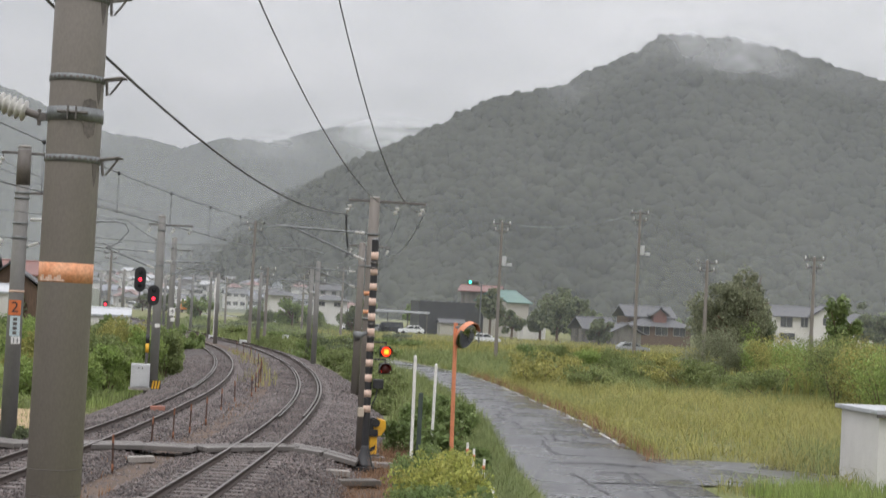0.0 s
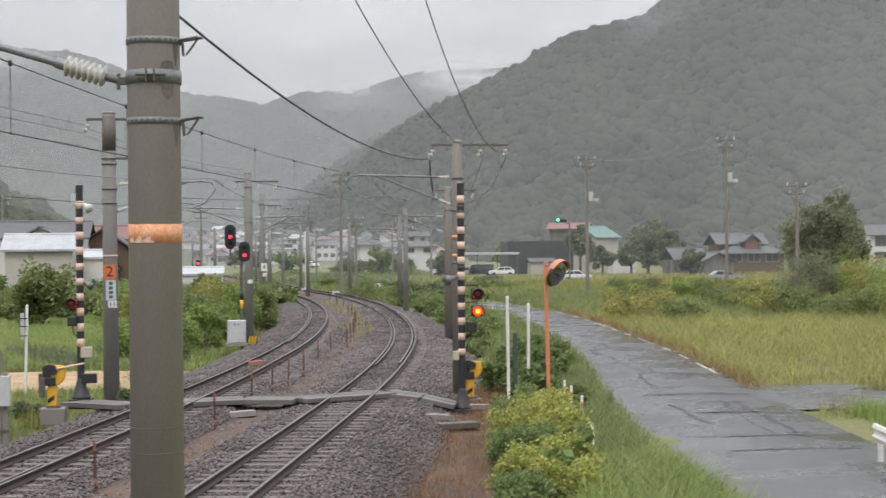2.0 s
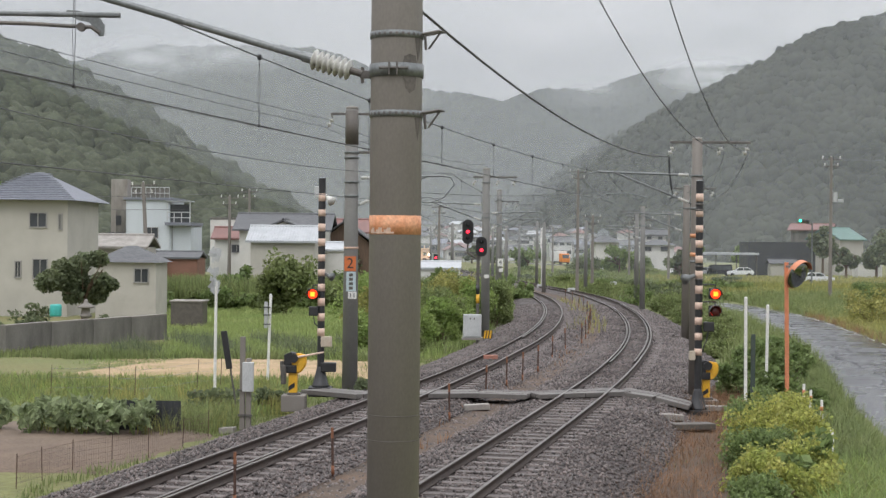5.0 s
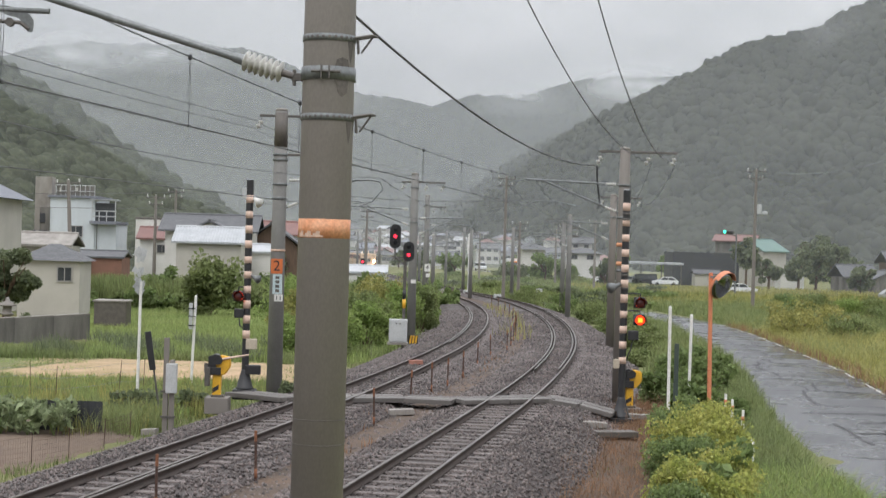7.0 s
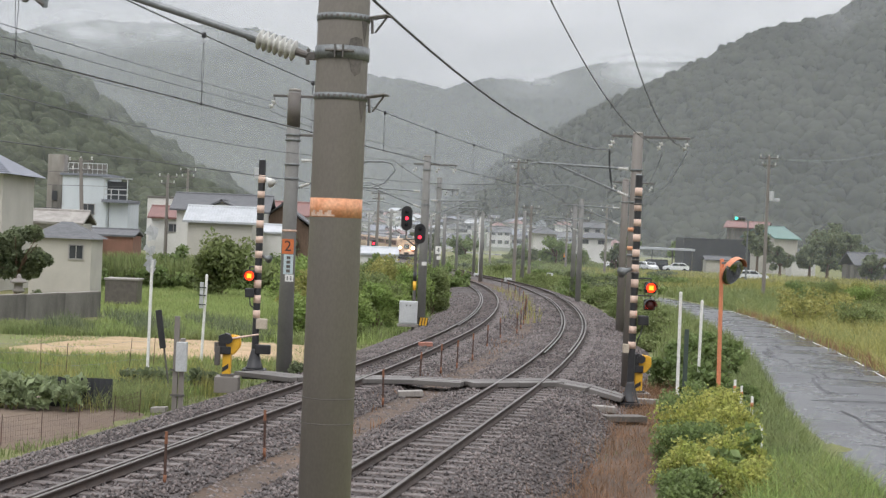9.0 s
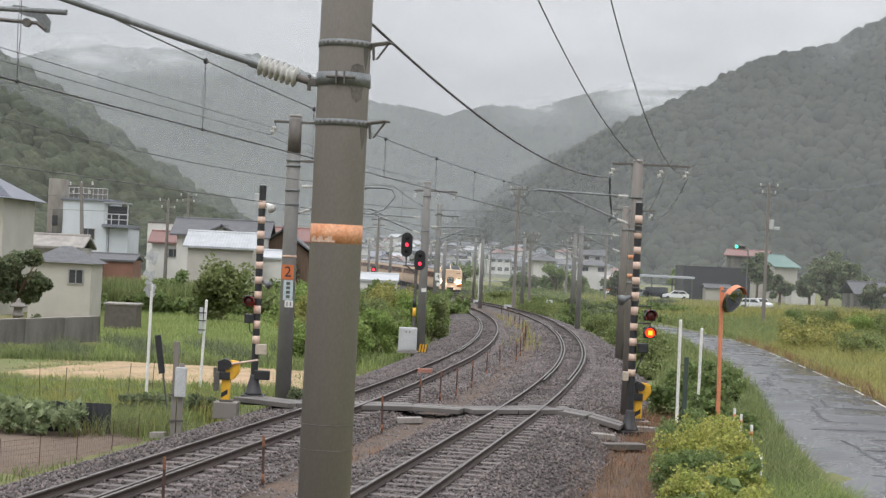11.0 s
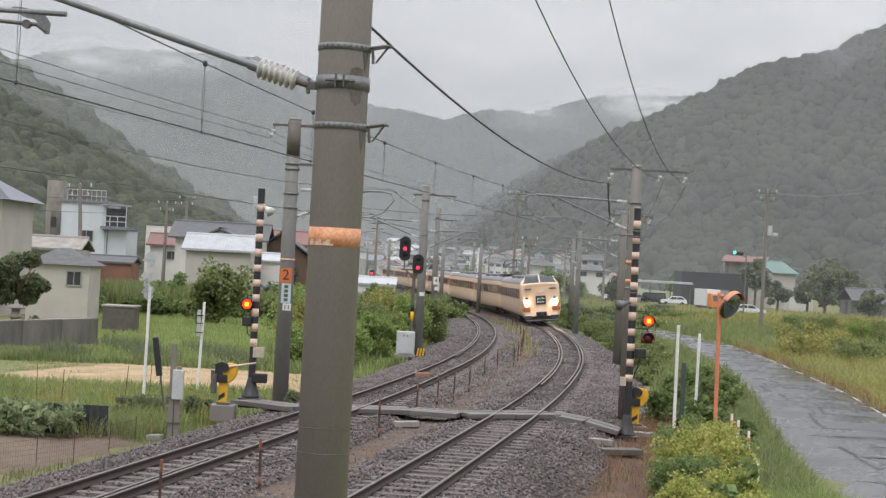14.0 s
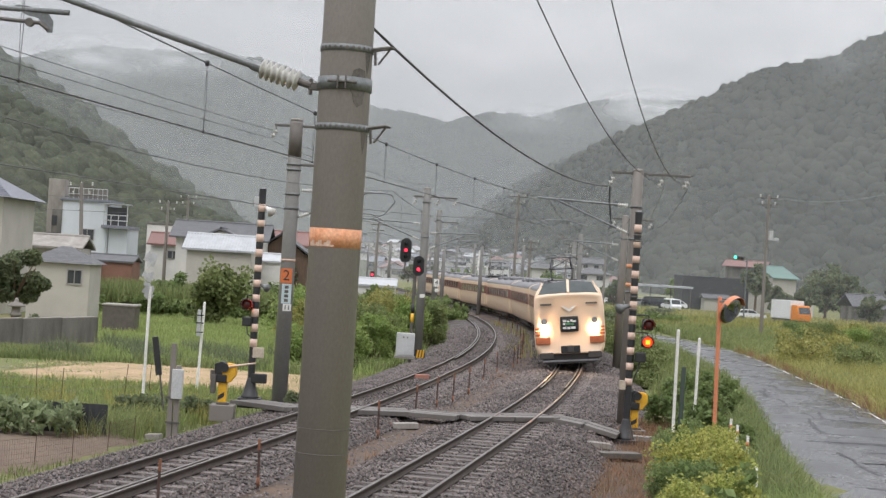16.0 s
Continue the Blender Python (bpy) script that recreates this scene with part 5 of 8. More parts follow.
def walkway():
    w = thing("crossing_walkway", "grey weathered foot crossing of planks over the tracks", "foot crossing")
    ctrl = [(-4.40, 42.59, -0.10), (-2.74, 40.64, -0.02), (-1.29, 41.14, 0.00), (0.05, 41.42, 0.00), (1.38, 41.09, 0.00), (2.60, 41.70, 0.00), (3.86, 42.33, 0.00), (4.81, 41.97, -0.10), (5.68, 41.74, -0.30)]
    for a, b in zip(ctrl, ctrl[1:]):
        a, b = Vector(a), Vector(b)
        d = (b - a)
        h = math.degrees(math.atan2(d.y, d.x))
        tilt = -math.degrees(math.asin(d.z / d.length))
        for k in range(4):
            bm = B()
            box(bm, (0, 0, 0), (d.length - 0.03, 0.25, 0.12), 0.012)
            o = part("plank", bm, PLANK, w)
            o.matrix_world = pose(*((a + b) / 2), 0, tilt, h) @ pose(0, (k - 1.5) * 0.26, -0.075 + random.uniform(-0.008, 0.008), 0, 0, random.uniform(-0.4, 0.4))


def plain_post(name, label, base, top, r, material, extra=None):
    p = thing(name, label, "post", pose(*base))
    bm = B()
    rod(bm, (0, 0, -0.1), Vector(top) - Vector(base), r, None, 12)
    part("pole", bm, material, p)
    bm = B()
    e = Vector(top) - Vector(base)
    rod(bm, e, e + Vector((0, 0, 0.03)), r * 1.05, r * 0.5, 12)
    part("cap", bm, material, p)
    return p


crossing_right()
crossing_left()
barrier(*(-4.81, 41.00, -0.53), 0, True)
barrier(*(6.53, 45.00, -0.93), 0, False, 1)
walkway()
plain_post("white_post", "tall white marker post by the lane", (7.13, 42.00, -0.28), (7.11, 42.00, 2.50), 0.044, WHITE)
plain_post("white_post", "white marker post with rust streaks by the lane", (8.04, 44.00, -0.29), (8.06, 44.00, 2.22), 0.042, WHITE)
gp = thing("green_post", "short dark green flat post in the weeds", "post", pose(*(7.49, 43.00, -0.03)))
bm = B()
box(bm, (0, 0, 0.7), (0.12, 0.06, 1.6), 0.01)
part("blade", bm, GREEN_POST, gp)
plain_post("white_post", "white pole in the field edge", (-7.57, 45.00, -0.59), (-7.55, 45.00, 2.69), 0.043, WHITE)
tp = thing("torn_banner", "torn grey plastic sheet wrapped on a pole", "banner", pose(*(-7.61, 45.00, 2.90)))
bm = B()
random.seed(4)
for k in range(26):
    z = random.uniform(-0.6, 0.65)
    prism(bm, [(0, 0), (random.uniform(0.06, 0.16), 0.04), (random.uniform(0.03, 0.1), 0.22), (-random.uniform(0.05, 0.14), 0.15)], 0.006,
          Matrix.Translation((random.uniform(-0.08, 0.05) * (1 + z), random.uniform(-0.07, 0.07), z)) @ Matrix.Rotation(random.uniform(-1, 1), 4, "Z") @ Matrix.Rotation(random.uniform(-0.7, 0.7), 4, "Y"))
tagged(part("sheet", bm, GREY_BOX, tp), kind="stuff")
wp = plain_post("white_post", "white pole with a grey strip at its top", (-6.85, 51.00, -0.58), (-6.77, 51.00, 2.12), 0.045, WHITE)
bm = B()
box(bm, (-0.06, -0.08, 2.05), (0.12, 0.03, 0.85), 0.01)
part("strip", bm, GREY_BOX, wp)
for z in (1.75, 2.05, 2.3):
    bm = B()
    box(bm, (-0.03, -0.09, z), (0.24, 0.05, 0.03))
    part("strap", bm, BLACK, wp)
# leaning black board and the square post with its box
lb = thing("leaning_board", "black sign board leaning on a thin leg", "sign", pose(*(-6.22, 40.00, -0.23), 0, -9, 0))
bm = B()
box(bm, (0, 0, 1.35), (0.16, 0.06, 0.98), 0.015)
part("board", bm, BLACK, lb)
bm = B()
rod(bm, (0.02, 0.04, -0.2), (0.02, 0.04, 1.2), 0.025, None, 8)
part("leg", bm, STEEL_DARK, lb)
sp = thing("cable_post", "weathered square concrete post with grey cable box", "post", pose(*(-5.54, 37.40, -0.56)))
for dx in (-0.085, 0.06):
    bm = B()
    box(bm, (dx, 0, 1.02 if dx < 0 else 0.8), (0.12, 0.12, 2.3 if dx < 0 else 1.7), 0.012)
    part("post", bm, CONCRETE, sp)
bm = B()
box(bm, (0.06, -0.1, 1.22), (0.26, 0.16, 0.70), 0.02)
part("cable_box", bm, GREY_BOX, sp, "pale grey cable box")
for z in (0.3, 0.9):
    bm = B()
    box(bm, (-0.01, -0.075, z), (0.34, 0.03, 0.05))
    part("strap", bm, STEEL_DARK, sp)


def mirror():
    b, t = Vector((8.04, 41.00, -0.08)), Vector((7.98, 41.00, 3.47))
    p = thing("traffic_mirror", "round convex road mirror with orange hood on orange pole", "traffic mirror", pose(*b))
    bm = B()
    rod(bm, (0, 0, -0.2), t - b, 0.055, None, 14)
    part("pole", bm, ORANGE_POST, p)
    c = Vector((8.24, 40.85, 3.16)) - b
    m = Matrix.Translation(c) @ Matrix.Rotation(radians(42), 4, "Z") @ Matrix.Rotation(radians(24), 4, "X")
    bm = B()
    lathe(bm, [(0, 0.38), (0.01, 0.385), (0.045, 0.37), (0.09, 0.30), (0.12, 0.18), (0.13, 0.01)], (0, 0, 0), (0, -1, 0), 32)
    bmesh.ops.transform(bm, matrix=m, verts=bm.verts)
    part("mirror_face", bm, MIRROR, p, "convex mirror face")
    bm = B()
    lathe(bm, [(0, 0.36), (0.02, 0.40), (0.07, 0.40), (0.08, 0.36), (0.03, 0.3)], (0, 0.06, 0), (0, -1, 0), 32)
    bmesh.ops.transform(bm, matrix=m, verts=bm.verts)
    part("back_shell", bm, ORANGE_POST, p)
    bm = B()
    n = 14
    for k in range(n):
        a0, a1 = radians(25 + 130 * k / n), radians(25 + 130 * (k + 1) / n)
        v = [bm.verts.new(Vector((math.cos(a) * r, y, math.sin(a) * r))) for a, r, y in ((a0, 0.40, 0.03), (a1, 0.40, 0.03), (a1, 0.415, -0.12), (a0, 0.415, -0.12))]
        bm.faces.new(v)
    bmesh.ops.remove_doubles(bm, verts=bm.verts, dist=0.001)
    bmesh.ops.solidify(bm, geom=bm.faces[:], thickness=0.012)
    bmesh.ops.transform(bm, matrix=m, verts=bm.verts)
    part("hood", bm, ORANGE_POST, p, "orange sun hood")
    bm = B()
    box(bm, (0.02, -0.02, c.z + 0.2), (0.2, 0.08, 0.06), 0.01)
    box(bm, (0.02, -0.02, c.z - 0.12), (0.2, 0.08, 0.06), 0.01)
    part("bracket", bm, STEEL, p)


mirror()


# ---- colour-light signals and trackside cabinet ----
def signals():
    s = thing("railway_signal", "two black signal heads showing red on a slim post", "railway signal", pose(*(-0.04, 67.50, -0.30)))
    bm = B()
    rod(bm, (0, 0, -0.2), (0, 0, 3.75), 0.07, None, 14)
    part("post", bm, STEEL_DARK, s)
    for z0, mt in ((1.55, YELLOW), (1.95, BLACK)):
        bm = B()
        lathe(bm, [(0, 0.075), (0.38, 0.075)], (0, 0, z0), (0, 0, z0 + 0.4), 14)
        part("band", bm, mt, s)
    for x, z, h, lamp in ((-0.45, 4.62, 1.05, 4.72), (0.14, 3.98, 0.86, 3.86)):
        bm = B()
        poly = [(0.24 * math.cos(a), (h / 2 - 0.24) * (1 if 0 <= a % (2 * math.pi) < math.pi else -1) + 0.24 * math.sin(a)) for a in [2 * math.pi * (k + 0.5) / 24 for k in range(24)]]
        prism(bm, poly, 0.05, Matrix.Translation((x, -0.12, z)))
        head = part("signal_head", bm, BLACK, s, "rounded black backing board")
        for dz in ((-0.28, 0.0, 0.28) if h > 1 else (-0.15, 0.2)):
            bm = B()
            for k in range(9):
                a = radians(0 + 22.5 * k)
                box(bm, (x + 0.115 * math.cos(a), -0.24, z + dz + 0.115 * math.sin(a)), (0.012, 0.25, 0.05))
            part("visor", bm, BLACK, head)
            lit = abs(z + dz - lamp) < 0.13
            bm = B()
            lathe(bm, [(0, 0.075), (0.02, 0.065), (0.03, 0.01)], (x, -0.13, z + dz), (x, -1, z + dz), 16)
            part("lens", bm, RED_GLOW if lit else GLASS_DARK, head, "glowing red lens" if lit else "")
    bm = B()
    tube(bm, [(0, 0, 3.4), (-0.45, -0.02, 3.75), (-0.45, -0.05, 4.15)], 0.035, 8)
    box(bm, (-0.15, 0, 3.72), (0.85, 0.06, 0.06), 0.01)
    part("bracket", bm, STEEL_DARK, s)
    bm = B()
    box(bm, (-0.2, 0.06, 4.1), (0.22, 0.2, 0.14), 0.02)
    part("lamp_box", bm, GREY_BOX, s)
    k = thing("signal_cabinet", "pale grey trackside signal cabinet on legs", "cabinet", pose(*(-0.26, 66.80, -0.25)))
    bm = B()
    box(bm, (0, 0, 0.56), (0.78, 0.5, 0.98), 0.03)
    body = part("body", bm, GREY_BOX, k)
    bm = B()
    box(bm, (0, -0.262, 0.56), (0.66, 0.02, 0.86), 0.01)
    part("door", bm, GREY_BOX, body)
    bm = B()
    for x in (-0.08, 0.08):
        box(bm, (x, -0.275, 0.88), (0.05, 0.01, 0.07))
    part("label_bar", bm, STEEL_DARK, body)
    bm = B()
    box(bm, (0, 0, 0.02), (0.9, 0.5, 0.1), 0.01)
    part("plinth", bm, CONCRETE_PALE, k)
    st = thing("hazard_board", "small yellow and black hazard striped board", "hazard board", pose(*(0.40, 68.00, -0.34)))
    bm = B()
    box(bm, (0, 0, 0.22), (0.42, 0.03, 0.36), 0.005)
    part("board", bm, BLACK, st)
    for i in range(3):
        bm = B()
        prism(bm, [(-0.03, -0.17), (0.05, -0.17), (0.1, 0.17), (0.02, 0.17)], 0.006, Matrix.Translation((-0.15 + 0.12 * i, -0.022, 0.22)))
        part("stripe", bm, YELLOW, st)


signals()
# ---- signs on the second mast, stakes, slabs ----
def plate(m, x, y, z, w, h, material, name, label="", parent=None):
    bm = B()
    box(bm, (x, y, z), (w, 0.015, h), 0.003)
    return part(name, bm, material, parent or m, label)


def text_on(parent, words, x, y, z, size, material):
    cu = bpy.data.curves.new("lettering", "FONT")
    cu.body, cu.size, cu.align_x, cu.align_y, cu.extrude = words, size, "CENTER", "CENTER", 0.003
    tmp = bpy.data.objects.new("lettering", cu)
    data = bpy.data.meshes.new_from_object(tmp)
    bpy.data.objects.remove(tmp)
    data.materials.clear()
    data.materials.append(material)
    o = new("lettering", data)
    o.parent = parent
    o.matrix_local = pose(x, y, z, 90, 0, 0)
    return o


SIGN_ORANGE = mat("sign_orange", (0.62, 0.17, 0.05), (0.55, 0.15, 0.05), 4.0, 0.45, 0.03)
SIGN_PALE = mat("sign_pale_blue", (0.52, 0.62, 0.64), (0.46, 0.56, 0.58), 4.0, 0.45, 0.03)
yb = -0.24
p1 = plate(M2, 0.0, yb, 3.26, 0.33, 0.42, SIGN_ORANGE, "number_sign", "orange stop sign with a black 2")
text_on(p1, "2", 0.0, yb - 0.010, 3.26, 0.42, BLACK)
p2 = plate(M2, 0.03, yb, 2.75, 0.27, 0.56, SIGN_PALE, "station_sign", "pale blue vertical sign with dark characters")
for k in range(4):
    plate(M2, 0.03, yb - 0.010, 2.94 - 0.125 * k, 0.11, 0.085, STEEL_DARK, "character_bar", "", p2)
p3 = plate(M2, 0.07, yb, 2.36, 0.24, 0.20, WHITE, "small_sign", "small white plate")
for dx in (-0.05, 0.05):
    plate(M2, 0.07 + dx, yb - 0.010, 2.36, 0.03, 0.12, STEEL, "character_bar", "", p3)
bm = B()
lathe(bm, [(0, 0.214), (0.06, 0.213)], (0, 0, 3.68), (0, 0, 3.74), 18)
part("paint_band", bm, PALE_PAINT, M2)
bm = B()
lathe(bm, [(0, 0.1925), (0.98, 0.186)], (0, 0, 6.66), (0, 0, 7.64), 18)
part("soaked_top", bm, CONCRETE_DARK, M2, "dark rain-soaked head of the mast")
q = plate(M4, 0.1, -0.22, 2.5, 0.36, 0.5, WHITE, "number_sign", "white sign with a black 4")
text_on(q, "4", 0.1, -0.235, 2.5, 0.42, BLACK)
plate(M4, 0.15, -0.22, 2.0, 0.26, 0.24, WHITE, "small_sign")
plate(M3, 0.05, -0.22, 2.3, 0.22, 0.17, WHITE, "small_sign")

STAKE = mat("rusty_stake", (0.10, 0.052, 0.036), (0.055, 0.034, 0.027), 6.0, 0.8, 0.2)
STAKE_TOP = mat("orange_stake_tip", (0.26, 0.105, 0.05), (0.17, 0.075, 0.042), 6.0, 0.7, 0.1)

FADED_RED = mat("faded_red_board", (0.40, 0.17, 0.12), (0.32, 0.15, 0.11), 5.0, 0.7, 0.1)


def stakes():
    first = None
    spots = [(-3.82, 24.66, -0.30), (-2.58, 28.01, -0.30), (-0.66, 36.90, -0.30), (0.21, 42.30, -0.30), (0.83, 45.62, -0.30), (1.34, 47.37, -0.30), (1.93, 50.72, -0.30), (2.66, 56.52, -0.35), (3.46, 62.34, -0.40)]
    for y in (66, 70, 74, 79, 84, 90, 97, 104, 111, 119, 127):
        p, h = track(s_at(y), -2.35)
        spots.append((p.x, p.y, p.z - 0.32))
    for x, y, z in spots:
        m = pose(x, y, z, random.uniform(-2, 2), random.uniform(-2, 2), random.uniform(0, 90))
        if first is None:
            first = thing("marker_stake", "thin rusty stake with a faded orange tip", "stake", m, "stakes between the tracks")
            bm = B()
            rod(bm, (0, 0, -0.1), (0, 0, 0.72), 0.024, None, 8)
            part("shaft", bm, STAKE, first)
            bm = B()
            rod(bm, (0, 0, 0.71), (0, 0, 0.90), 0.027, 0.024, 8)
            part("tip", bm, STAKE_TOP, first, "orange tip")
            bm = B()
            lathe(bm, [(0, 0.028), (0.16, 0.028)], (0, 0, 0.06), (0, 0, 0.22), 8)
            part("ring", bm, STAKE_TOP, first)
        else:
            copy_thing(first, m)


stakes()
for p, w, d, mt, lab in (((-0.03, 39.44, -0.22), 0.62, 0.5, CONCRETE_PALE, "flat grey concrete slab in the ballast"), ((4.83, 39.33, -0.40), 0.6, 0.5, CONCRETE_PALE, "flat concrete trough lid in brown weeds"),
                   ((0.43, 54.66, -0.10), 0.5, 0.25, FADED_RED, "faded red board lying on the ballast"), ((5.21, 38.31, -0.50), 1.0, 0.7, CONCRETE_DARK, "worn dark concrete footing slab"),
                   ((6.53, 42.87, -0.55), 0.7, 0.5, CONCRETE_PALE, "broken concrete slab in the verge"), ((-5.96, 37.33, -0.62), 0.36, 0.3, CONCRETE_PALE, "small broken concrete slab in grass")):
    t = thing("slab", lab, "slab", pose(p[0], p[1], p[2], random.uniform(-3, 3), random.uniform(-4, 4), random.uniform(-8, 8)))
    bm = B()
    box(bm, (0, 0, 0), (w, d, 0.14), 0.015)
    part("block", bm, mt, t)


# ---- wires ----
def wire(name, label, pts, r, material=WIRE):
    bm = B()
    tube(bm, pts, r, 5)
    data = bpy.data.meshes.new(name)
    bm.to_mesh(data)
    bm.free()
    data.materials.append(material)
    return tagged(new(name, data), label, "cable")


def along(y0, y1, n, f):
    return [f(y) for y in np.linspace(y0, y1, n)]


def overhead(off, supports, zc, tag, rise=0.86, sag=0.26, first=12.15, bare=-99):
    """Contact wire in straight spans, messenger wire that sags over it, droppers between; none before the stretch that ends at bare."""
    cs = []
    for i, y in enumerate(supports):
        p, h = track(s_at(y), off + (0.12 if i % 2 else -0.12) * (y > 46))
        cs.append(Vector((p.x, p.y, p.z + zc)))
    wire("contact_wire", "dark contact wire over the " + tag + " track", cs, 0.0085)
    for i, (a, b) in enumerate(zip(cs, cs[1:])):
        pts = []
        for k in range(13):
            u = k / 12
            p = a.lerp(b, u)
            pts.append(p + Vector((0, 0, rise - sag * 4 * u * (1 - u))))
        w = wire("messenger_wire", "sagging messenger wire with droppers over the " + tag + " track", pts, 0.0075)
        if a.y > 110 or b.y < bare:
            continue
        for k in range(-12, 30):
            u = (first + 4.2 * k - a.y) / (b.y - a.y)
            if not 0.0 < u < 0.97:
                continue
            p = a.lerp(b, u)
            top = p + Vector((0, 0, rise - sag * 4 * u * (1 - u)))
            bm = B()
            for dx in (-0.012, 0.012):
                tube(bm, [p, (p + top) / 2 + Vector((dx, 0, 0)), top], 0.0028, 4)
            part("dropper", bm, WIRE, w)
            bm = B()
            box(bm, top, (0.045, 0.06, 0.06), 0.015)
            part("dropper_clip", bm, BLACK, w)
            bm = B()
            box(bm, p, (0.025, 0.05, 0.035), 0.01)
            part("dropper_clip", bm, BLACK, w)


overhead(0.0, (-35, 12, 46, 72, 104, 150, 200, 260), 5.15, "first", 0.82, 0.24)
overhead(LEFT_OFF, (-35, 12, 45, 72, 103, 150, 200, 260), 4.91, "second", 1.0, 0.46, 10.0, 46)
wire("feeder_cable", "thick sagging feeder cable running to the mast", along(2, 46, 26, lambda y: (5.45 - 0.2365 * (46 - y), y, 6.15 + 0.0028 * (y - 35.5) ** 2)), 0.019)
wire("feeder_cable", "thin feeder cable running to the crossarm", along(6, 46, 22, lambda y: (6.93 - 0.2365 * (46 - y), y, 6.55 + 0.0042 * (y - 41) ** 2)), 0.011)
wire("feeder_cable", "thin feeder cable running to the crossarm end", along(6, 46, 22, lambda y: (7.66 - 0.229 * (46 - y), y, 6.52 + 0.0062 * (y - 41.5) ** 2)), 0.011)
for z, r in ((7.33, 0.008), (7.10, 0.008), (6.74, 0.006)):
    wire("signal_cable", "thin cable beside the second track", along(4, 45, 16, lambda y: (-4.36 - 0.205 * (45 - y), y, z + 0.0004 * (y - 33) ** 2)), r)
    wire("signal_cable", "thin cable beside the second track", along(45, 72, 10, lambda y: (-4.36 + (0.3 + 4.36) * (y - 45) / 27, y, z - 0.2 + 0.0012 * (y - 58) ** 2)), r)
for z0, x1 in ((6.6, 9.45), (6.5, 10.1), (6.5, 10.8)):
    wire("feeder_cable", "thin feeder cable between masts", along(46, 72, 12, lambda y: (x1 - 3.0 + 3.0 * (y - 46) / 26, y, z0 - 0.4 * (y - 46) / 26 - 0.35 + 0.0022 * (y - 59) ** 2)), 0.010)
    wire("feeder_cable", "thin feeder cable between masts", along(72, 104, 12, lambda y: (x1 + 1.3 * (y - 72) / 32, y, z0 - 0.5 - 0.3 + 0.0012 * (y - 88) ** 2)), 0.010)
wire("cross_wire", "dark wire strung across the line between masts", along(0, 1, 12, lambda u: (-6 + 15 * u, 100 + 5 * u, 7.1 - 0.35 * math.sin(math.pi * u) + 0.2 * u)), 0.02)


# ---- utility poles ----
def utility_pole(x, y, top, lean=0.0, gear=True):
    z = float(ground_z(x, y))
    p = thing("utility_pole", "grey utility pole with crossarms and transformer", "utility pole", pose(x, y, z, 0, lean, 0), "utility poles")
    bm = B()
    rod(bm, (0, 0, -0.3), (0, 0, top - z), 0.19, 0.12, 12)
    part("pole", bm, CONCRETE, p)
    for k, dz in enumerate((0.25, 0.9)):
        bm = B()
        box(bm, (0, 0, top - z - dz), (1.9 - 0.4 * k, 0.1, 0.1), 0.01)
        part("crossarm", bm, STEEL_DARK, p)
        for dx in (-0.8 + 0.2 * k, 0.0, 0.8 - 0.2 * k):
            bm = B()
            insulator(bm, (dx, 0, top - z - dz + 0.05), (dx, 0, top - z - dz + 0.32), 2, 0.09, 0.4)
            part("insulator", bm, PORCELAIN, p)
    if gear:
        bm = B()
        rod(bm, (0.36, 0, top - z - 4.2), (0.36, 0, top - z - 3.3), 0.24, None, 14)
        part("transformer", bm, GREY_BOX, p)
        bm = B()
        box(bm, (0.9, 0, top - z - 4.1), (0.5, 0.2, 0.3), 0.05)
        part("street_light", bm, GREY_BOX, p)
    return p


utility_pole(32.7, 147, 12.0)
utility_pole(45.8, 145, 13.7)
utility_pole(45.5, 125, 8.6, 0, False)
utility_pole(55.0, 125, 9.4, 0, False)
utility_pole(*(10.01, 160.00, 0.47)[:2], 11.2, 0, False)
utility_pole(*(-24.25, 115.00, 3.95)[:2], 8.0, -3, False)
utility_pole(*(-23.92, 150.00, 3.83)[:2], 8.0, 0, False)
utility_pole(*(-24.97, 170.00, 3.78)[:2], 9.2, 0, False)
for q in ((12.25, 170.00, 6.77), (13.29, 128.00, 5.93), (25.27, 210.00, 7.95), (-4.83, 190.00, 8.06), (22.89, 240.00, 6.95), (11.71, 250.00, 6.10)):
    utility_pole(q[0], q[1], q[2], 0, False)
for y, x0, z in ((147, 32.7, 11.8), (145, 45.8, 13.5)):
    for k in (-0.7, 0.7):
        wire("power_line", "thin distant power line", along(0, 1, 14, lambda u: (x0 + 13 * u, y - 2 * u + k, z - 0.8 * math.sin(math.pi * u) + (1.7 if y == 147 else -4) * u)), 0.012)
wire("power_line", "thin power line above the village", along(0, 1, 16, lambda u: (-60 + 42 * u, 118 + 40 * u, 7.6 - 0.8 * math.sin(math.pi * u) + 1.2 * u)), 0.018)
wire("power_line", "thin power line above the village", along(0, 1, 16, lambda u: (-18 + 16 * u, 158 - 55 * u, 8.8 - 1.0 * math.sin(math.pi * u) - 2.0 * u)), 0.018)
wire("power_line", "thin power line above the village", along(0, 1, 16, lambda u: (-48 + 36 * u, 100 + 10 * u, 6.8 - 0.7 * math.sin(math.pi * u) - 0.6 * u)), 0.014)
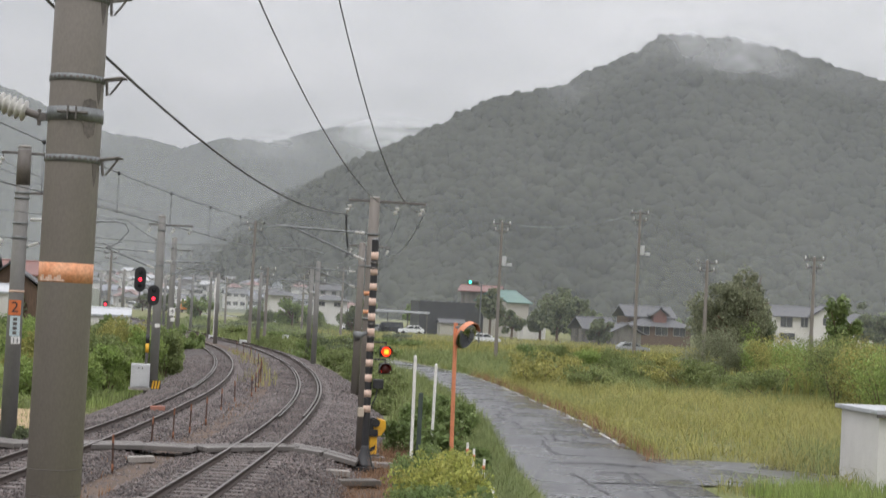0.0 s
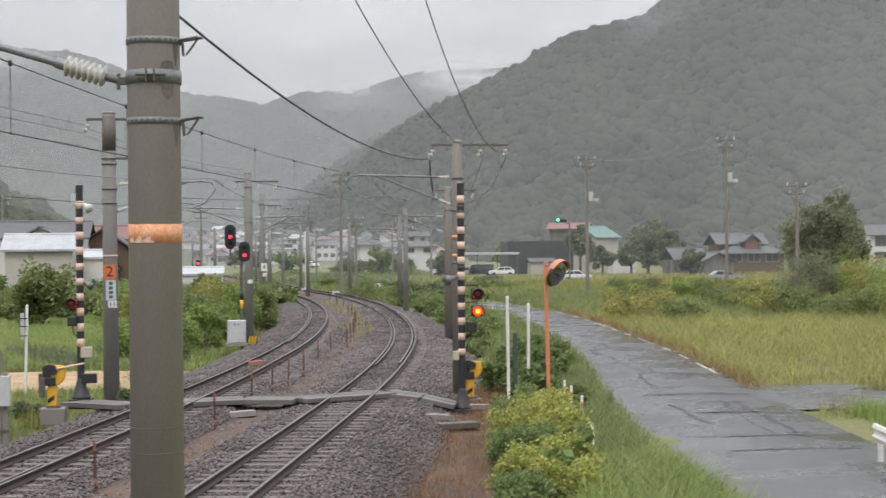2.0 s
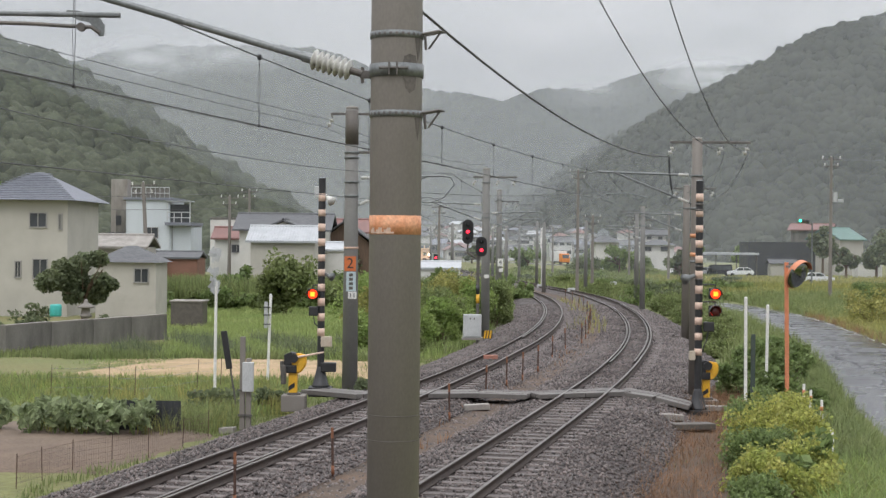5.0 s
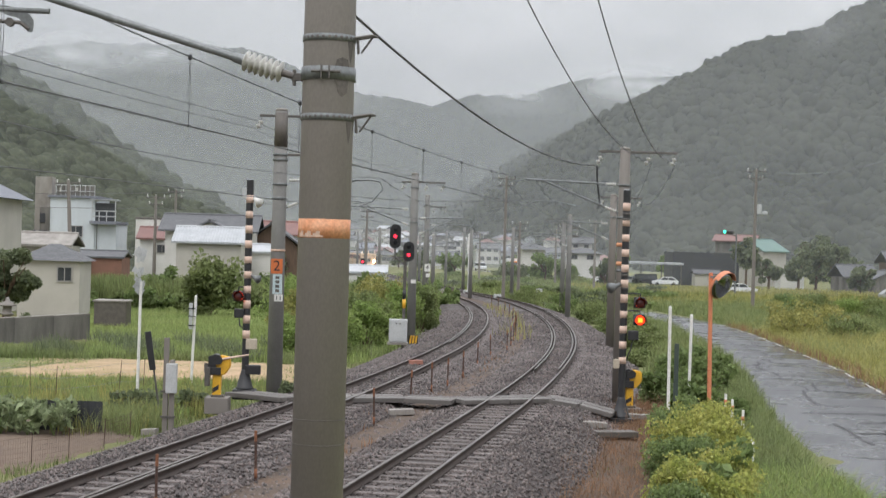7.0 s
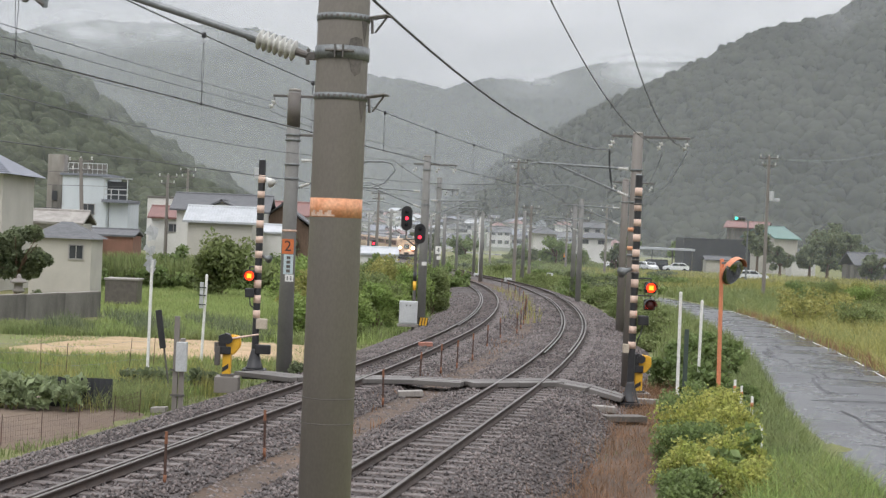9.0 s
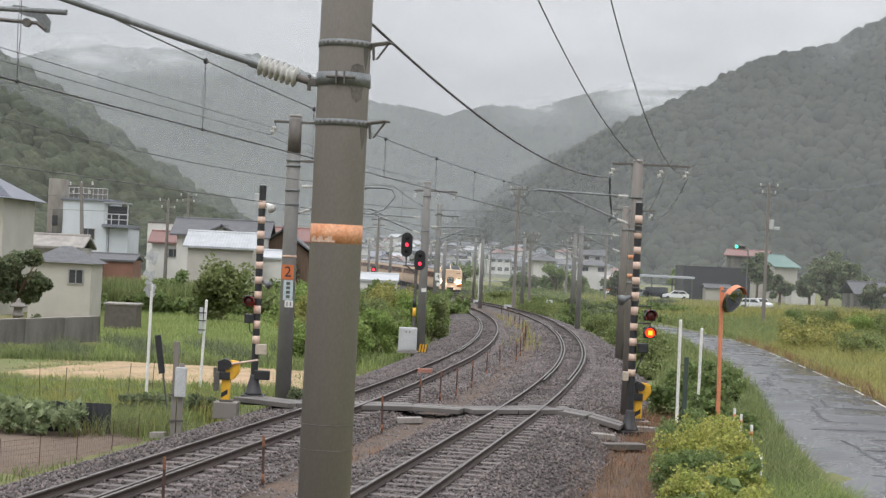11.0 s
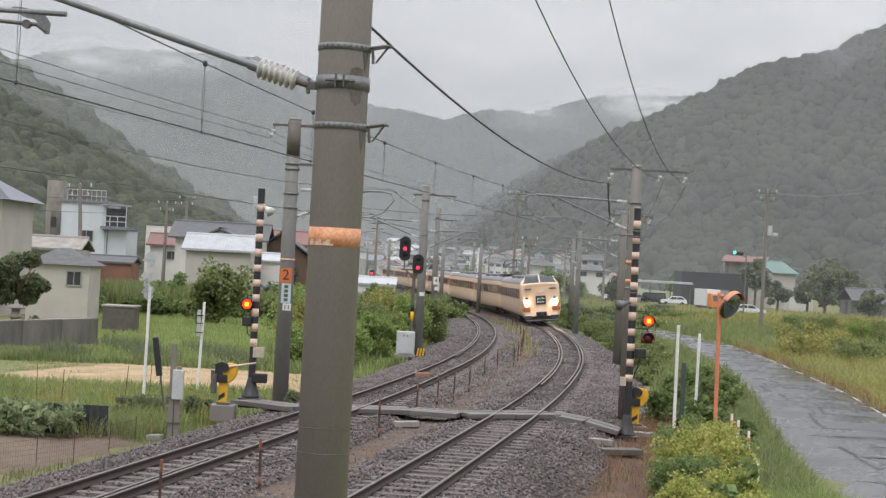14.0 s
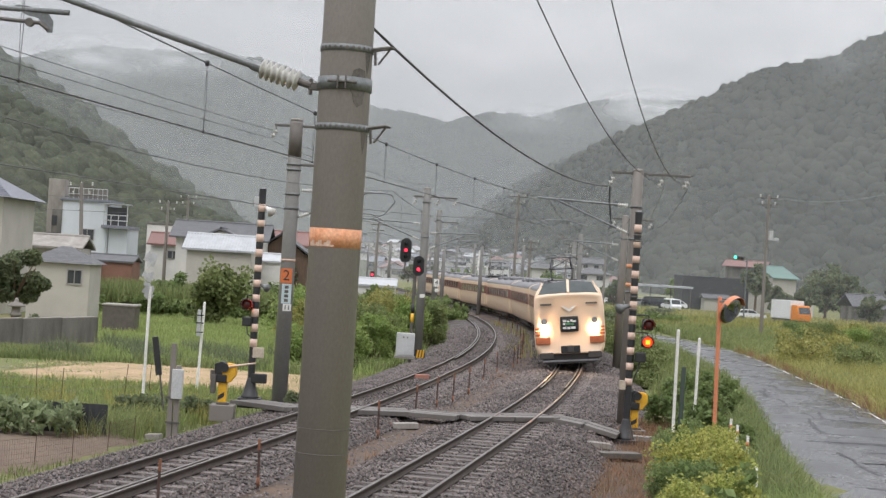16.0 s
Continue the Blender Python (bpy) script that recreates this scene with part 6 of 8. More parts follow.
# lattice radio mast
lm = thing("radio_mast", "slender grey lattice radio mast with antennas", "mast", pose(*(124.19, 250.00, 7.42)[:2], -2))
bm = B()
for a, b in ((-0.7, -0.25), (0.7, 0.25)):
    for c, d in ((-0.7, -0.25), (0.7, 0.25)):
        rod(bm, (a, c, 0), (b, d, 35), 0.09, 0.07, 5)
for k in range(16):
    z = 2 * k + 1
    w0, w1 = 0.7 - 0.45 * z / 35, 0.7 - 0.45 * (z + 2) / 35
    rod(bm, (-w0, -w0, z), (w1, -w1, z + 2), 0.04, None, 4)
    rod(bm, (w0, -w0, z), (-w1, -w1, z + 2), 0.04, None, 4)
part("lattice", bm, STEEL, lm)
for z in (30, 33.5):
    bm = B()
    for a in range(6):
        box(bm, (1.1 * math.cos(a * 1.047), 1.1 * math.sin(a * 1.047), z), (0.3, 0.3, 1.9), 0.03)
    lathe(bm, [(0, 1.0), (0.1, 1.0)], (0, 0, z - 0.8), (0, 0, z), 12)
    part("antenna_ring", bm, GREY_BOX, lm)
# ---- houses ----
TILE_GREY = mat("grey_roof_tiles", (0.085, 0.088, 0.093), (0.125, 0.127, 0.132), 1.5, 0.7, 0.3, fine=6, depth=0.05, stretch=(1, 4, 4))
TILE_BLUE = mat("blue_grey_roof_tiles", (0.16, 0.17, 0.20), (0.20, 0.21, 0.24), 1.5, 0.6, 0.3, fine=6, depth=0.05, stretch=(1, 4, 4))
ROOF_WHITE = mat("pale_sheet_roof", (0.44, 0.455, 0.47), (0.36, 0.375, 0.39), 1.0, 0.4, 0.1, fine=8)
ROOF_RED = mat("red_brown_roof", (0.20, 0.095, 0.08), (0.16, 0.08, 0.07), 1.0, 0.5, 0.2, fine=6)
ROOF_GREEN = mat("green_sheet_roof", (0.09, 0.17, 0.15), (0.11, 0.20, 0.17), 1.0, 0.45, 0.1, fine=8)
WALL_BEIGE = mat("beige_render", (0.47, 0.45, 0.40), (0.41, 0.39, 0.345), 0.6, 0.8, 0.1)
WALL_BLUEWHITE = mat("bluish_white_render", (0.60, 0.64, 0.67), (0.50, 0.54, 0.57), 0.5, 0.75, 0.1, stretch=(1, 1, 0.3))
WALL_WHITE = mat("white_render", (0.66, 0.65, 0.62), (0.56, 0.55, 0.52), 0.5, 0.75, 0.1)
WALL_BROWN = mat("brown_sheet_wall", (0.24, 0.12, 0.085), (0.19, 0.10, 0.07), 1.0, 0.7, 0.2)
WALL_GREY = mat("stained_grey_wall", (0.20, 0.19, 0.172), (0.092, 0.086, 0.078), 0.9, 0.8, 0.3, stretch=(1, 1, 0.25))
WALL_DARK = mat("charcoal_cladding", (0.030, 0.032, 0.036), (0.045, 0.047, 0.052), 0.5, 0.6, 0.05)
WOOD_DARK = mat("dark_timber", (0.10, 0.065, 0.045), (0.14, 0.09, 0.06), 1.5, 0.7, 0.2, stretch=(4, 4, 0.6))
PANE = mat("window_pane", (0.045, 0.05, 0.055), (0.07, 0.075, 0.08), 1.0, 0.1, 0.0)
FRAME = mat("window_frame", (0.34, 0.33, 0.31), (0.28, 0.27, 0.26), 2.0, 0.5, 0.0)


def house(m, w, d, h, wall, roof, label, kind="gable", rise=1.6, eave=0.6, wins=(), ridge="x", group="", sub=0.0, name="house"):
    """A house: origin at the middle of its front foot, front to -y. wins: (x, z, width, height)."""
    t = thing(name, label, "house", m, group)
    bm = B()
    low = min(-0.3, float(ground_z(m.translation.x, m.translation.y)) - m.translation.z - 0.3)
    box(bm, (0, d / 2, (h + low) / 2), (w, d, h - low))
    part("wall", bm, wall, t)
    bm = B()
    if kind == "gable":
        if ridge == "x":
            poly = [(-eave, h - 0.1), (d / 2, h + rise), (d + eave, h - 0.1), (d + eave, h + 0.06), (d / 2, h + rise + 0.18), (-eave, h + 0.06)]
            prism(bm, poly, w + 2 * eave, Matrix.Translation((w / 2 + eave, 0, 0)) @ Matrix.Rotation(radians(90), 4, "Z"))
        else:
            poly = [(-w / 2 - eave, h - 0.1), (0, h + rise), (w / 2 + eave, h - 0.1), (w / 2 + eave, h + 0.06), (0, h + rise + 0.18), (-w / 2 - eave, h + 0.06)]
            prism(bm, poly, d + 2 * eave, Matrix.Translation((0, -eave, 0)))
    elif kind == "hip":
        e = [bm.verts.new(p) for p in ((-w / 2 - eave, -eave, h), (w / 2 + eave, -eave, h), (w / 2 + eave, d + eave, h), (-w / 2 - eave, d + eave, h))]
        k = min(w, d) / 2
        r = [bm.verts.new(p) for p in ((-w / 2 + k * 0.9, d / 2, h + rise), (w / 2 - k * 0.9, d / 2, h + rise))]
        for f in ((e[0], e[1], r[1], r[0]), (e[1], e[2], r[1]), (e[2], e[3], r[0], r[1]), (e[3], e[0], r[0])):
            bm.faces.new(f)
        bm.faces.new(e[::-1])
    else:
        box(bm, (0, d / 2, h + 0.12), (w + 2 * eave, d + 2 * eave, 0.24), 0.03)
    rf = part("roof", bm, roof, t)
    if kind == "gable":
        bm = B()
        if ridge == "x":
            rod(bm, (-w / 2 - eave, d / 2, h + rise + 0.16), (w / 2 + eave, d / 2, h + rise + 0.16), 0.13, None, 8)
        else:
            rod(bm, (0, -eave, h + rise + 0.16), (0, d + eave, h + rise + 0.16), 0.13, None, 8)
            b2 = B()
            prism(b2, [(-w / 2, h - 0.02), (0, h + rise - 0.05), (w / 2, h - 0.02)], d, Matrix())
            part("gable_wall", b2, wall, t)
        part("ridge", bm, roof, rf)
    for x, z, ww, hh in wins:
        bm = B()
        for sx, sz, bw, bh in ((0, hh / 2, ww + 0.1, 0.06), (0, -hh / 2, ww + 0.1, 0.08), (-ww / 2, 0, 0.06, hh), (ww / 2, 0, 0.06, hh), (0, 0, 0.05, hh)):
            box(bm, (x + sx, -0.03, z + sz), (bw, 0.1, bh))
        f = part("window", bm, FRAME, t)
        bm = B()
        box(bm, (x, -0.012, z), (ww - 0.05, 0.03, hh - 0.05))
        part("pane", bm, PANE, f)
    return t


def at(p, turn=0.0, dz=0.0):
    return pose(p[0], p[1], p[2] + dz, 0, 0, turn)


# large beige house by the field
hb = house(at((-28.73, 98.00, 0.60), 0), 5.8, 8.0, 5.6, WALL_BEIGE, TILE_BLUE, "two-storey beige house with blue-grey tiled roof", "hip", 1.9, 0.65,
      ((1.05, 4.35, 1.05, 0.9), (2.45, 4.25, 0.2, 0.95), (-0.2, 1.25, 0.35, 1.0), (1.2, 1.3, 0.9, 1.2)))
for k in range(16):
    bm = B()
    u = k / 16
    rod(bm, (-3.55 + 2.9 * u, -0.66 + 4.6 * u, 5.62 + 1.9 * u), (3.55 - 2.9 * u, -0.66 + 4.6 * u, 5.62 + 1.9 * u), 0.035, None, 5)
    part("tile_course", bm, TILE_BLUE, hb)
house(at((-21.45, 95.00, 0.45), 0), 3.7, 3.4, 1.95, WALL_BEIGE, TILE_GREY, "small beige annex with grey roof and window", "hip", 1.0, 0.3, ((0.95, 1.15, 0.85, 0.85),))
house(at((-25.30, 110.00, 1.21), 0), 3.5, 4, 2.0, WALL_BEIGE, CONCRETE_PALE, "low cream shed with faded sheet roof", "gable", 0.7, 0.3)
# white block with roof terrace
wb = house(at((-31.35, 148.00, 0.19), 0), 4.2, 7, 7.25, WALL_BLUEWHITE, TILE_BLUE, "stained bluish white three-storey block with roof terrace", "flat", 0, 0.22,
           ((0.35, 4.15, 1.25, 1.0), (-1.4, 1.2, 0.7, 0.4)))
bm = B()
for k in range(9):
    x = -1.6 + 0.45 * k
    rod(bm, (x, 0.1, 7.4), (x, 0.1, 8.45), 0.03, None, 6)
for z in (7.9, 8.45):
    rod(bm, (-1.6, 0.1, z), (2.0, 0.1, z), 0.035, None, 6)
part("terrace_rail", bm, GREY_BOX, wb)
bm = B()
box(bm, (0.2, 0.16, 7.95), (3.5, 0.03, 0.8), 0.005)
part("terrace_screen", bm, WALL_GREY, wb, "clouded grey balustrade screen")
bm = B()
box(bm, (-2.85, 1.2, 4.6), (1.55, 1.6, 9.2), 0.02)
part("stair_tower", bm, CONCRETE_PALE, wb, "weathered pale stair tower")
bm = B()
box(bm, (-2.55, 0.35, 3.2), (0.9, 1.0, 6.2), 0.02)
part("side_wall", bm, WALL_GREY, wb)
# Flat dark panels; the shade inside two openings is given by their colour.
for x, z, w, h in ((-3.0, 3.4, 1.5, 1.5), (-2.75, 5.3, 0.5, 0.9)):
    bm = B()
    box(bm, (x, -0.17, z), (w, 0.12, h), 0.01)
    part("opening_shade_panel", bm, WALL_DARK, wb, "dark panel with an opening's shade as its colour")
bm = B()
box(bm, (3.1, 3.0, 2.3), (2.0, 5.8, 5.2), 0.01)
part("wing", bm, WALL_BLUEWHITE, wb)
bm = B()
box(bm, (3.0, 2.4, 5.0), (2.5, 6.4, 0.3), 0.02)
part("balcony_floor", bm, TILE_BLUE, wb)
for x in (1.95, 2.6, 3.3, 4.1):
    bm = B()
    rod(bm, (x, -0.6, 5.1), (x, -0.6, 7.1 if x in (1.95, 4.1) else 6.1), 0.045, None, 6)
    part("balcony_post", bm, GREY_BOX, wb)
for z in (5.6, 6.1, 7.1):
    bm = B()
    rod(bm, (1.95, -0.6, z), (4.2, -0.6, z), 0.045, None, 6)
    part("balcony_rail", bm, GREY_BOX, wb)
bm = B()
box(bm, (3.0, 0.2, 7.15), (2.5, 1.8, 0.08), 0.01)
part("balcony_roof", bm, ROOF_WHITE, wb)
bm = B()
box(bm, (3.0, 0.14, 6.0), (1.8, 0.06, 1.7), 0.01)
part("balcony_door", bm, PANE, wb)
bm = B()
rod(bm, (2.35, -0.2, -0.5), (2.35, -0.2, 4.9), 0.06, None, 6)
part("drain_pipe", bm, STEEL, wb)
house(at((-26.45, 135.00, 0.41), 0), 4.3, 4, 1.75, WALL_BROWN, TILE_GREY, "low brown sheet-metal shed", "gable", 0.35, 0.2, ())
house(at((-27.45, 134.00, 0.31), 0), 0.9, 3, 1.3, WALL_WHITE, TILE_GREY, "narrow white lean-to with dark opening", "flat", 0, 0.1, ((0.0, 0.95, 0.35, 0.5),))
ws = house(at((-16.55, 132.00, 1.66), 0), 5.4, 5, 2.0, WALL_BEIGE, ROOF_WHITE, "pale house with white corrugated sheet roof", "gable", 1.15, 0.4)
for k in range(26):
    bm = B()
    x = -3.05 + 6.1 * k / 25
    rod(bm, (x, -0.42, 2.06), (x, 2.5, 3.34), 0.045, None, 5)
    part("roof_rib", bm, ROOF_WHITE, ws)
hk = house(at((-18.20, 145.00, 1.68), 0), 8.0, 6, 3.0, WALL_WHITE, TILE_GREY, "grey tiled house with a front gable", "gable", 1.4, 0.6, ())
house(at((-17.85, 143.00, 1.71), 0), 4.6, 4, 2.7, WALL_WHITE, TILE_GREY, "grey tiled gable wing of a house", "gable", 1.1, 0.5, (), "y")
house(at((-26.65, 165.00, 1.44), 0), 3.4, 5, 4.4, WALL_WHITE, WALL_GREY, "white box-shaped house with dark windows", "flat", 0, 0.05, ((-0.6, 3.2, 0.8, 0.8), (0.8, 3.0, 0.8, 0.8), (-0.5, 1.2, 0.9, 0.9)))
house(at((-24.95, 158.00, 1.54), 0), 3.4, 4, 2.3, WALL_WHITE, ROOF_RED, "small white house with red-brown roof", "gable", 1.0, 0.4, ((0.5, 1.3, 1.0, 0.8),))
house(at((-12.90, 150.00, 1.52), 0), 5.0, 5, 2.0, WOOD_DARK, TILE_GREY, "dark timber house with grey tiled roof", "gable", 2.0, 0.5, (), "y")
house(at((-13.42, 168.00, 1.21), 0), 6.5, 6, 3.4, WALL_WHITE, ROOF_RED, "long house with red sheet roof", "gable", 1.3, 0.4)
house(at((-13.11, 138.00, 1.74), 0), 2.6, 3, 1.2, WALL_WHITE, ROOF_WHITE, "small white sheet-roofed hut", "gable", 0.5, 0.2)
house(at((-4.42, 130.00, 0.27), 0, -0.4), 5.6, 5, 1.7, WALL_WHITE, ROOF_WHITE, "low white shed behind the bushes", "gable", 0.35, 0.15)
# houses across the meadow
farm = house(at((80.24, 240.00, -0.09), 0, -0.3), 9.8, 7, 2.2, WOOD_DARK, TILE_GREY, "old farmhouse with layered grey tiled roofs and timber wall", "hip", 1.6, 0.8,
             ((-3, 1.5, 2.0, 1.3), (0, 1.5, 2.0, 1.3), (3, 1.5, 2.0, 1.3)))
house(at((79.23, 243.00, 2.05), 0), 7.4, 6, 1.2, WOOD_DARK, TILE_GREY, "upper storey house with grey tiles and red gable", "gable", 1.6, 0.7)
house(at((80.25, 241.00, 2.59), 0), 2.2, 3, 1.0, ROOF_RED, TILE_GREY, "red-brown gable dormer house", "gable", 1.1, 0.5, (), "y")
house(at((68.8, 236.00, -0.34), 14, -0.3), 5.5, 4, 1.6, WALL_GREY, TILE_GREY, "grey storehouse with pale gable", "gable", 1.7, 0.5, ())
house(at((72.2, 233.00, -0.10), 14, -0.3), 5.5, 4, 1.0, WALL_GREY, TILE_GREY, "low grey storehouse roof", "gable", 1.3, 0.5, (), "y")
wh = house(at((101.95, 235.00, 1.07), -12, -0.5), 8.5, 7, 3.9, WALL_WHITE, TILE_GREY, "two-storey white house with dark-edged gable roof", "gable", 1.5, 0.7,
           ((-2.6, 3.0, 1.9, 1.6), (0.2, 3.1, 1.1, 1.5), (2.8, 3.1, 1.1, 1.2), (-2.4, 0.8, 2.4, 1.0)))
house(at((105.06, 233.00, 1.27), -12, -0.5), 4.2, 5, 4.0, WALL_WHITE, TILE_GREY, "white gabled wing of a house", "gable", 1.6, 0.6, ((0, 3.2, 1.2, 1.2),), "y")
house(at((120.22, 250.00, 0.93), 10, -0.5), 6.5, 7, 3.2, WALL_WHITE, TILE_GREY, "white house with blue-grey hipped roof", "hip", 2.0, 0.6, ((0, 2.6, 1.0, 1.3), (2.0, 2.6, 1.2, 1.2)))
# shops and sheds in the middle distance
house(at((66.0, 280.00, -0.45), 38), 6.5, 7, 5.0, WALL_BEIGE, ROOF_GREEN, "cream building with green sheet gable roof", "gable", 2.0, 0.5, (), "x")
house(at((60.8, 290.00, -0.29), -20), 7.0, 6, 6.6, WALL_GREY, ROOF_RED, "shop with shallow red sheet roof", "gable", 1.0, 0.6)
dk = house(at((51.79, 270.00, -1.17), 0), 11.5, 9, 5.0, WALL_DARK, WALL_DARK, "plain charcoal-clad commercial building", "flat", 0, 0.05, name="shop_building")
house(at((51.32, 266.00, -1.08), 0), 4.2, 3, 1.5, WALL_BEIGE, TILE_GREY, "low entrance porch with pale wall", "gable", 0.5, 0.3, name="porch")
cp = thing("carport", "long white flat-roofed carport on thin posts", "carport", pose(*(40.85, 262.00, -1.17)))
bm = B()
box(bm, (0, 0, 3.2), (10.5, 5, 0.35), 0.03)
part("canopy", bm, ROOF_WHITE, cp)
for x in (-5, -1.7, 1.7, 5):
    bm = B()
    rod(bm, (x, -1.5, -0.3), (x, -1.5, 3.1), 0.1, None, 6)
    part("post", bm, STEEL_DARK, cp)
house(at((64.86, 262.00, -1.02), 0), 4.0, 4, 1.9, WALL_WHITE, ROOF_WHITE, "small white flat-roofed shed", "flat", 0, 0.1)

# the town beyond, on a slope that rises to the hills
def town_z(y):
    return 0.027 * np.clip(np.asarray(y, float) - 440, 0, 500)


_y = np.concatenate([np.linspace(430, 445, 3), np.linspace(460, 860, 20)])
_x = np.linspace(-240, 70, 24)
_X, _Y = np.meshgrid(_x, _y)
tagged(mesh_np("town_ground", np.stack([_X, _Y, ground_z(_X, _Y) + town_z(_Y) - 0.05 * (_Y < 446)], -1).reshape(-1, 3), grid_faces(len(_y), len(_x)), mat("town_soil", (0.065, 0.08, 0.045), (0.09, 0.095, 0.06), 0.05, 0.9, 0.3, fine=0.5), True), "gently rising green ground under the town", "ground", kind="structure")
random.seed(12)
styles = [(WALL_WHITE, TILE_GREY, "white town house with grey tiled roof"), (WALL_BEIGE, TILE_GREY, "cream town house with grey roof"), (WALL_WHITE, ROOF_WHITE, "white town house with pale sheet roof"),
          (WALL_GREY, TILE_BLUE, "grey town house with blue-grey roof"), (WALL_WHITE, ROOF_RED, "white town house with red-brown roof"), (WALL_BLUEWHITE, TILE_GREY, "bluish white town house")]
for k in range(120):
    wl_, rf_, lab = styles[k % 6]
    yy = random.uniform(436, 820)
    px = random.uniform(-0.04, 0.13) if k < 90 else random.uniform(-0.16, -0.05)
    xx = px * yy
    w_ = random.uniform(3.6, 6.4)
    h_ = random.choice((2.4, 2.6, 2.6, 4.4))
    wins = () if yy > 560 else tuple((x, z, 1.3, 1.1) for z in ((1.5,) if h_ < 4 else (1.5, 4.1)) for x in (-w_ / 3, 0, w_ / 3))
    house(pose(xx, yy, float(ground_z(xx, yy)) + town_z(yy) + 0.1, 0, 0, random.uniform(-25, 25)), w_, random.uniform(6, 9), h_, wl_, rf_, lab, random.choice(("gable", "hip", "gable")), random.uniform(1.2, 1.8), 0.5, wins, random.choice("xy"), "houses of the town")

house(at((24.44, 300.00, 1.68), 8), 4.4, 5, 2.0, WALL_WHITE, TILE_GREY, "white house with broad dark grey tiled roof", "hip", 1.4, 0.9, ((1.0, 1.0, 0.9, 0.9),))
house(at((32.18, 285.00, 1.67), -6), 6.2, 5, 1.6, WALL_WHITE, TILE_GREY, "white house with dark grey tiled lower roof", "hip", 1.0, 0.7, ((-1.6, 0.9, 1.2, 0.8), (1.3, 0.9, 1.2, 0.8)))
house(at((32.43, 291.00, 1.81), -6), 4.2, 4, 3.3, WALL_WHITE, TILE_GREY, "white upper storey house behind the lower roof", "gable", 1.0, 0.6, ((-1.0, 2.8, 0.8, 0.6), (1.0, 2.8, 0.8, 0.6)))

# ---- walls and small builds of the near field ----
rw = thing("retaining_wall", "stained grey concrete retaining wall of the yard", "wall")
a, b = Vector((-19.15, 62.83, -0.75)), Vector((-15.05, 74.96, -0.85))
n = 4
for k in range(n):
    p0, p1 = a.lerp(b, k / n), a.lerp(b, (k + 1) / n)
    d = p1 - p0
    bm = B()
    box(bm, (0, 0, 0.45), (d.length - 0.015, 0.3, 1.3), 0.02)
    o = part("panel", bm, WALL_GREY, rw)
    o.matrix_world = pose(*((p0 + p1) / 2), 0, 0, math.degrees(math.atan2(d.y, d.x)))
    bm = B()
    box(bm, (0, 0, 1.1), (d.length - 0.02, 0.31, 0.05), 0.012)
    o = part("coping", bm, CONCRETE, rw)
    o.matrix_world = pose(*((p0 + p1) / 2), 0, 0, math.degrees(math.atan2(d.y, d.x)))
kb = thing("concrete_tank", "square stained concrete tank with rough rim", "tank", pose(*(-15.53, 84.00, -0.67)))
bm = B()
box(bm, (0, 0, 0.55), (1.7, 1.5, 1.3), 0.03)
part("body", bm, CONCRETE_DARK, kb)
bm = B()
box(bm, (0, 0, 1.22), (1.85, 1.6, 0.1), 0.03)
part("rim", bm, CONCRETE_PALE, kb)
sl = thing("stone_lantern", "grey stone garden lantern beside a tree", "stone lantern", pose(*(-20.10, 80.00, 0.20)[:2], -0.97))
bm = B()
lathe(bm, [(0, 0.35), (0.15, 0.33), (0.2, 0.16), (0.75, 0.14), (0.8, 0.3), (0.92, 0.32), (0.95, 0.22), (1.25, 0.22), (1.28, 0.46), (1.36, 0.42), (1.52, 0.12), (1.6, 0.12), (1.72, 0.05)], (0, 0, 0), (0, 0, 2), 8)
part("lantern", bm, CONCRETE, sl)
bn = thing("water_barrel", "turquoise plastic barrel in the yard", "barrel", pose(*(-21.12, 78.00, -0.05)))
bm = B()
lathe(bm, [(0, 0.28), (0.1, 0.3), (0.5, 0.3), (0.6, 0.27)], (0, 0, 0), (0, 0, 1), 14)
part("body", bm, mat("turquoise_plastic", (0.05, 0.42, 0.38), (0.06, 0.36, 0.33), 3.0, 0.5, 0.02), bn)

# garden by the line: dark edging board, soil, wire fence
gb = thing("edging_board", "dark corrugated edging board beside the vegetables", "board", pose(*(-7.81, 37.96, -0.70)))
bm = B()
for k in range(20):
    v = [bm.verts.new((-0.9 + 0.075 * i, 0.03 * (i % 2), z)) for i, z in ((k, -0.05), (k + 1, -0.05), (k + 1, 0.70), (k, 0.70))]
    bm.faces.new(v)
bmesh.ops.remove_doubles(bm, verts=bm.verts, dist=0.001)
bmesh.ops.solidify(bm, geom=bm.faces[:], thickness=0.008)
part("sheet", bm, WALL_DARK, gb)
f0 = [(-8.63, 29.19, -0.72), (-8.41, 30.17, -0.72), (-8.13, 31.35, -0.72), (-7.57, 32.36, -0.72), (-7.04, 33.45, -0.72), (-6.67, 35.37, -0.72), (-6.36, 36.91, -0.72)]
fe = thing("wire_fence", "low wire mesh fence on thin rusty posts", "fence")
for p in f0:
    bm = B()
    rod(bm, Vector(p) + Vector((0, 0, -0.1)), Vector(p) + Vector((random.uniform(-0.03, 0.03), 0, 0.62)), 0.010, None, 6)
    part("post", bm, STAKE, fe)
bm = B()
for p, q in zip(f0, f0[1:]):
    for z in np.linspace(0.05, 0.55, 6):
        tube(bm, [Vector(p) + Vector((0, 0, z)), Vector(q) + Vector((0, 0, z))], 0.0035, 3)
    for u in np.linspace(0.05, 0.95, 16):
        c = Vector(p).lerp(Vector(q), u)
        tube(bm, [c + Vector((0, 0, 0.03)), c + Vector((0.001, 0, 0.57))], 0.0025, 3)
part("mesh", bm, STAKE, fe)
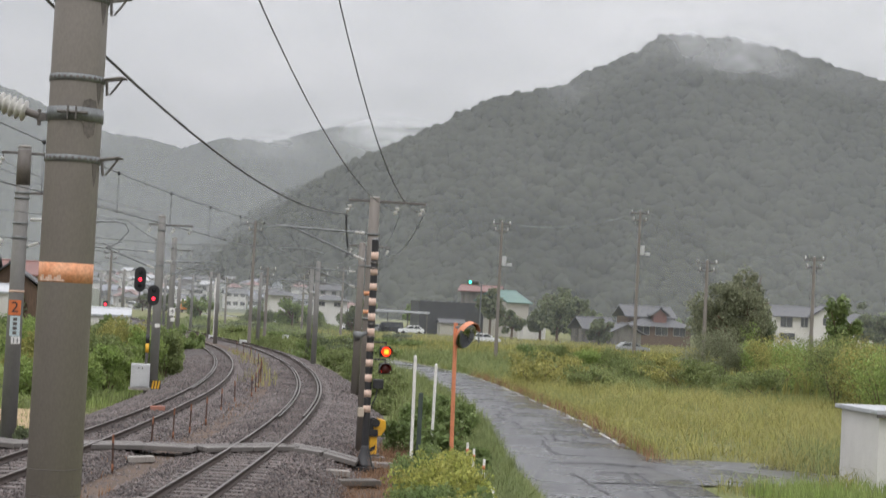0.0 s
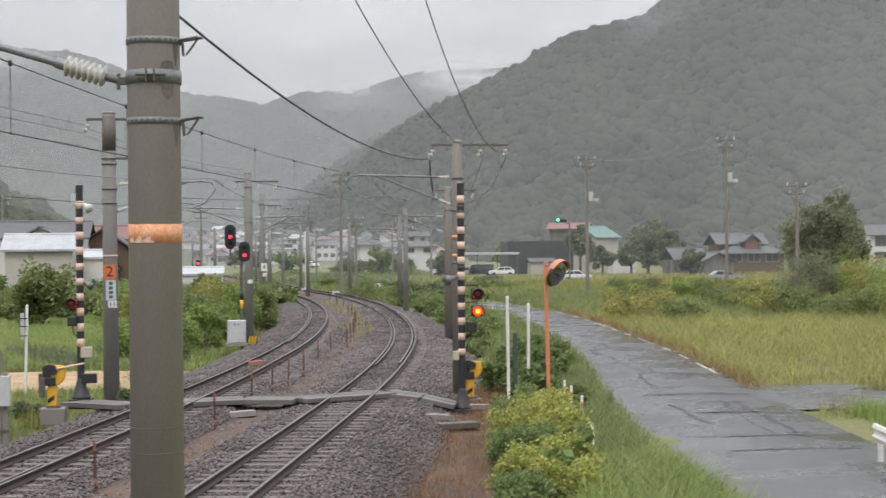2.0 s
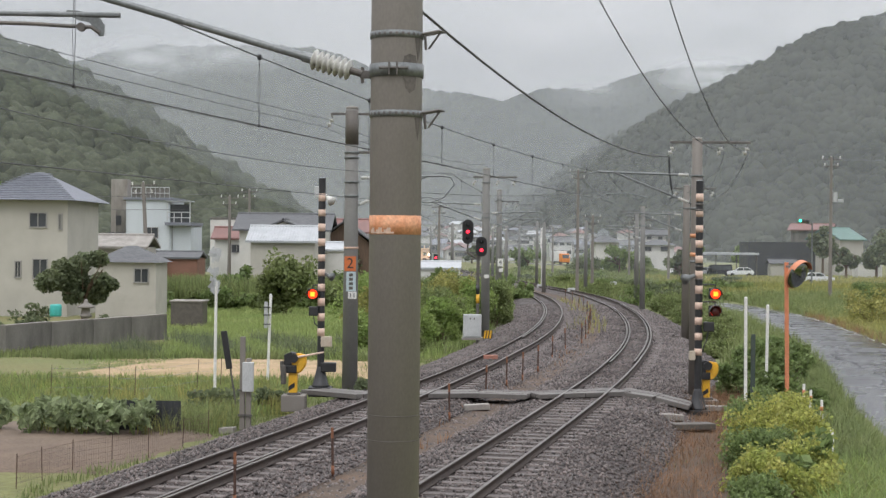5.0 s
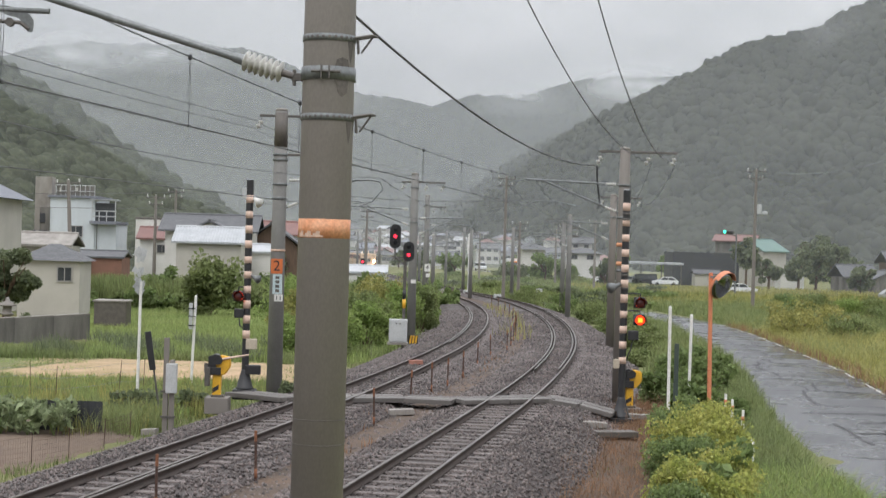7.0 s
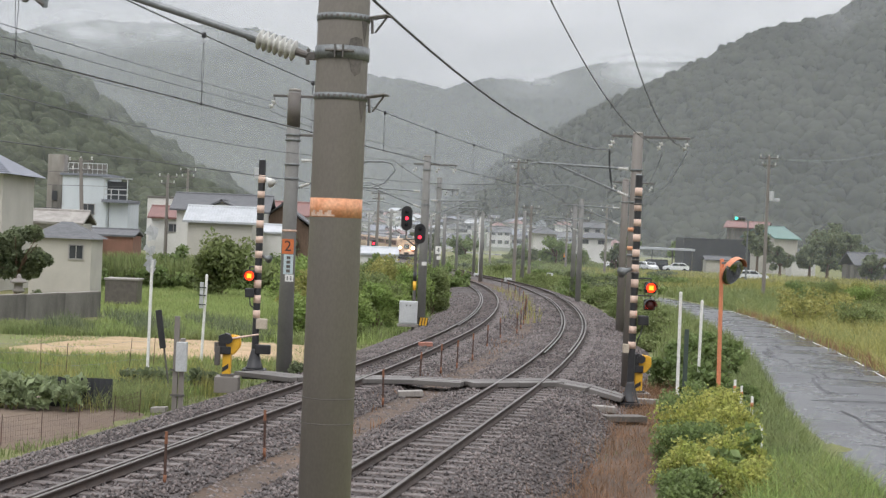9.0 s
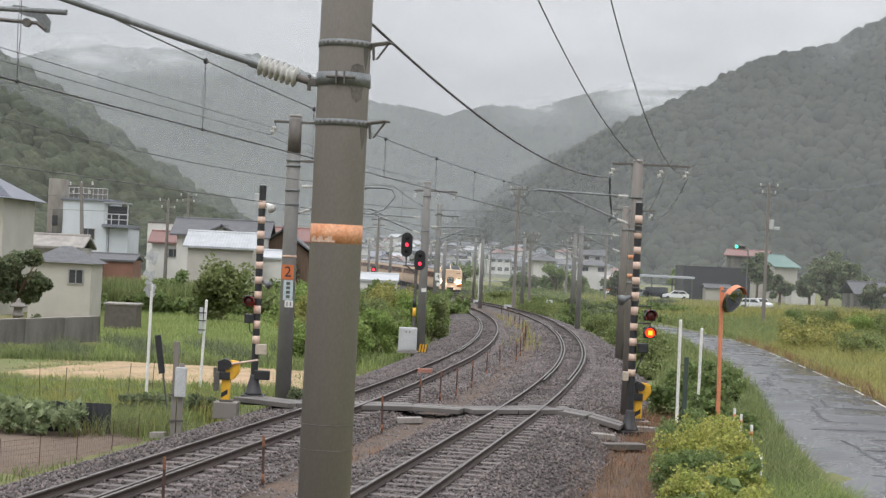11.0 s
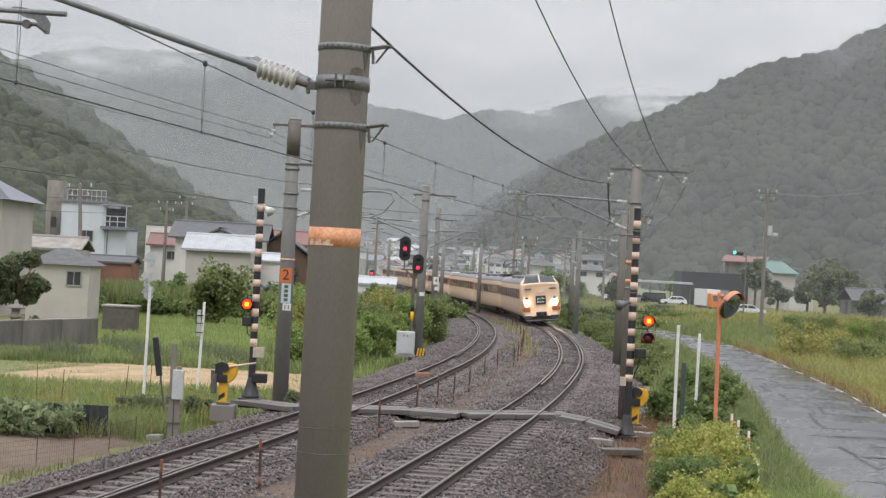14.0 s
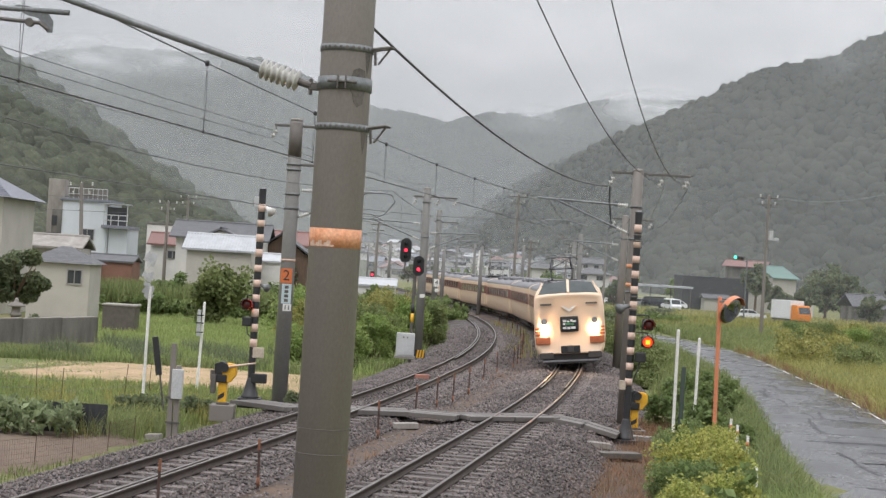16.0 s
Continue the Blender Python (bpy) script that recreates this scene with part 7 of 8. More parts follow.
fb = thing("wire_fence", "thin field fence on slender stakes", "fence")
f1 = [(-12.35, 45.13, -0.70), (-10.77, 45.70, -0.70), (-9.84, 44.82, -0.70), (-8.55, 47.53, -0.70), (-8.01, 48.68, -0.70)]
for p in f1:
    bm = B()
    rod(bm, Vector(p) + Vector((0, 0, -0.1)), Vector(p) + Vector((random.uniform(-0.08, 0.08), 0, 0.95)), 0.010, None, 6)
    part("stake", bm, STAKE, fb)
for p, q in zip(f1, f1[1:]):
    bm = B()
    for z in (0.3, 0.6, 0.85):
        tube(bm, [Vector(p) + Vector((0, 0, z)), (Vector(p) + Vector(q)) / 2 + Vector((0, 0, z - 0.04)), Vector(q) + Vector((0, 0, z))], 0.005, 3)
    part("strand", bm, STEEL, fb)


def patch(name, pts, material, label, lift=0.03):
    """A thin raised sheet of other ground, edges uneven."""
    c = sum((Vector((p[0], p[1])) for p in pts), Vector((0, 0))) / len(pts)
    ring_ = []
    for i in range(len(pts)):
        a_, b_ = Vector(pts[i][:2]), Vector(pts[(i + 1) % len(pts)][:2])
        for k in range(8):
            q = a_.lerp(b_, k / 8)
            q = c + (q - c) * (1 + 0.04 * math.sin(7 * q.x + 3 * q.y))
            ring_.append(q)
    v = [(c.x, c.y, float(ground_z(c.x, c.y)) + lift + 0.05)] + [(q.x, q.y, float(ground_z(q.x, q.y)) + lift) for q in ring_] + [(c.x + (q.x - c.x) * 1.05, c.y + (q.y - c.y) * 1.05, float(ground_z(q.x, q.y)) - 0.1) for q in ring_]
    n_ = len(ring_)
    f = [(0, 1 + k, 1 + (k + 1) % n_) for k in range(n_)]
    f += [(1 + k, 1 + n_ + k, 1 + n_ + (k + 1) % n_) for k in range(n_)] + [(1 + k, 1 + n_ + (k + 1) % n_, 1 + (k + 1) % n_) for k in range(n_)]
    ob = mesh_np(name, v, f, material)
    tagged(ob, label, "ground", kind="structure")


patch("straw_patch", [(-14.5, 51.5), (-2.9, 52.5), (-2.6, 60.5), (-11.5, 61.5)], STRAW, "pale straw litter spread on the field", 0.06)
patch("bare_soil", [(-14, 31), (-7.6, 31.2), (-6.3, 37.5), (-9, 40), (-14, 39)], BARE, "bare brown garden soil", 0.05)
patch("brown_verge", [(2.4, 22), (4.6, 24), (6.5, 36), (7.6, 46), (5.8, 46.5), (4.0, 36)], DIRT, "brown earth with dry weeds beside the ballast", 0.12)

# hut and guard rail by the lane
hut = thing("pump_hut", "small white flat-roofed hut in the grass", "hut", pose(*(21.49, 45.95, -0.80)))
hut.location = Vector((19.95, 40.6, -0.92))
bm = B()
box(bm, (1.6, 1.2, 1.2), (3.2, 2.4, 2.5), 0.02)
part("wall", bm, WALL_WHITE, hut)
bm = B()
box(bm, (1.6, 1.2, 2.50), (3.5, 2.7, 0.12), 0.02)
part("roof_slab", bm, ROOF_WHITE, hut)
bm = B()
box(bm, (1.6, -0.17, 2.40), (3.5, 0.06, 0.10), 0.01)
part("gutter", bm, STEEL_DARK, hut)
gr = thing("guard_rail", "white beam guard rail beside the lane", "guard rail")
g0, g1 = Vector((13.32, 32.00, -0.11)), Vector((12.34, 27.00, 0.02))
bm = B()
d = g1 - g0
m = Matrix.Translation(g0) @ d.to_track_quat("Y", "Z").to_matrix().to_4x4()
prism(bm, [(-0.03, -0.17), (0.03, -0.17), (0.06, -0.09), (0.0, -0.03), (0.0, 0.03), (0.06, 0.09), (0.03, 0.17), (-0.03, 0.17), (0.0, 0.09), (-0.05, 0.03), (-0.05, -0.03), (0.0, -0.09)], 14.0, m)
part("beam", bm, WHITE, gr)
for k in range(7):
    p = g0 + d.normalized() * (0.3 + 2.0 * k)
    bm = B()
    rod(bm, (p.x + 0.07, p.y, -0.9), (p.x + 0.07, p.y, p.z + 0.1), 0.06, None, 10)
    part("post", bm, WHITE, gr)

# ---- vehicles ----
TYRE = mat("tyre_rubber", (0.02, 0.02, 0.02), (0.03, 0.03, 0.03), 3.0, 0.8, 0.0)
WHITE_CAR = mat("white_car_paint", (0.74, 0.75, 0.76), (0.68, 0.69, 0.70), 0.5, 0.3, 0.0)
RED_CAR = mat("red_car_paint", (0.42, 0.05, 0.05), (0.36, 0.04, 0.04), 0.5, 0.3, 0.0)
SILVER_CAR = mat("silver_car_paint", (0.36, 0.37, 0.38), (0.31, 0.32, 0.33), 0.5, 0.3, 0.0, metal=0.5)
BLACK_CAR = mat("black_car_paint", (0.02, 0.02, 0.025), (0.03, 0.03, 0.035), 0.5, 0.25, 0.0)
TRUCK_ORANGE = mat("orange_truck_cab", (0.75, 0.24, 0.02), (0.66, 0.21, 0.02), 0.5, 0.35, 0.0)


def car_shape(m, paint, label, shape="car", name="car"):
    """A car or van; its length runs along local x, front to +x."""
    t = thing(name, label, "car", m)
    if shape == "van":
        poly = [(-2.1, 0.35), (2.05, 0.35), (2.1, 0.85), (1.85, 1.05), (1.35, 1.85), (-2.0, 1.9), (-2.1, 1.0)]
        glass = [(0.95, 1.05), (1.65, 1.05), (1.25, 1.72), (0.95, 1.72)], [(-0.35, 1.05), (0.85, 1.05), (0.85, 1.72), (-0.35, 1.72)], [(-1.9, 1.05), (-0.45, 1.05), (-0.45, 1.72), (-1.85, 1.72)]
    else:
        poly = [(-2.1, 0.35), (2.1, 0.35), (2.15, 0.7), (1.9, 0.88), (1.0, 0.98), (0.35, 1.45), (-1.3, 1.47), (-1.95, 1.0), (-2.15, 0.9)]
        glass = [(-0.4, 0.98), (0.8, 0.98), (0.3, 1.38), (-0.4, 1.38)], [(-1.7, 1.0), (-0.5, 0.98), (-0.5, 1.38), (-1.25, 1.38)]
    bm = B()
    prism(bm, poly, 1.66, Matrix.Translation((0, -0.83, 0)))
    bmesh.ops.bevel(bm, geom=bm.edges[:], offset=0.06, segments=2, affect="EDGES")
    part("body", bm, paint, t)
    for g in glass:
        for y in (-0.845, 0.825):
            bm = B()
            prism(bm, g, 0.02, Matrix.Translation((0, y, 0)))
            part("window", bm, PANE, t)
    bm = B()
    x0, z0, x1, z1 = (1.82, 1.1, 1.42, 1.78) if shape == "van" else (1.0, 1.0, 0.42, 1.42)
    v = [bm.verts.new(p) for p in ((x0 + 0.02, -0.72, z0), (x0 + 0.02, 0.72, z0), (x1 + 0.03, 0.66, z1), (x1 + 0.03, -0.66, z1))]
    bm.faces.new(v)
    bmesh.ops.solidify(bm, geom=bm.faces[:], thickness=0.03)
    part("windshield", bm, PANE, t)
    for x in (-1.35, 1.3):
        for y in (-0.75, 0.75):
            bm = B()
            rod(bm, (x, y - 0.1, 0.3), (x, y + 0.1, 0.3), 0.3, None, 14)
            part("wheel", bm, TYRE, t)
    for y in (-0.6, 0.6):
        bm = B()
        box(bm, (2.12, y, 0.72), (0.06, 0.3, 0.14), 0.02)
        part("headlight", bm, WHITE, t)
    return t


def truck():
    t = thing("delivery_truck", "box truck with orange cab and pale cargo box", "truck")
    bm = B()
    box(bm, (-1.3, 0, 1.95), (4.6, 2.1, 2.4), 0.04)
    part("cargo_box", bm, WHITE_CAR, t, "pale cargo box")
    bm = B()
    prism(bm, [(1.1, 0.6), (2.85, 0.6), (2.9, 1.4), (2.55, 2.5), (2.3, 2.6), (1.1, 2.6)], 2.0, Matrix.Translation((0, -1.0, 0)))
    bmesh.ops.bevel(bm, geom=bm.edges[:], offset=0.07, segments=2, affect="EDGES")
    part("cab", bm, TRUCK_ORANGE, t, "orange cab")
    bm = B()
    prism(bm, [(0, 0), (0.02, 0.0), (-0.28, 0.85), (-0.3, 0.85)], 1.7, Matrix.Translation((2.9, -0.85, 1.5)))
    part("windshield", bm, PANE, t)
    bm = B()
    box(bm, (-0.4, 0, 0.6), (6.2, 1.7, 0.25), 0.02)
    part("chassis", bm, UNDER, t)
    for x in (-2.4, 1.9):
        for y in (-0.85, 0.85):
            bm = B()
            rod(bm, (x, y - 0.14, 0.42), (x, y + 0.14, 0.42), 0.42, None, 14)
            part("wheel", bm, TYRE, t)
    return t


for p, mt, shp, lab, turn in (((42.28, 255.00, -0.73), WHITE_CAR, "car", "long white car parked by the carport", 175), ((38.96, 256.00, -0.82), BLACK_CAR, "van", "black van parked under the carport", 180),
                  ((36.52, 256.00, -0.93), SILVER_CAR, "car", "silver car parked under a carport", 180), ((34.6, 262.00, -1.11), RED_CAR, "car", "red car parked on the lot", 20), ((33.13, 258.00, -0.95), WHITE_CAR, "car", "white car parked on the lot", 160),
                  ((46.16, 215.00, -0.44), WHITE_CAR, "car", "white car behind the meadow grass", 0), ((62.98, 200.00, 0.04), SILVER_CAR, "car", "silver car by the farmhouse", 0)):
    car_shape(pose(p[0], p[1], float(ground_z(p[0], p[1])) + 0.1, 0, 0, turn), mt, lab, shp)
TRUCK = truck()
VAN = car_shape(pose(0, 0, 0), WHITE_CAR, "white van driving along the far road", "van", "van")
CAR2 = car_shape(pose(0, 0, 0), WHITE_CAR, "white car driving along the far road", "car")
# the far road on which they drive
FAR_ROAD = [(-6, 420), (12, 395), (26, 350), (33, 300), (38, 250), (46, 215), (58, 188), (80, 170), (140, 160)]
ribbon("far_road", smooth_path(FAR_ROAD, 8, 2), [(-3.4, 0.02), (0, 0.1), (3.4, 0.02)], ASPHALT, "wet grey two-lane road across the valley", "road")
SEM = thing("traffic_light", "horizontal traffic light on a grey pole, green lit", "traffic light", pose(*(42.16, 200.00, -0.08)[:2], -2.0))
bm = B()
rod(bm, (0, 0, 0), (0, 0, 8.6), 0.12, 0.09, 10)
rod(bm, (0, 0, 8.3), (-1.6, 0, 8.6), 0.06, None, 8)
part("pole", bm, STEEL, SEM)
bm = B()
box(bm, (-1.1, -0.1, 8.75), (1.5, 0.25, 0.5), 0.12)
hd = part("signal_head", bm, STEEL_DARK, SEM)
for k in range(3):
    bm = B()
    lathe(bm, [(0, 0.19), (0.03, 0.12), (0.04, 0.01)], (-1.55 + 0.45 * k, -0.22, 8.75), (-1.55 + 0.45 * k, -1, 8.75), 14)
    part("lens", bm, glow("green_signal_glow", (0.05, 1.0, 0.6), 2.5) if k == 0 else PANE, hd, "green lit lens" if k == 0 else "")
# ---- plants ----
STRAW_BLADE = leafy("dry_straw", (0.46, 0.36, 0.22), (0.56, 0.45, 0.29))
GREY_LEAF = leafy("grey_olive_leaves", (0.20, 0.22, 0.135), (0.255, 0.265, 0.17))
DEAD_STALK = leafy("dead_stalks", (0.17, 0.10, 0.065), (0.25, 0.16, 0.10))
RNG = np.random.default_rng(21)


def leaf_mesh(name, c, size, material, parent=None, label="", up=0.7, long=1.6):
    """Folded diamond leaves at the points c."""
    n = len(c)
    a = RNG.normal(size=(n, 3))
    a[:, 2] = a[:, 2] * 0.6 + up
    a /= np.linalg.norm(a, axis=1)[:, None]
    b = np.cross(a, RNG.normal(size=(n, 3)))
    b /= np.linalg.norm(b, axis=1)[:, None] + 1e-9
    k = np.cross(a, b)
    s = size * RNG.uniform(0.6, 1.4, n)[:, None]
    v = np.stack([c - b * s * 0.5 * long, c + k * s * 0.5 + a * s * 0.12, c + b * s * 0.5 * long - a * s * 0.2, c - k * s * 0.5 + a * s * 0.12], 1)
    ob = mesh_np(name, v.reshape(-1, 3), np.arange(4 * n).reshape(n, 4), material)
    if parent:
        ob.parent = parent
    if label:
        ob["label"] = label
    return ob


def cloud(c, r, n, clumps=14, fill=0.45, tight=1.0):
    """Points of a crown: uneven clumps inside an ellipsoid, with gaps between."""
    d = RNG.normal(size=(clumps, 3))
    d /= np.linalg.norm(d, axis=1)[:, None]
    cc = d * (RNG.uniform(fill, 0.85, (clumps, 1)))
    cr = RNG.uniform(0.22, 0.42, clumps) * tight
    w = RNG.integers(0, clumps, n)
    q = RNG.normal(size=(n, 3))
    q /= np.linalg.norm(q, axis=1)[:, None]
    q *= (RNG.random((n, 1)) ** 0.45) * cr[w][:, None]
    return np.asarray(c) + (cc[w] + q) * np.asarray(r)


def stems(parent, base, c, r, n, thick, name="branch", material=None):
    bm = B()
    for k in range(n):
        a = random.uniform(0, 6.28)
        e = Vector(c) + Vector((math.cos(a) * r[0] * 0.6, math.sin(a) * r[1] * 0.6, random.uniform(-0.3, 0.6) * r[2]))
        b = Vector(base)
        mid = b.lerp(e, 0.5) + Vector((0, 0, 0.12 * r[2]))
        tube(bm, [b, mid], thick, 5)
        tube(bm, [mid, e], thick * 0.55, 5)
    return part(name, bm, material or WOOD_DARK, parent)


def tree(x, y, top, rx, rz, n, size, material, label, trunk=0.2, clumps=22, z=None, tight=0.85):
    z = float(ground_z(x, y)) if z is None else z
    t = thing("tree", label, "tree", pose(x, y, z))
    h = top - z
    cz = h - rz
    bm = B()
    rod(bm, (0, 0, -0.2), (0.1, 0, cz), trunk, trunk * 0.5, 9)
    part("trunk", bm, WOOD_DARK, t)
    stems(t, (0.05, 0, cz * 0.55), (0, 0, cz), (rx, rx, rz), 9, trunk * 0.4)
    leaf_mesh("crown", cloud((0, 0, cz), (rx, rx, rz), n, clumps, 0.3, tight), size, material, t)
    return t


def shrub(x, y, rx, ry, h, n, size, material, label, z=None, clumps=14, group="", name="shrub"):
    z = float(ground_z(x, y)) if z is None else z
    t = thing(name, label, "shrub", pose(x, y, z), group)
    stems(t, (0, 0, -0.05), (0, 0, h * 0.5), (rx, ry, h * 0.5), 6, 0.025)
    pts = cloud((0, 0, h * 0.5), (rx, ry, h * 0.62), n, clumps, 0.3)
    pts[:, 2] = np.abs(pts[:, 2])
    leaf_mesh("foliage", pts, size, material, t)
    return t


def blades(name, x, y, h, w, material, label, lean=0.35, zf=None, per=6, spread=0.12, category="grass"):
    """Tufts of bent grass blades, two faces a blade."""
    n = len(x)
    z = ground_z(x, y) if zf is None else zf
    X, Y, Zb = (np.repeat(v, per) for v in (x, y, np.broadcast_to(z, n)))
    m = n * per
    X = X + RNG.normal(0, spread, m)
    Y = Y + RNG.normal(0, spread, m)
    H = np.repeat(np.broadcast_to(h, n), per) * RNG.uniform(0.55, 1.2, m)
    a = RNG.uniform(0, 6.28, m)
    d = np.stack([np.cos(a), np.sin(a), np.zeros(m)], 1)
    s = np.stack([-np.sin(a), np.cos(a), np.zeros(m)], 1) * (w * RNG.uniform(0.7, 1.3, m))[:, None]
    base = np.stack([X, Y, Zb - 0.04], 1)
    l = (lean * RNG.uniform(0.2, 1.3, m) * H)[:, None]
    mid = base + d * l * 0.3 + np.stack([0 * H, 0 * H, 0.6 * H], 1)
    tip = base + d * l + np.stack([0 * H, 0 * H, H], 1)
    v = np.stack([base - s, base + s, mid + s * 0.75, mid - s * 0.75, tip + s * 0.08, tip - s * 0.08], 1)
    i = np.arange(m)[:, None] * 6
    f = np.concatenate([i + np.array([[0, 1, 2, 3]]), i + np.array([[3, 2, 4, 5]])], 1).reshape(-1, 4)
    ob = mesh_np(name, v.reshape(-1, 3), f, material)
    return tagged(ob, label, category, kind="stuff")


def scatter(n, x0, x1, y0, y1, keep=None):
    x, y = RNG.uniform(x0, x1, n), RNG.uniform(y0, y1, n)
    if keep is not None:
        k = keep(x, y)
        x, y = x[k], y[k]
    return x, y


def tx(y, off=0.0):
    return np.interp(y, TY, TX) + off


def lane_edge(y):
    """Where the grass meets the lane on the side of the line."""
    return np.interp(y, [20, 28, 34.8, 39, 48, 62, 79, 107], [8.0, 8.7, 9.2, 9.75, 11.2, 13.6, 15.9, 18.2])


def rx_(y, off=0.0):
    r = np.array(ROAD)
    return np.interp(y, r[:, 1][:len(r) - 22], r[:, 0][:len(r) - 22]) + off


# left: rice field, reeds, verge
x, y = scatter(15000, -30, 3, 60, 118, lambda x, y: (x < tx(y, LEFT_OFF - 3.4)) & ~((y < 62) & (x > -12)) & (x > -0.2 * y + 0.0) & ~((y < 76) & (x < -14 + (y - 64) * 0.1)))
blades("rice_field", x, y, 0.42, 0.022, RICE, "bright green young rice field", 0.6, per=8, spread=0.18)
x, y = scatter(5200, -42, 3, 112, 128, lambda x, y: x < tx(y, LEFT_OFF - 3))
blades("reed_bed", x, y, 2.1, 0.05, GRASS_DEEP, "tall dense green reed bed behind the rice", 0.3, per=7, spread=0.2)
x, y = scatter(9000, -16, 0, 24, 62, lambda x, y: (x < tx(y, LEFT_OFF - 2.9)) & (x > tx(y, LEFT_OFF - 5.4) - RNG.random(len(x)) * 1.5) & ~((y > 52.5) & (y < 60) & (RNG.random(len(x)) < 0.75)))
k = ~((y < 38.2) & (x < np.interp(y, [29.2, 31.3, 33.4, 35.4, 36.9], [-8.6, -8.1, -7.0, -6.7, -6.3]) + 0.25))
x, y = x[k], y[k]
blades("verge_grass", x, y, 0.26, 0.010, GRASS_DEEP, "short green grass beside the ballast", 0.5, per=6, spread=0.08)
x, y = scatter(5000, -16, -4, 39, 52, lambda x, y: (x < tx(y, LEFT_OFF - 4.0)) & ~((x < -6) & (y < 40.5)))
blades("meadow_grass", x[::3], y[::3], 0.30, 0.012, GRASS_GREEN, "light green meadow grass in front of the straw", 0.6, per=6, spread=0.12)
blades("meadow_grass", x[1::3], y[1::3], 0.34, 0.012, GRASS_DEEP, "mixed green meadow grass in front of the straw", 0.6, per=6, spread=0.12)
blades("meadow_grass", x[2::3], y[2::3], 0.26, 0.010, GRASS_GOLD, "yellowing low grass in front of the straw", 0.8, per=6, spread=0.12)
x, y = scatter(700, -10.5, -5.0, 37, 46, lambda x, y: (x < tx(y, LEFT_OFF - 3.6)) & (np.sin(x * 3 + y) > 0.1))
blades("tall_weeds", x, y, 0.55, 0.010, GRASS_GOLD, "tall seeding weeds by the post", 0.4, per=6, spread=0.12)
x, y = scatter(4500, -22, -7, 61, 76, lambda x, y: (y - 61 < (x + 22) * 1.1) & (x < tx(y, LEFT_OFF - 3.5)))
blades("wild_grass", x, y, 0.32, 0.016, GRASS_DEEP, "uneven wild grass below the yard wall", 0.5, per=6, spread=0.2)
x, y = scatter(2600, -24, 1, 64, 110, lambda x, y: (x < tx(y, LEFT_OFF - 2.8)) & (x > tx(y, LEFT_OFF - 5.5)))
blades("line_side_grass", x, y, 0.55, 0.02, GRASS_DEEP, "green grass along the curve", 0.5, per=6, spread=0.2)
x, y = scatter(700, -5, 5, 30, 130, lambda x, y: (np.abs(x - tx(y, -2.4)) < 0.7))
blades("track_weeds", x, y, 0.25, 0.010, GRASS_DRY, "rusty weeds between the tracks", 0.5, zf=ground_z(x, y) + 0.46, per=6, spread=0.1)
x, y = scatter(420, 0, 12, 75, 125, lambda x, y: (np.abs(x - tx(y, -2.5)) < 0.8))
blades("track_weeds", x, y, 0.6, 0.014, GRASS_GOLD, "yellowish weeds between the tracks at the bend", 0.5, zf=ground_z(x, y) + 0.46, per=6, spread=0.15)
# vegetables: large drooping leaves
for k, (px_, py_) in enumerate([(-10.6 + 0.62 * i + 0.1 * (j % 2), 36.9 + 0.55 * j) for j in range(3) for i in range(5)] + [(-12.3, 37.2), (-11.6, 37.8), (-13, 37.5)]):
    t = thing("vegetable_plant", "leafy green vegetable plant in the garden row", "plant", pose(px_, py_, float(ground_z(px_, py_)) + 0.05), "garden vegetables")
    stems(t, (0, 0, 0), (0, 0, 0.4), (0.3, 0.3, 0.3), 5, 0.015, "stem", LEAF_MID)
    leaf_mesh("leaves", cloud((0, 0, 0.45), (0.42, 0.36, 0.45), 130, 11, 0.3), 0.12, GARDEN_LEAF, t, "", 0.5, 1.9)

x, y = scatter(4200, -14, -3, 51.5, 61, lambda x, y: (x < tx(y, LEFT_OFF - 2.9)) & (np.sin(x * 1.3 + y * 0.7) * np.sin(y * 1.9 - x * 0.5) > -0.25))
blades("straw", x, y, 0.10, 0.010, STRAW_BLADE, "loose dry straw lying over the plot", 4.0, per=6, spread=0.15)
x, y = scatter(900, -17, -4, 61, 64.5, lambda x, y: (x < tx(y, LEFT_OFF - 3.5)) & (np.sin(x * 1.1 + y) > -0.3))
blades("tall_weeds", x, y, 0.42, 0.016, GRASS_DEEP, "wild weeds at the field edge", 0.8, per=7, spread=0.25)
x, y = scatter(150, -7.7, -5.7, 37.4, 40.5)
blades("tall_weeds", x, y, 0.7, 0.009, GRASS_DEEP, "tall arching seed grass beside the cable post", 0.8, per=7, spread=0.1)
x, y = scatter(1500, -15, -3.5, 62, 72, lambda x, y: (x < tx(y, LEFT_OFF - 3.5)) & (np.sin(x * 1.7 + y * 0.6) > 0.0))
blades("tall_weeds", x, y, 0.7, 0.018, LEAF_DARK, "dark seeding weeds along the edge of the rice", 0.7, per=4, spread=0.15)
x, y = scatter(900, -15, -3.5, 50.5, 62, lambda x, y: (x < tx(y, LEFT_OFF - 3.0)) & (np.sin(x * 0.9 + 1.3 * y) * np.sin(0.6 * x - y * 0.8) > 0.12 + 0.04 * (x + 11)))
blades("plot_weeds", x, y, 0.2, 0.012, GRASS_GREEN, "low green weeds growing through the straw", 0.9, per=6, spread=0.2)
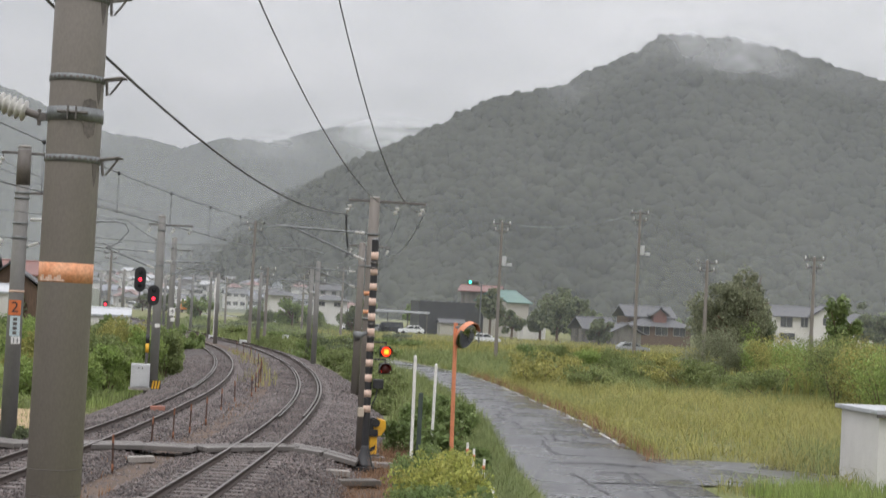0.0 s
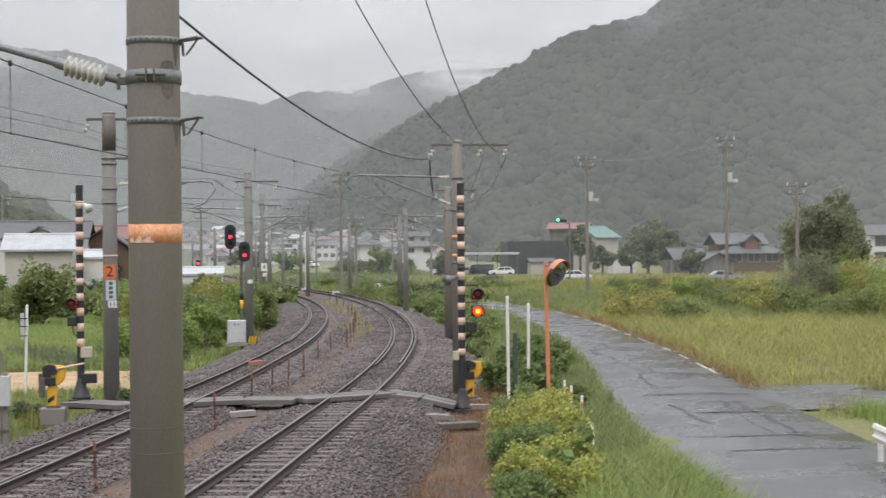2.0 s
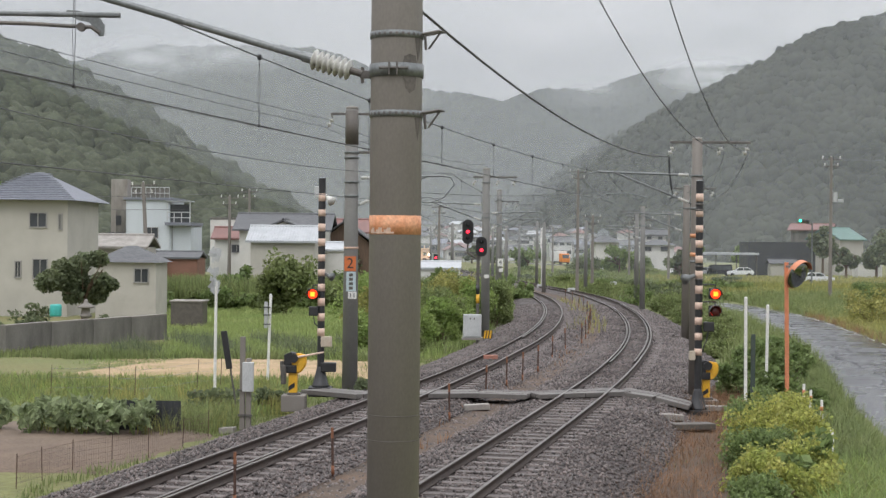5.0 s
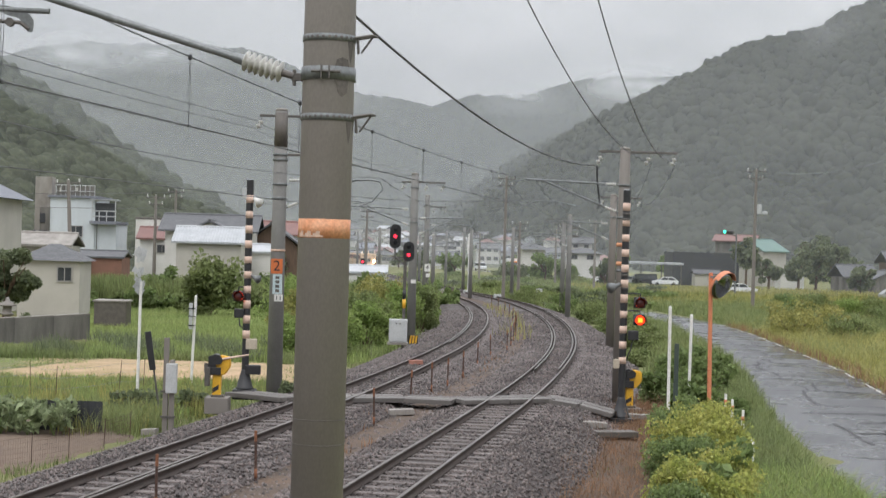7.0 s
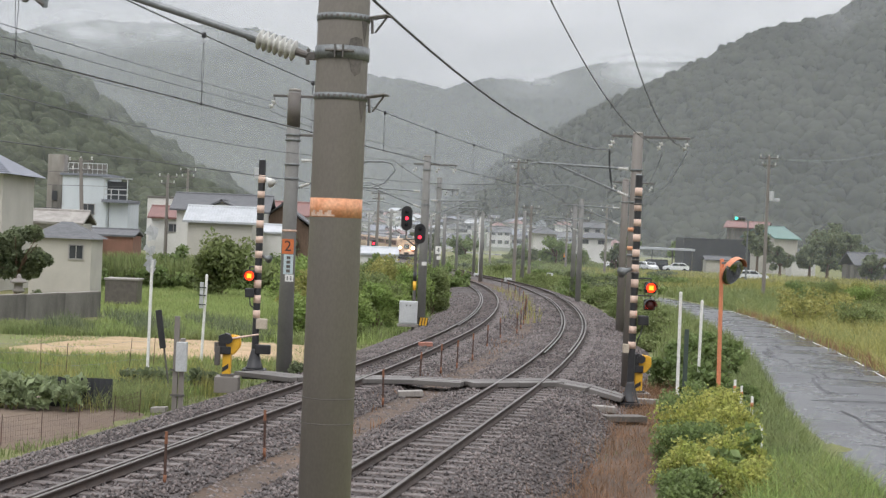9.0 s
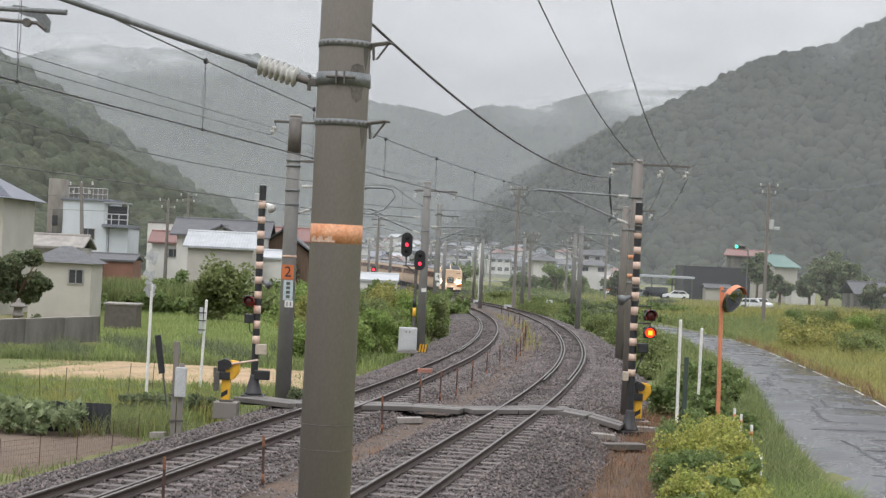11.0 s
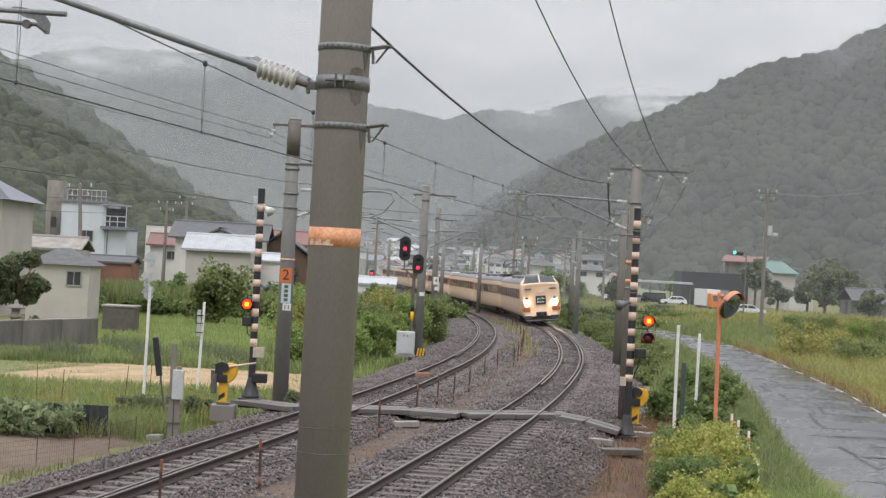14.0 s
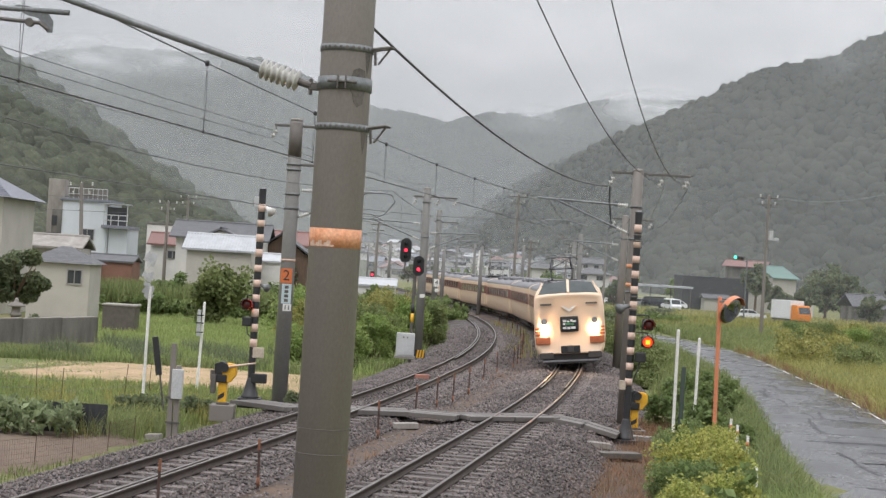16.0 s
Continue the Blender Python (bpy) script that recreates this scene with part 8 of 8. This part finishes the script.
# bushes left of the curve by the signals
random.seed(8)
for k, (px_, py_, rr, hh) in enumerate(((-3.3, 68, 1.5, 2.6), (-1.7, 71.5, 1.3, 2.4), (-4.6, 73, 1.8, 3.2), (-2.4, 76, 1.7, 3.2), (-1.0, 77.5, 1.2, 2.4), (-0.2, 82, 1.3, 3.0), (-2.8, 83, 1.9, 3.6), (0.9, 88, 1.2, 2.9), (-5.5, 80, 2.0, 3.2), (1.3, 96, 1.2, 2.6), (-1.4, 92, 1.8, 3.4), (-3.0, 64.5, 1.0, 1.3), (-4.5, 66, 1.4, 1.8))):
    shrub(px_, py_, rr, rr, hh * 0.95, 5200, 0.085, (GRASS_GREEN, GRASS_GREEN, GRASS_GOLD, GRASS_DEEP)[k % 4], "dense green bush beside the curve of the line", None, 26, "bushes by the signals")
for px_, py_, rr, hh in ((-7.2, 42.6, 0.9, 0.7), (-3.1, 44.0, 0.8, 0.75), (-2.6, 45.3, 0.7, 0.7), (-3.8, 43.9, 0.6, 0.5), (-5.8, 43.2, 0.6, 0.6)):
    shrub(px_, py_, rr, rr * 0.7, hh, 500, 0.10, LEAF_DARK, "low dark green weeds by the crossing", None, 10, "weeds by the crossing")
# garden trees and hedges of the village
tree(-21.3, 84, 3.4, 2.4, 2.0, 9000, 0.15, LEAF_DARK, "round dark green garden tree beside the house", 0.12, 20)
for px_, py_, rr, hh in ((-24.5, 86, 1.6, 1.3), (-19.0, 80, 0.9, 0.8), (-17.6, 79, 0.8, 0.8), (-16.4, 78.5, 0.9, 0.9), (-22.8, 80, 1.0, 0.8), (-25, 79, 1.2, 0.9)):
    shrub(px_, py_, rr, rr, hh, 700, 0.13, LEAF_DARK, "clipped green garden shrub above the wall", None, 12, "yard shrubs")
shrub(-12.3, 100, 2.2, 1.8, 4.3, 6000, 0.17, GRASS_DEEP, "tall loose green shrub in front of the white-roofed house", None, 34)
for px_, py_, rr, hh in ((-18, 118, 2.0, 3.0), (-10, 116, 2.0, 2.6), (-14.5, 117, 2.2, 2.7), (-5, 112, 2.0, 2.6), (-8, 119, 2.0, 3.0), (-2.8, 116, 1.8, 3.2), (1.0, 112, 1.5, 3.0), (3.0, 128, 1.6, 2.5)):
    shrub(px_, py_, rr, rr, hh, 900, 0.24, LEAF_MID, "green bush in the reed bed", None, 14, "bushes of the reed bed")
tree(-38, 132, 8.2, 2.3, 3.6, 1800, 0.35, LEAF_DARK, "dark tree behind the white block", 0.2, 20)
tree(-46, 150, 10.0, 3.0, 3.5, 1400, 0.4, LEAF_MID, "light green tree on the slope", 0.2, 18)
tree(-9, 165, 4.5, 2.2, 2.4, 900, 0.35, LEAF_DARK, "dark tree among the roofs", 0.15, 16)
tree(-12.5, 150, 3.6, 2.0, 2.0, 900, 0.35, LEAF_DARK, "dark tree among the roofs", 0.15, 16)

# right: bank beside the line
for k, (px_, py_, rr, ry2, hh) in enumerate(((4.9, 26.6, 0.8, 1.0, 0.8), (5.7, 27.6, 0.8, 1.0, 0.9), (5.2, 29.0, 0.75, 1.0, 0.95), (6.1, 29.6, 0.75, 1.0, 1.05), (5.6, 31.0, 0.85, 1.1, 1.2), (6.4, 32.0, 0.8, 1.1, 1.3), (5.9, 33.2, 0.85, 1.2, 1.35),
                                             (6.7, 34.2, 0.85, 1.2, 1.4), (6.4, 35.8, 0.8, 1.2, 1.35), (7.2, 36.6, 0.8, 1.2, 1.25), (7.4, 38.2, 0.7, 1.0, 1.1), (6.8, 37.8, 0.7, 1.0, 1.0))):
    shrub(px_, py_, rr, ry2, hh, 6000, 0.05, LEAF_BRIGHT if k % 4 else LEAF_MID, "yellow-green leafy bush on the bank", None, 60, "bank bushes")
for px_, py_ in ((6.3, 29.3), (6.6, 30.4), (5.7, 28.2)):
    shrub(px_, py_, 0.5, 0.5, 1.1, 90, 0.17, LEAF_MID, "broad-leaved bluish green weed in the bush", None, 8, "bank bushes")
for px_, py_, rr, hh in ((8.2, 44, 0.8, 1.3), (8.6, 46.5, 0.9, 1.4), (8.0, 48, 0.9, 1.2), (8.9, 42.6, 0.7, 1.0), (9.3, 48.5, 0.9, 1.3), (10.2, 52, 0.9, 1.2), (8.6, 40.6, 0.6, 0.8), (9.6, 55, 1.0, 1.2), (11.2, 57, 1.0, 1.1), (11.5, 62, 1.0, 1.1)):
    shrub(px_, py_, rr, rr, hh, 1700, 0.10, LEAF_MID, "dark green weeds and vines by the posts", None, 16, "weeds by the lane")
for px_, py_, rr, hh in ((10.6, 72, 1.2, 1.8), (11.6, 78, 1.5, 2.0), (12.4, 84, 1.5, 2.0), (12.6, 92, 1.6, 2.2), (13.4, 99, 1.6, 2.0), (13.2, 108, 1.6, 2.2), (14.2, 118, 1.8, 2.2), (12.5, 126, 1.8, 2.6), (11, 138, 2.0, 2.8), (9.6, 66, 1.0, 1.2)):
    shrub(px_, py_, rr, rr, hh * 0.62, 2600, 0.09, (GRASS_DEEP, LEAF_MID)[int(px_ * 10) % 2], "green bushes along the outer curve", None, 24, "bushes outside the curve")
x, y = scatter(7000, 7, 14, 24, 62, lambda x, y: (x < lane_edge(y) - 0.15) & (x > lane_edge(y) - 2.9))
blades("bank_grass", x, y, 0.5, 0.013, GRASS_DEEP, "long drooping green grass beside the lane", 0.8, per=7, spread=0.12)
x, y = scatter(2600, 6.5, 11, 24, 40, lambda x, y: (x < lane_edge(y) - 0.4) & (x > lane_edge(y) - 2.4))
blades("bank_grass", x, y, 0.62, 0.014, GRASS_DEEP, "long pale green grass blades on the bank", 0.9, per=7, spread=0.12)
x, y = scatter(3200, 7, 20, 60, 120, lambda x, y: (x < lane_edge(y) - 0.3) & (x > tx(y, 3.6)))
blades("bank_grass", x, y, 0.7, 0.02, GRASS_DEEP, "rough grass between line and lane", 0.6, per=7, spread=0.2)
x, y = scatter(7500, 0, 9, 20, 47, lambda x, y: (x > tx(y, 2.3)) & (x < tx(y, 4.3)))
blades("dry_weeds", x, y, 0.34, 0.008, GRASS_DRY, "dry reddish brown weeds beside the ballast", 0.9, per=6, spread=0.16)
x, y = scatter(620, 0, 9, 22, 46, lambda x, y: (x > tx(y, 2.2)) & (x < tx(y, 4.6)) & (np.sin(x * 2.1 + y) * np.sin(0.7 * y - x) > -0.2))
blades("dry_stalks", x, y, 0.75, 0.006, DEAD_STALK, "tall dead brown stalks beside the ballast", 0.5, per=5, spread=0.1)
x, y = scatter(700, 0, 9, 22, 46, lambda x, y: (x > tx(y, 2.6)) & (x < tx(y, 4.8)) & (np.sin(x * 1.4 - y * 0.9) > 0.35))
blades("verge_weeds", x, y, 0.28, 0.010, GRASS_DEEP, "green tufts among the dry weeds", 0.8, per=6, spread=0.14)

# right: meadow
x, y = scatter(42000, 14, 90, 40, 175, lambda x, y: (x > rx_(y, 2.15)) & ~((y < 49.5) & (y > 41.5) & (x < 19.3)) & (x < y * 0.56 + 4) & (RNG.random(len(x)) < (70 / (y + 20)) ** 0.5))
g = np.sin(x * 0.12 + 2 * np.sin(y * 0.06)) + 0.5 * np.sin(y * 0.21 + x * 0.3)
k = g + RNG.normal(0, 0.5, len(x)) > -0.2
hm = 0.60 * (1 + 0.5 * np.sin(x * 0.9 + 1.7 * np.sin(y * 0.35)) * np.sin(y * 0.55 + x * 0.2) + 0.22 * np.sin(x * 2.3 + y * 1.1))
blades("meadow", x[k], y[k], hm[k], 0.014, GRASS_GOLD, "tall yellow-green meadow grass", 1.7, per=10, spread=0.3)
blades("meadow", x[~k], y[~k], hm[~k] * 1.15, 0.014, GRASS_DEEP, "tall green meadow grass", 1.5, per=10, spread=0.3)
x, y = scatter(4200, 15, 24, 48, 110, lambda x, y: (x > rx_(y, 1.95)) & (x < rx_(y, 2.45)))
blades("meadow_edge", x, y, 0.5, 0.011, GRASS_DRY, "brown withered grass at the edge of the lane", 0.6, per=7, spread=0.15)
x, y = scatter(3600, 13.5, 24, 31, 46, lambda x, y: (x > 15.0 + (y - 33) * 0.2 + 0.3 * np.sin(y * 2)) & ~((y > 41.0)) & ~((x > 19.8) & (y > 40.4)))
blades("apron_grass", x, y, 0.55, 0.013, GRASS_GREEN, "lush green grass in front of the hut", 0.5, per=7, spread=0.15)
random.seed(31)
for k in range(34):
    py_ = random.uniform(92, 165)
    px_ = random.uniform(24, 0.52 * py_)
    if px_ < 0.28 * py_ - 4:
        continue
    rr = random.uniform(1.5, 3.0)
    shrub(px_, py_, rr, rr, rr * random.uniform(0.6, 0.85), 2600, 0.11, (GRASS_DEEP, GRASS_GOLD, LEAF_MID, GRASS_GOLD)[k % 4], "rough green thicket in the meadow", None, 16, "thickets of the meadow")
tree(*(55.52, 144.00, 1.89)[:2], 7.8, 5.2, 4.0, 16000, 0.16, GREY_LEAF, "broad grey-green tree beyond the meadow", 0.3, 60, None, 0.75)
tree(*(57.18, 145.00, 1.93)[:2], 9.6, 2.2, 2.9, 3200, 0.15, GREY_LEAF, "slim dark green treetop above the thicket", 0.2, 26, None, 0.8)
tree(*(60.24, 150.00, 1.91)[:2], 5.6, 2.4, 2.8, 3000, 0.17, LEAF_DARK, "dark green tree beyond the meadow", 0.25, 24)
tree(*(55.30, 148.00, 1.75)[:2], 5.2, 2.4, 2.6, 3000, 0.17, LEAF_DARK, "dark green tree beyond the meadow", 0.25, 24)
tree(*(55.26, 120.00, 1.73)[:2], 6.2, 1.9, 3.4, 3000, 0.2, LEAF_MID, "loose young tree in front of the white house", 0.12, 16)
shrub(*(41.6, 110.00, 0.25)[:2], 3.5, 2.4, 3.9, 12000, 0.075, GREY_LEAF, "dense olive-grey thicket in the meadow", None, 40)
for px_, py_, top, rr in ((985, 595, 8.0, 4.5), (1015, 595, 6.5, 3.5), (870, 590, 7.0, 3.5), (955, 600, 4.0, 2.5), (1490, 600, 9.0, 5.0), (1560, 600, 6.0, 4.0), (1060, 598, 3, 2.5), (905, 592, 3.5, 2.5)):
    q = 262.0
    xx = {985: (67.01, 255.00, -0.70), 1015: (68.56, 250.00, -0.48), 870: (57.02, 262.00, -0.90), 955: (60.34, 240.00, -1.00), 1490: (121.13, 262.00, 1.07), 1560: (93.31, 190.00, 2.13), 1060: (65.60, 225.00, -0.10), 905: (58.09, 250.00, -0.69)}[px_]
    tree(xx[0], xx[1], top, rr, rr * 0.85, 1700, 0.42, LEAF_DARK, "dark green tree among the houses", 0.25, 22)
# woods at the feet of the houses, far
random.seed(77)
for k in range(30):
    yy = random.uniform(230, 420)
    xx = random.uniform(-0.2, 0.4) * yy
    if abs(xx - float(tx(yy))) < 11 or abs(xx - float(np.interp(yy, [215, 250, 300, 350, 395, 420], [46, 38, 33, 26, 12, -6]))) < 7:
        continue
    tree(xx, yy, random.uniform(2.8, 4.2) + float(town_z(yy)) * (xx < 70), random.uniform(2.5, 4), random.uniform(2.2, 3.2), 700, 0.5, (LEAF_DARK, LEAF_MID)[k % 2], "green tree among the far houses", 0.2, 14, float(ground_z(xx, yy)) + float(town_z(yy)) * (xx < 70))

# lusher thickets at the far side of the meadow
random.seed(41)
for k, p in enumerate(((35.13, 110.00, 0.41), (38.97, 115.00, 0.35), (37.18, 130.00, 0.78), (36.80, 140.00, 0.91), (41.84, 100.00, 0.79), (41.69, 95.00, 0.67), (39.04, 85.00, 0.77), (38.39, 80.00, 0.72), (34.62, 70.00, 0.63),
                       (53.55, 120.00, 1.66), (47.52, 100.00, 1.41), (43.44, 108.00, 0.86), (37.05, 122.00, 0.39), (41.84, 118.00, 0.33), (50.29, 118.00, 1.14), (42.37, 84.00, 1.29), (42.98, 92.00, 1.23), (53.63, 110.00, 1.21))):
    rr = random.uniform(2.0, 3.2)
    shrub(p[0], p[1], rr, rr, random.uniform(1.5, 2.1) + 2.2 * (p[0] > 0.36 * p[1]), 4200, 0.085, (GRASS_DEEP, GRASS_GOLD, GRASS_GREEN)[k % 3], "rough yellow-green thicket in the meadow", None, 24, "thickets of the meadow")
x, y = scatter(500, 36, 60, 92, 112, lambda x, y: (np.sin(x) > -0.2) & (x > 0.38 * y))
blades("plume_weeds", x, y, 1.5, 0.05, GRASS_GOLD, "tall plumed yellow weeds before the thicket", 0.15, per=6, spread=0.15)
# white tapes tied along the bank
for p, q in (((7.65, 34.00, -0.07), (7.23, 32.00, -0.58)), ((6.92, 31.00, -0.49), (6.66, 30.00, -0.95)), ((6.78, 30.00, -0.51), (6.37, 28.00, -1.02))):
    t = thing("white_tape", "torn white plastic tape strung along the bank", "tape")
    bm = B()
    a, b = Vector(p), Vector(q)
    pts = [a.lerp(b, u / 6) + Vector((random.uniform(-0.04, 0.04), 0, random.uniform(-0.03, 0.03))) for u in range(7)]
    tube(bm, pts, 0.02, 5)
    part("tape", bm, WHITE, t)
    bm = B()
    rod(bm, (a.x, a.y, -0.8), a + Vector((0, 0, 0.05)), 0.02, None, 6)
    part("stake", bm, WHITE, t)
for p in ((8.28, 38.00, 0.24), (8.26, 40.00, 0.45), (8.33, 39.50, 0.35)):
    t = thing("marker_peg", "short white marker peg in the weeds", "peg", pose(p[0], p[1], -0.8))
    bm = B()
    rod(bm, (0, 0, -0.1), (0, 0, p[2] + 0.75), 0.035, None, 8)
    part("peg", bm, WHITE, t)
    bm = B()
    lathe(bm, [(0, 0.038), (0.1, 0.038)], (0, 0, p[2] + 0.5), (0, 0, p[2] + 0.6), 8)
    part("band", bm, ORANGE_POST, t, "faded orange band")

x, y = scatter(6000, 24, 110, 160, 238, lambda x, y: (x < y * 0.5) & (x > 18))
blades("far_meadow", x, y, 0.8, 0.06, GRASS_GOLD, "yellow-green grass at the far side of the meadow", 0.4, per=6, spread=0.5)
x, y = scatter(5000, 12, 40, 120, 200, lambda x, y: (x > rx_(np.minimum(y, 112), 2.5)) & (x > tx(y, 5)))
blades("far_meadow", x, y, 0.7, 0.045, GRASS_DEEP, "green grass beyond the lane bend", 0.4, per=6, spread=0.4)

# hedge in front of the white houses beyond the far road
random.seed(63)
for k in range(8):
    shrub(17.5 + 1.75 * k, random.uniform(276, 283), 1.9, 1.5, random.uniform(2.6, 3.6), 900, 0.2, (LEAF_DARK, LEAF_MID)[k % 2], "dense green hedge in front of the white houses", None, 14, "hedge of the white houses")
# scrub between the bend and the town
random.seed(55)
for k in range(34):
    yy = random.uniform(128, 300)
    xx = random.uniform(-0.06, 0.16) * yy
    if abs(xx - float(tx(yy, -2.2))) < 6.5 or abs(xx - float(np.interp(yy, [188, 215, 250, 300, 350], [58, 46, 38, 33, 26]))) < 6:
        continue
    rr = random.uniform(1.6, 3.2)
    shrub(xx, yy, rr * 1.3, rr, rr * 0.5, 1200, 0.17, (LEAF_MID, GRASS_DEEP, LEAF_DARK)[k % 3], "low green scrub beyond the bend", None, 14, "scrub beyond the bend")
for k in range(14):
    xx, yy = -34 + 2.4 * k + random.uniform(-0.6, 0.6), random.uniform(107, 112)
    if xx > float(tx(yy, LEFT_OFF - 4)):
        continue
    shrub(xx, yy, 1.7, 1.2, random.uniform(1.4, 2.2), 900, 0.2, (GRASS_DEEP, LEAF_MID)[k % 2], "bushy green growth at the edge of the reeds", None, 16, "bushes of the reed bed")
x, y = scatter(5000, -6, 40, 125, 290, lambda x, y: (np.abs(x - tx(y, -2.2)) > 6) & (x < 0.15 * y) & (x > -0.02 * y - 2))
blades("scrub_grass", x, y, 0.7, 0.06, GRASS_DEEP, "rough green grass beyond the bend", 0.5, per=6, spread=0.5)

x, y = scatter(2600, 5.6, 9.6, 22, 31, lambda x, y: (x > tx(y, 6.0)) & (x < lane_edge(y) - 0.35))
blades("bank_grass", x[::2], y[::2], 0.7, 0.012, GRASS_GREEN, "long arching pale green grass at the foot of the bushes", 1.1, per=7, spread=0.14)
blades("bank_grass", x[1::2], y[1::2], 0.55, 0.010, GRASS_GOLD, "yellowing seed grass at the foot of the bushes", 1.2, per=6, spread=0.14)
x, y = scatter(1500, 4.6, 9.0, 38, 50, lambda x, y: (x > tx(y, 3.0)) & (x < tx(y, 6.0)))
blades("verge_weeds", x, y, 0.3, 0.010, GRASS_DRY, "brown withered weeds round the crossing post", 0.6, per=6, spread=0.12)
# far crossing gear beyond the bend
for p, h, lit in (((-4.12, 150.00, -0.21), 3.6, True), ((7.08, 170.00, -0.01), 3.8, True), ((6.9, 172.00, -0.04), 6.6, False)):
    g = float(ground_z(p[0], p[1]))
    t = thing("distant_signal", "slim far signal post with small red lamp" if lit else "slim far white marker post", "signal", pose(p[0], p[1], g))
    bm = B()
    rod(bm, (0, 0, 0), (0, 0, h + 0.4), 0.08, None, 8)
    part("post", bm, STEEL if lit else WHITE, t)
    if lit:
        bm = B()
        box(bm, (0, -0.12, h), (0.4, 0.14, 0.9), 0.05)
        part("signal_head", bm, BLACK, t)
        bm = B()
        lathe(bm, [(0, 0.12), (0.03, 0.1), (0.04, 0.01)], (0, -0.19, h + 0.1), (0, -1, h + 0.1), 12)
        part("lens", bm, RED_GLOW, t, "glowing red lens")
    else:
        bm = B()
        box(bm, (0, -0.1, h - 0.8), (0.42, 0.06, 2.1), 0.02)
        part("panel", bm, WHITE, t)
for p in ((6.46, 165.00, -0.06), (8.84, 150.00, 0.05), (15.40, 180.00, -0.35)):
    g = float(ground_z(p[0], p[1]))
    t = thing("trackside_cabinet", "small pale trackside cabinet beyond the bend", "cabinet", pose(p[0], p[1], g))
    bm = B()
    box(bm, (0, 0, 0.45), (0.7, 0.5, 1.0), 0.03)
    part("body", bm, GREY_BOX, t)
    bm = B()
    box(bm, (0, -0.26, 0.48), (0.58, 0.02, 0.8), 0.01)
    part("door", bm, GREY_BOX, t)

# ---- sleepers last ----
sleepers(TRACKS)
motions()
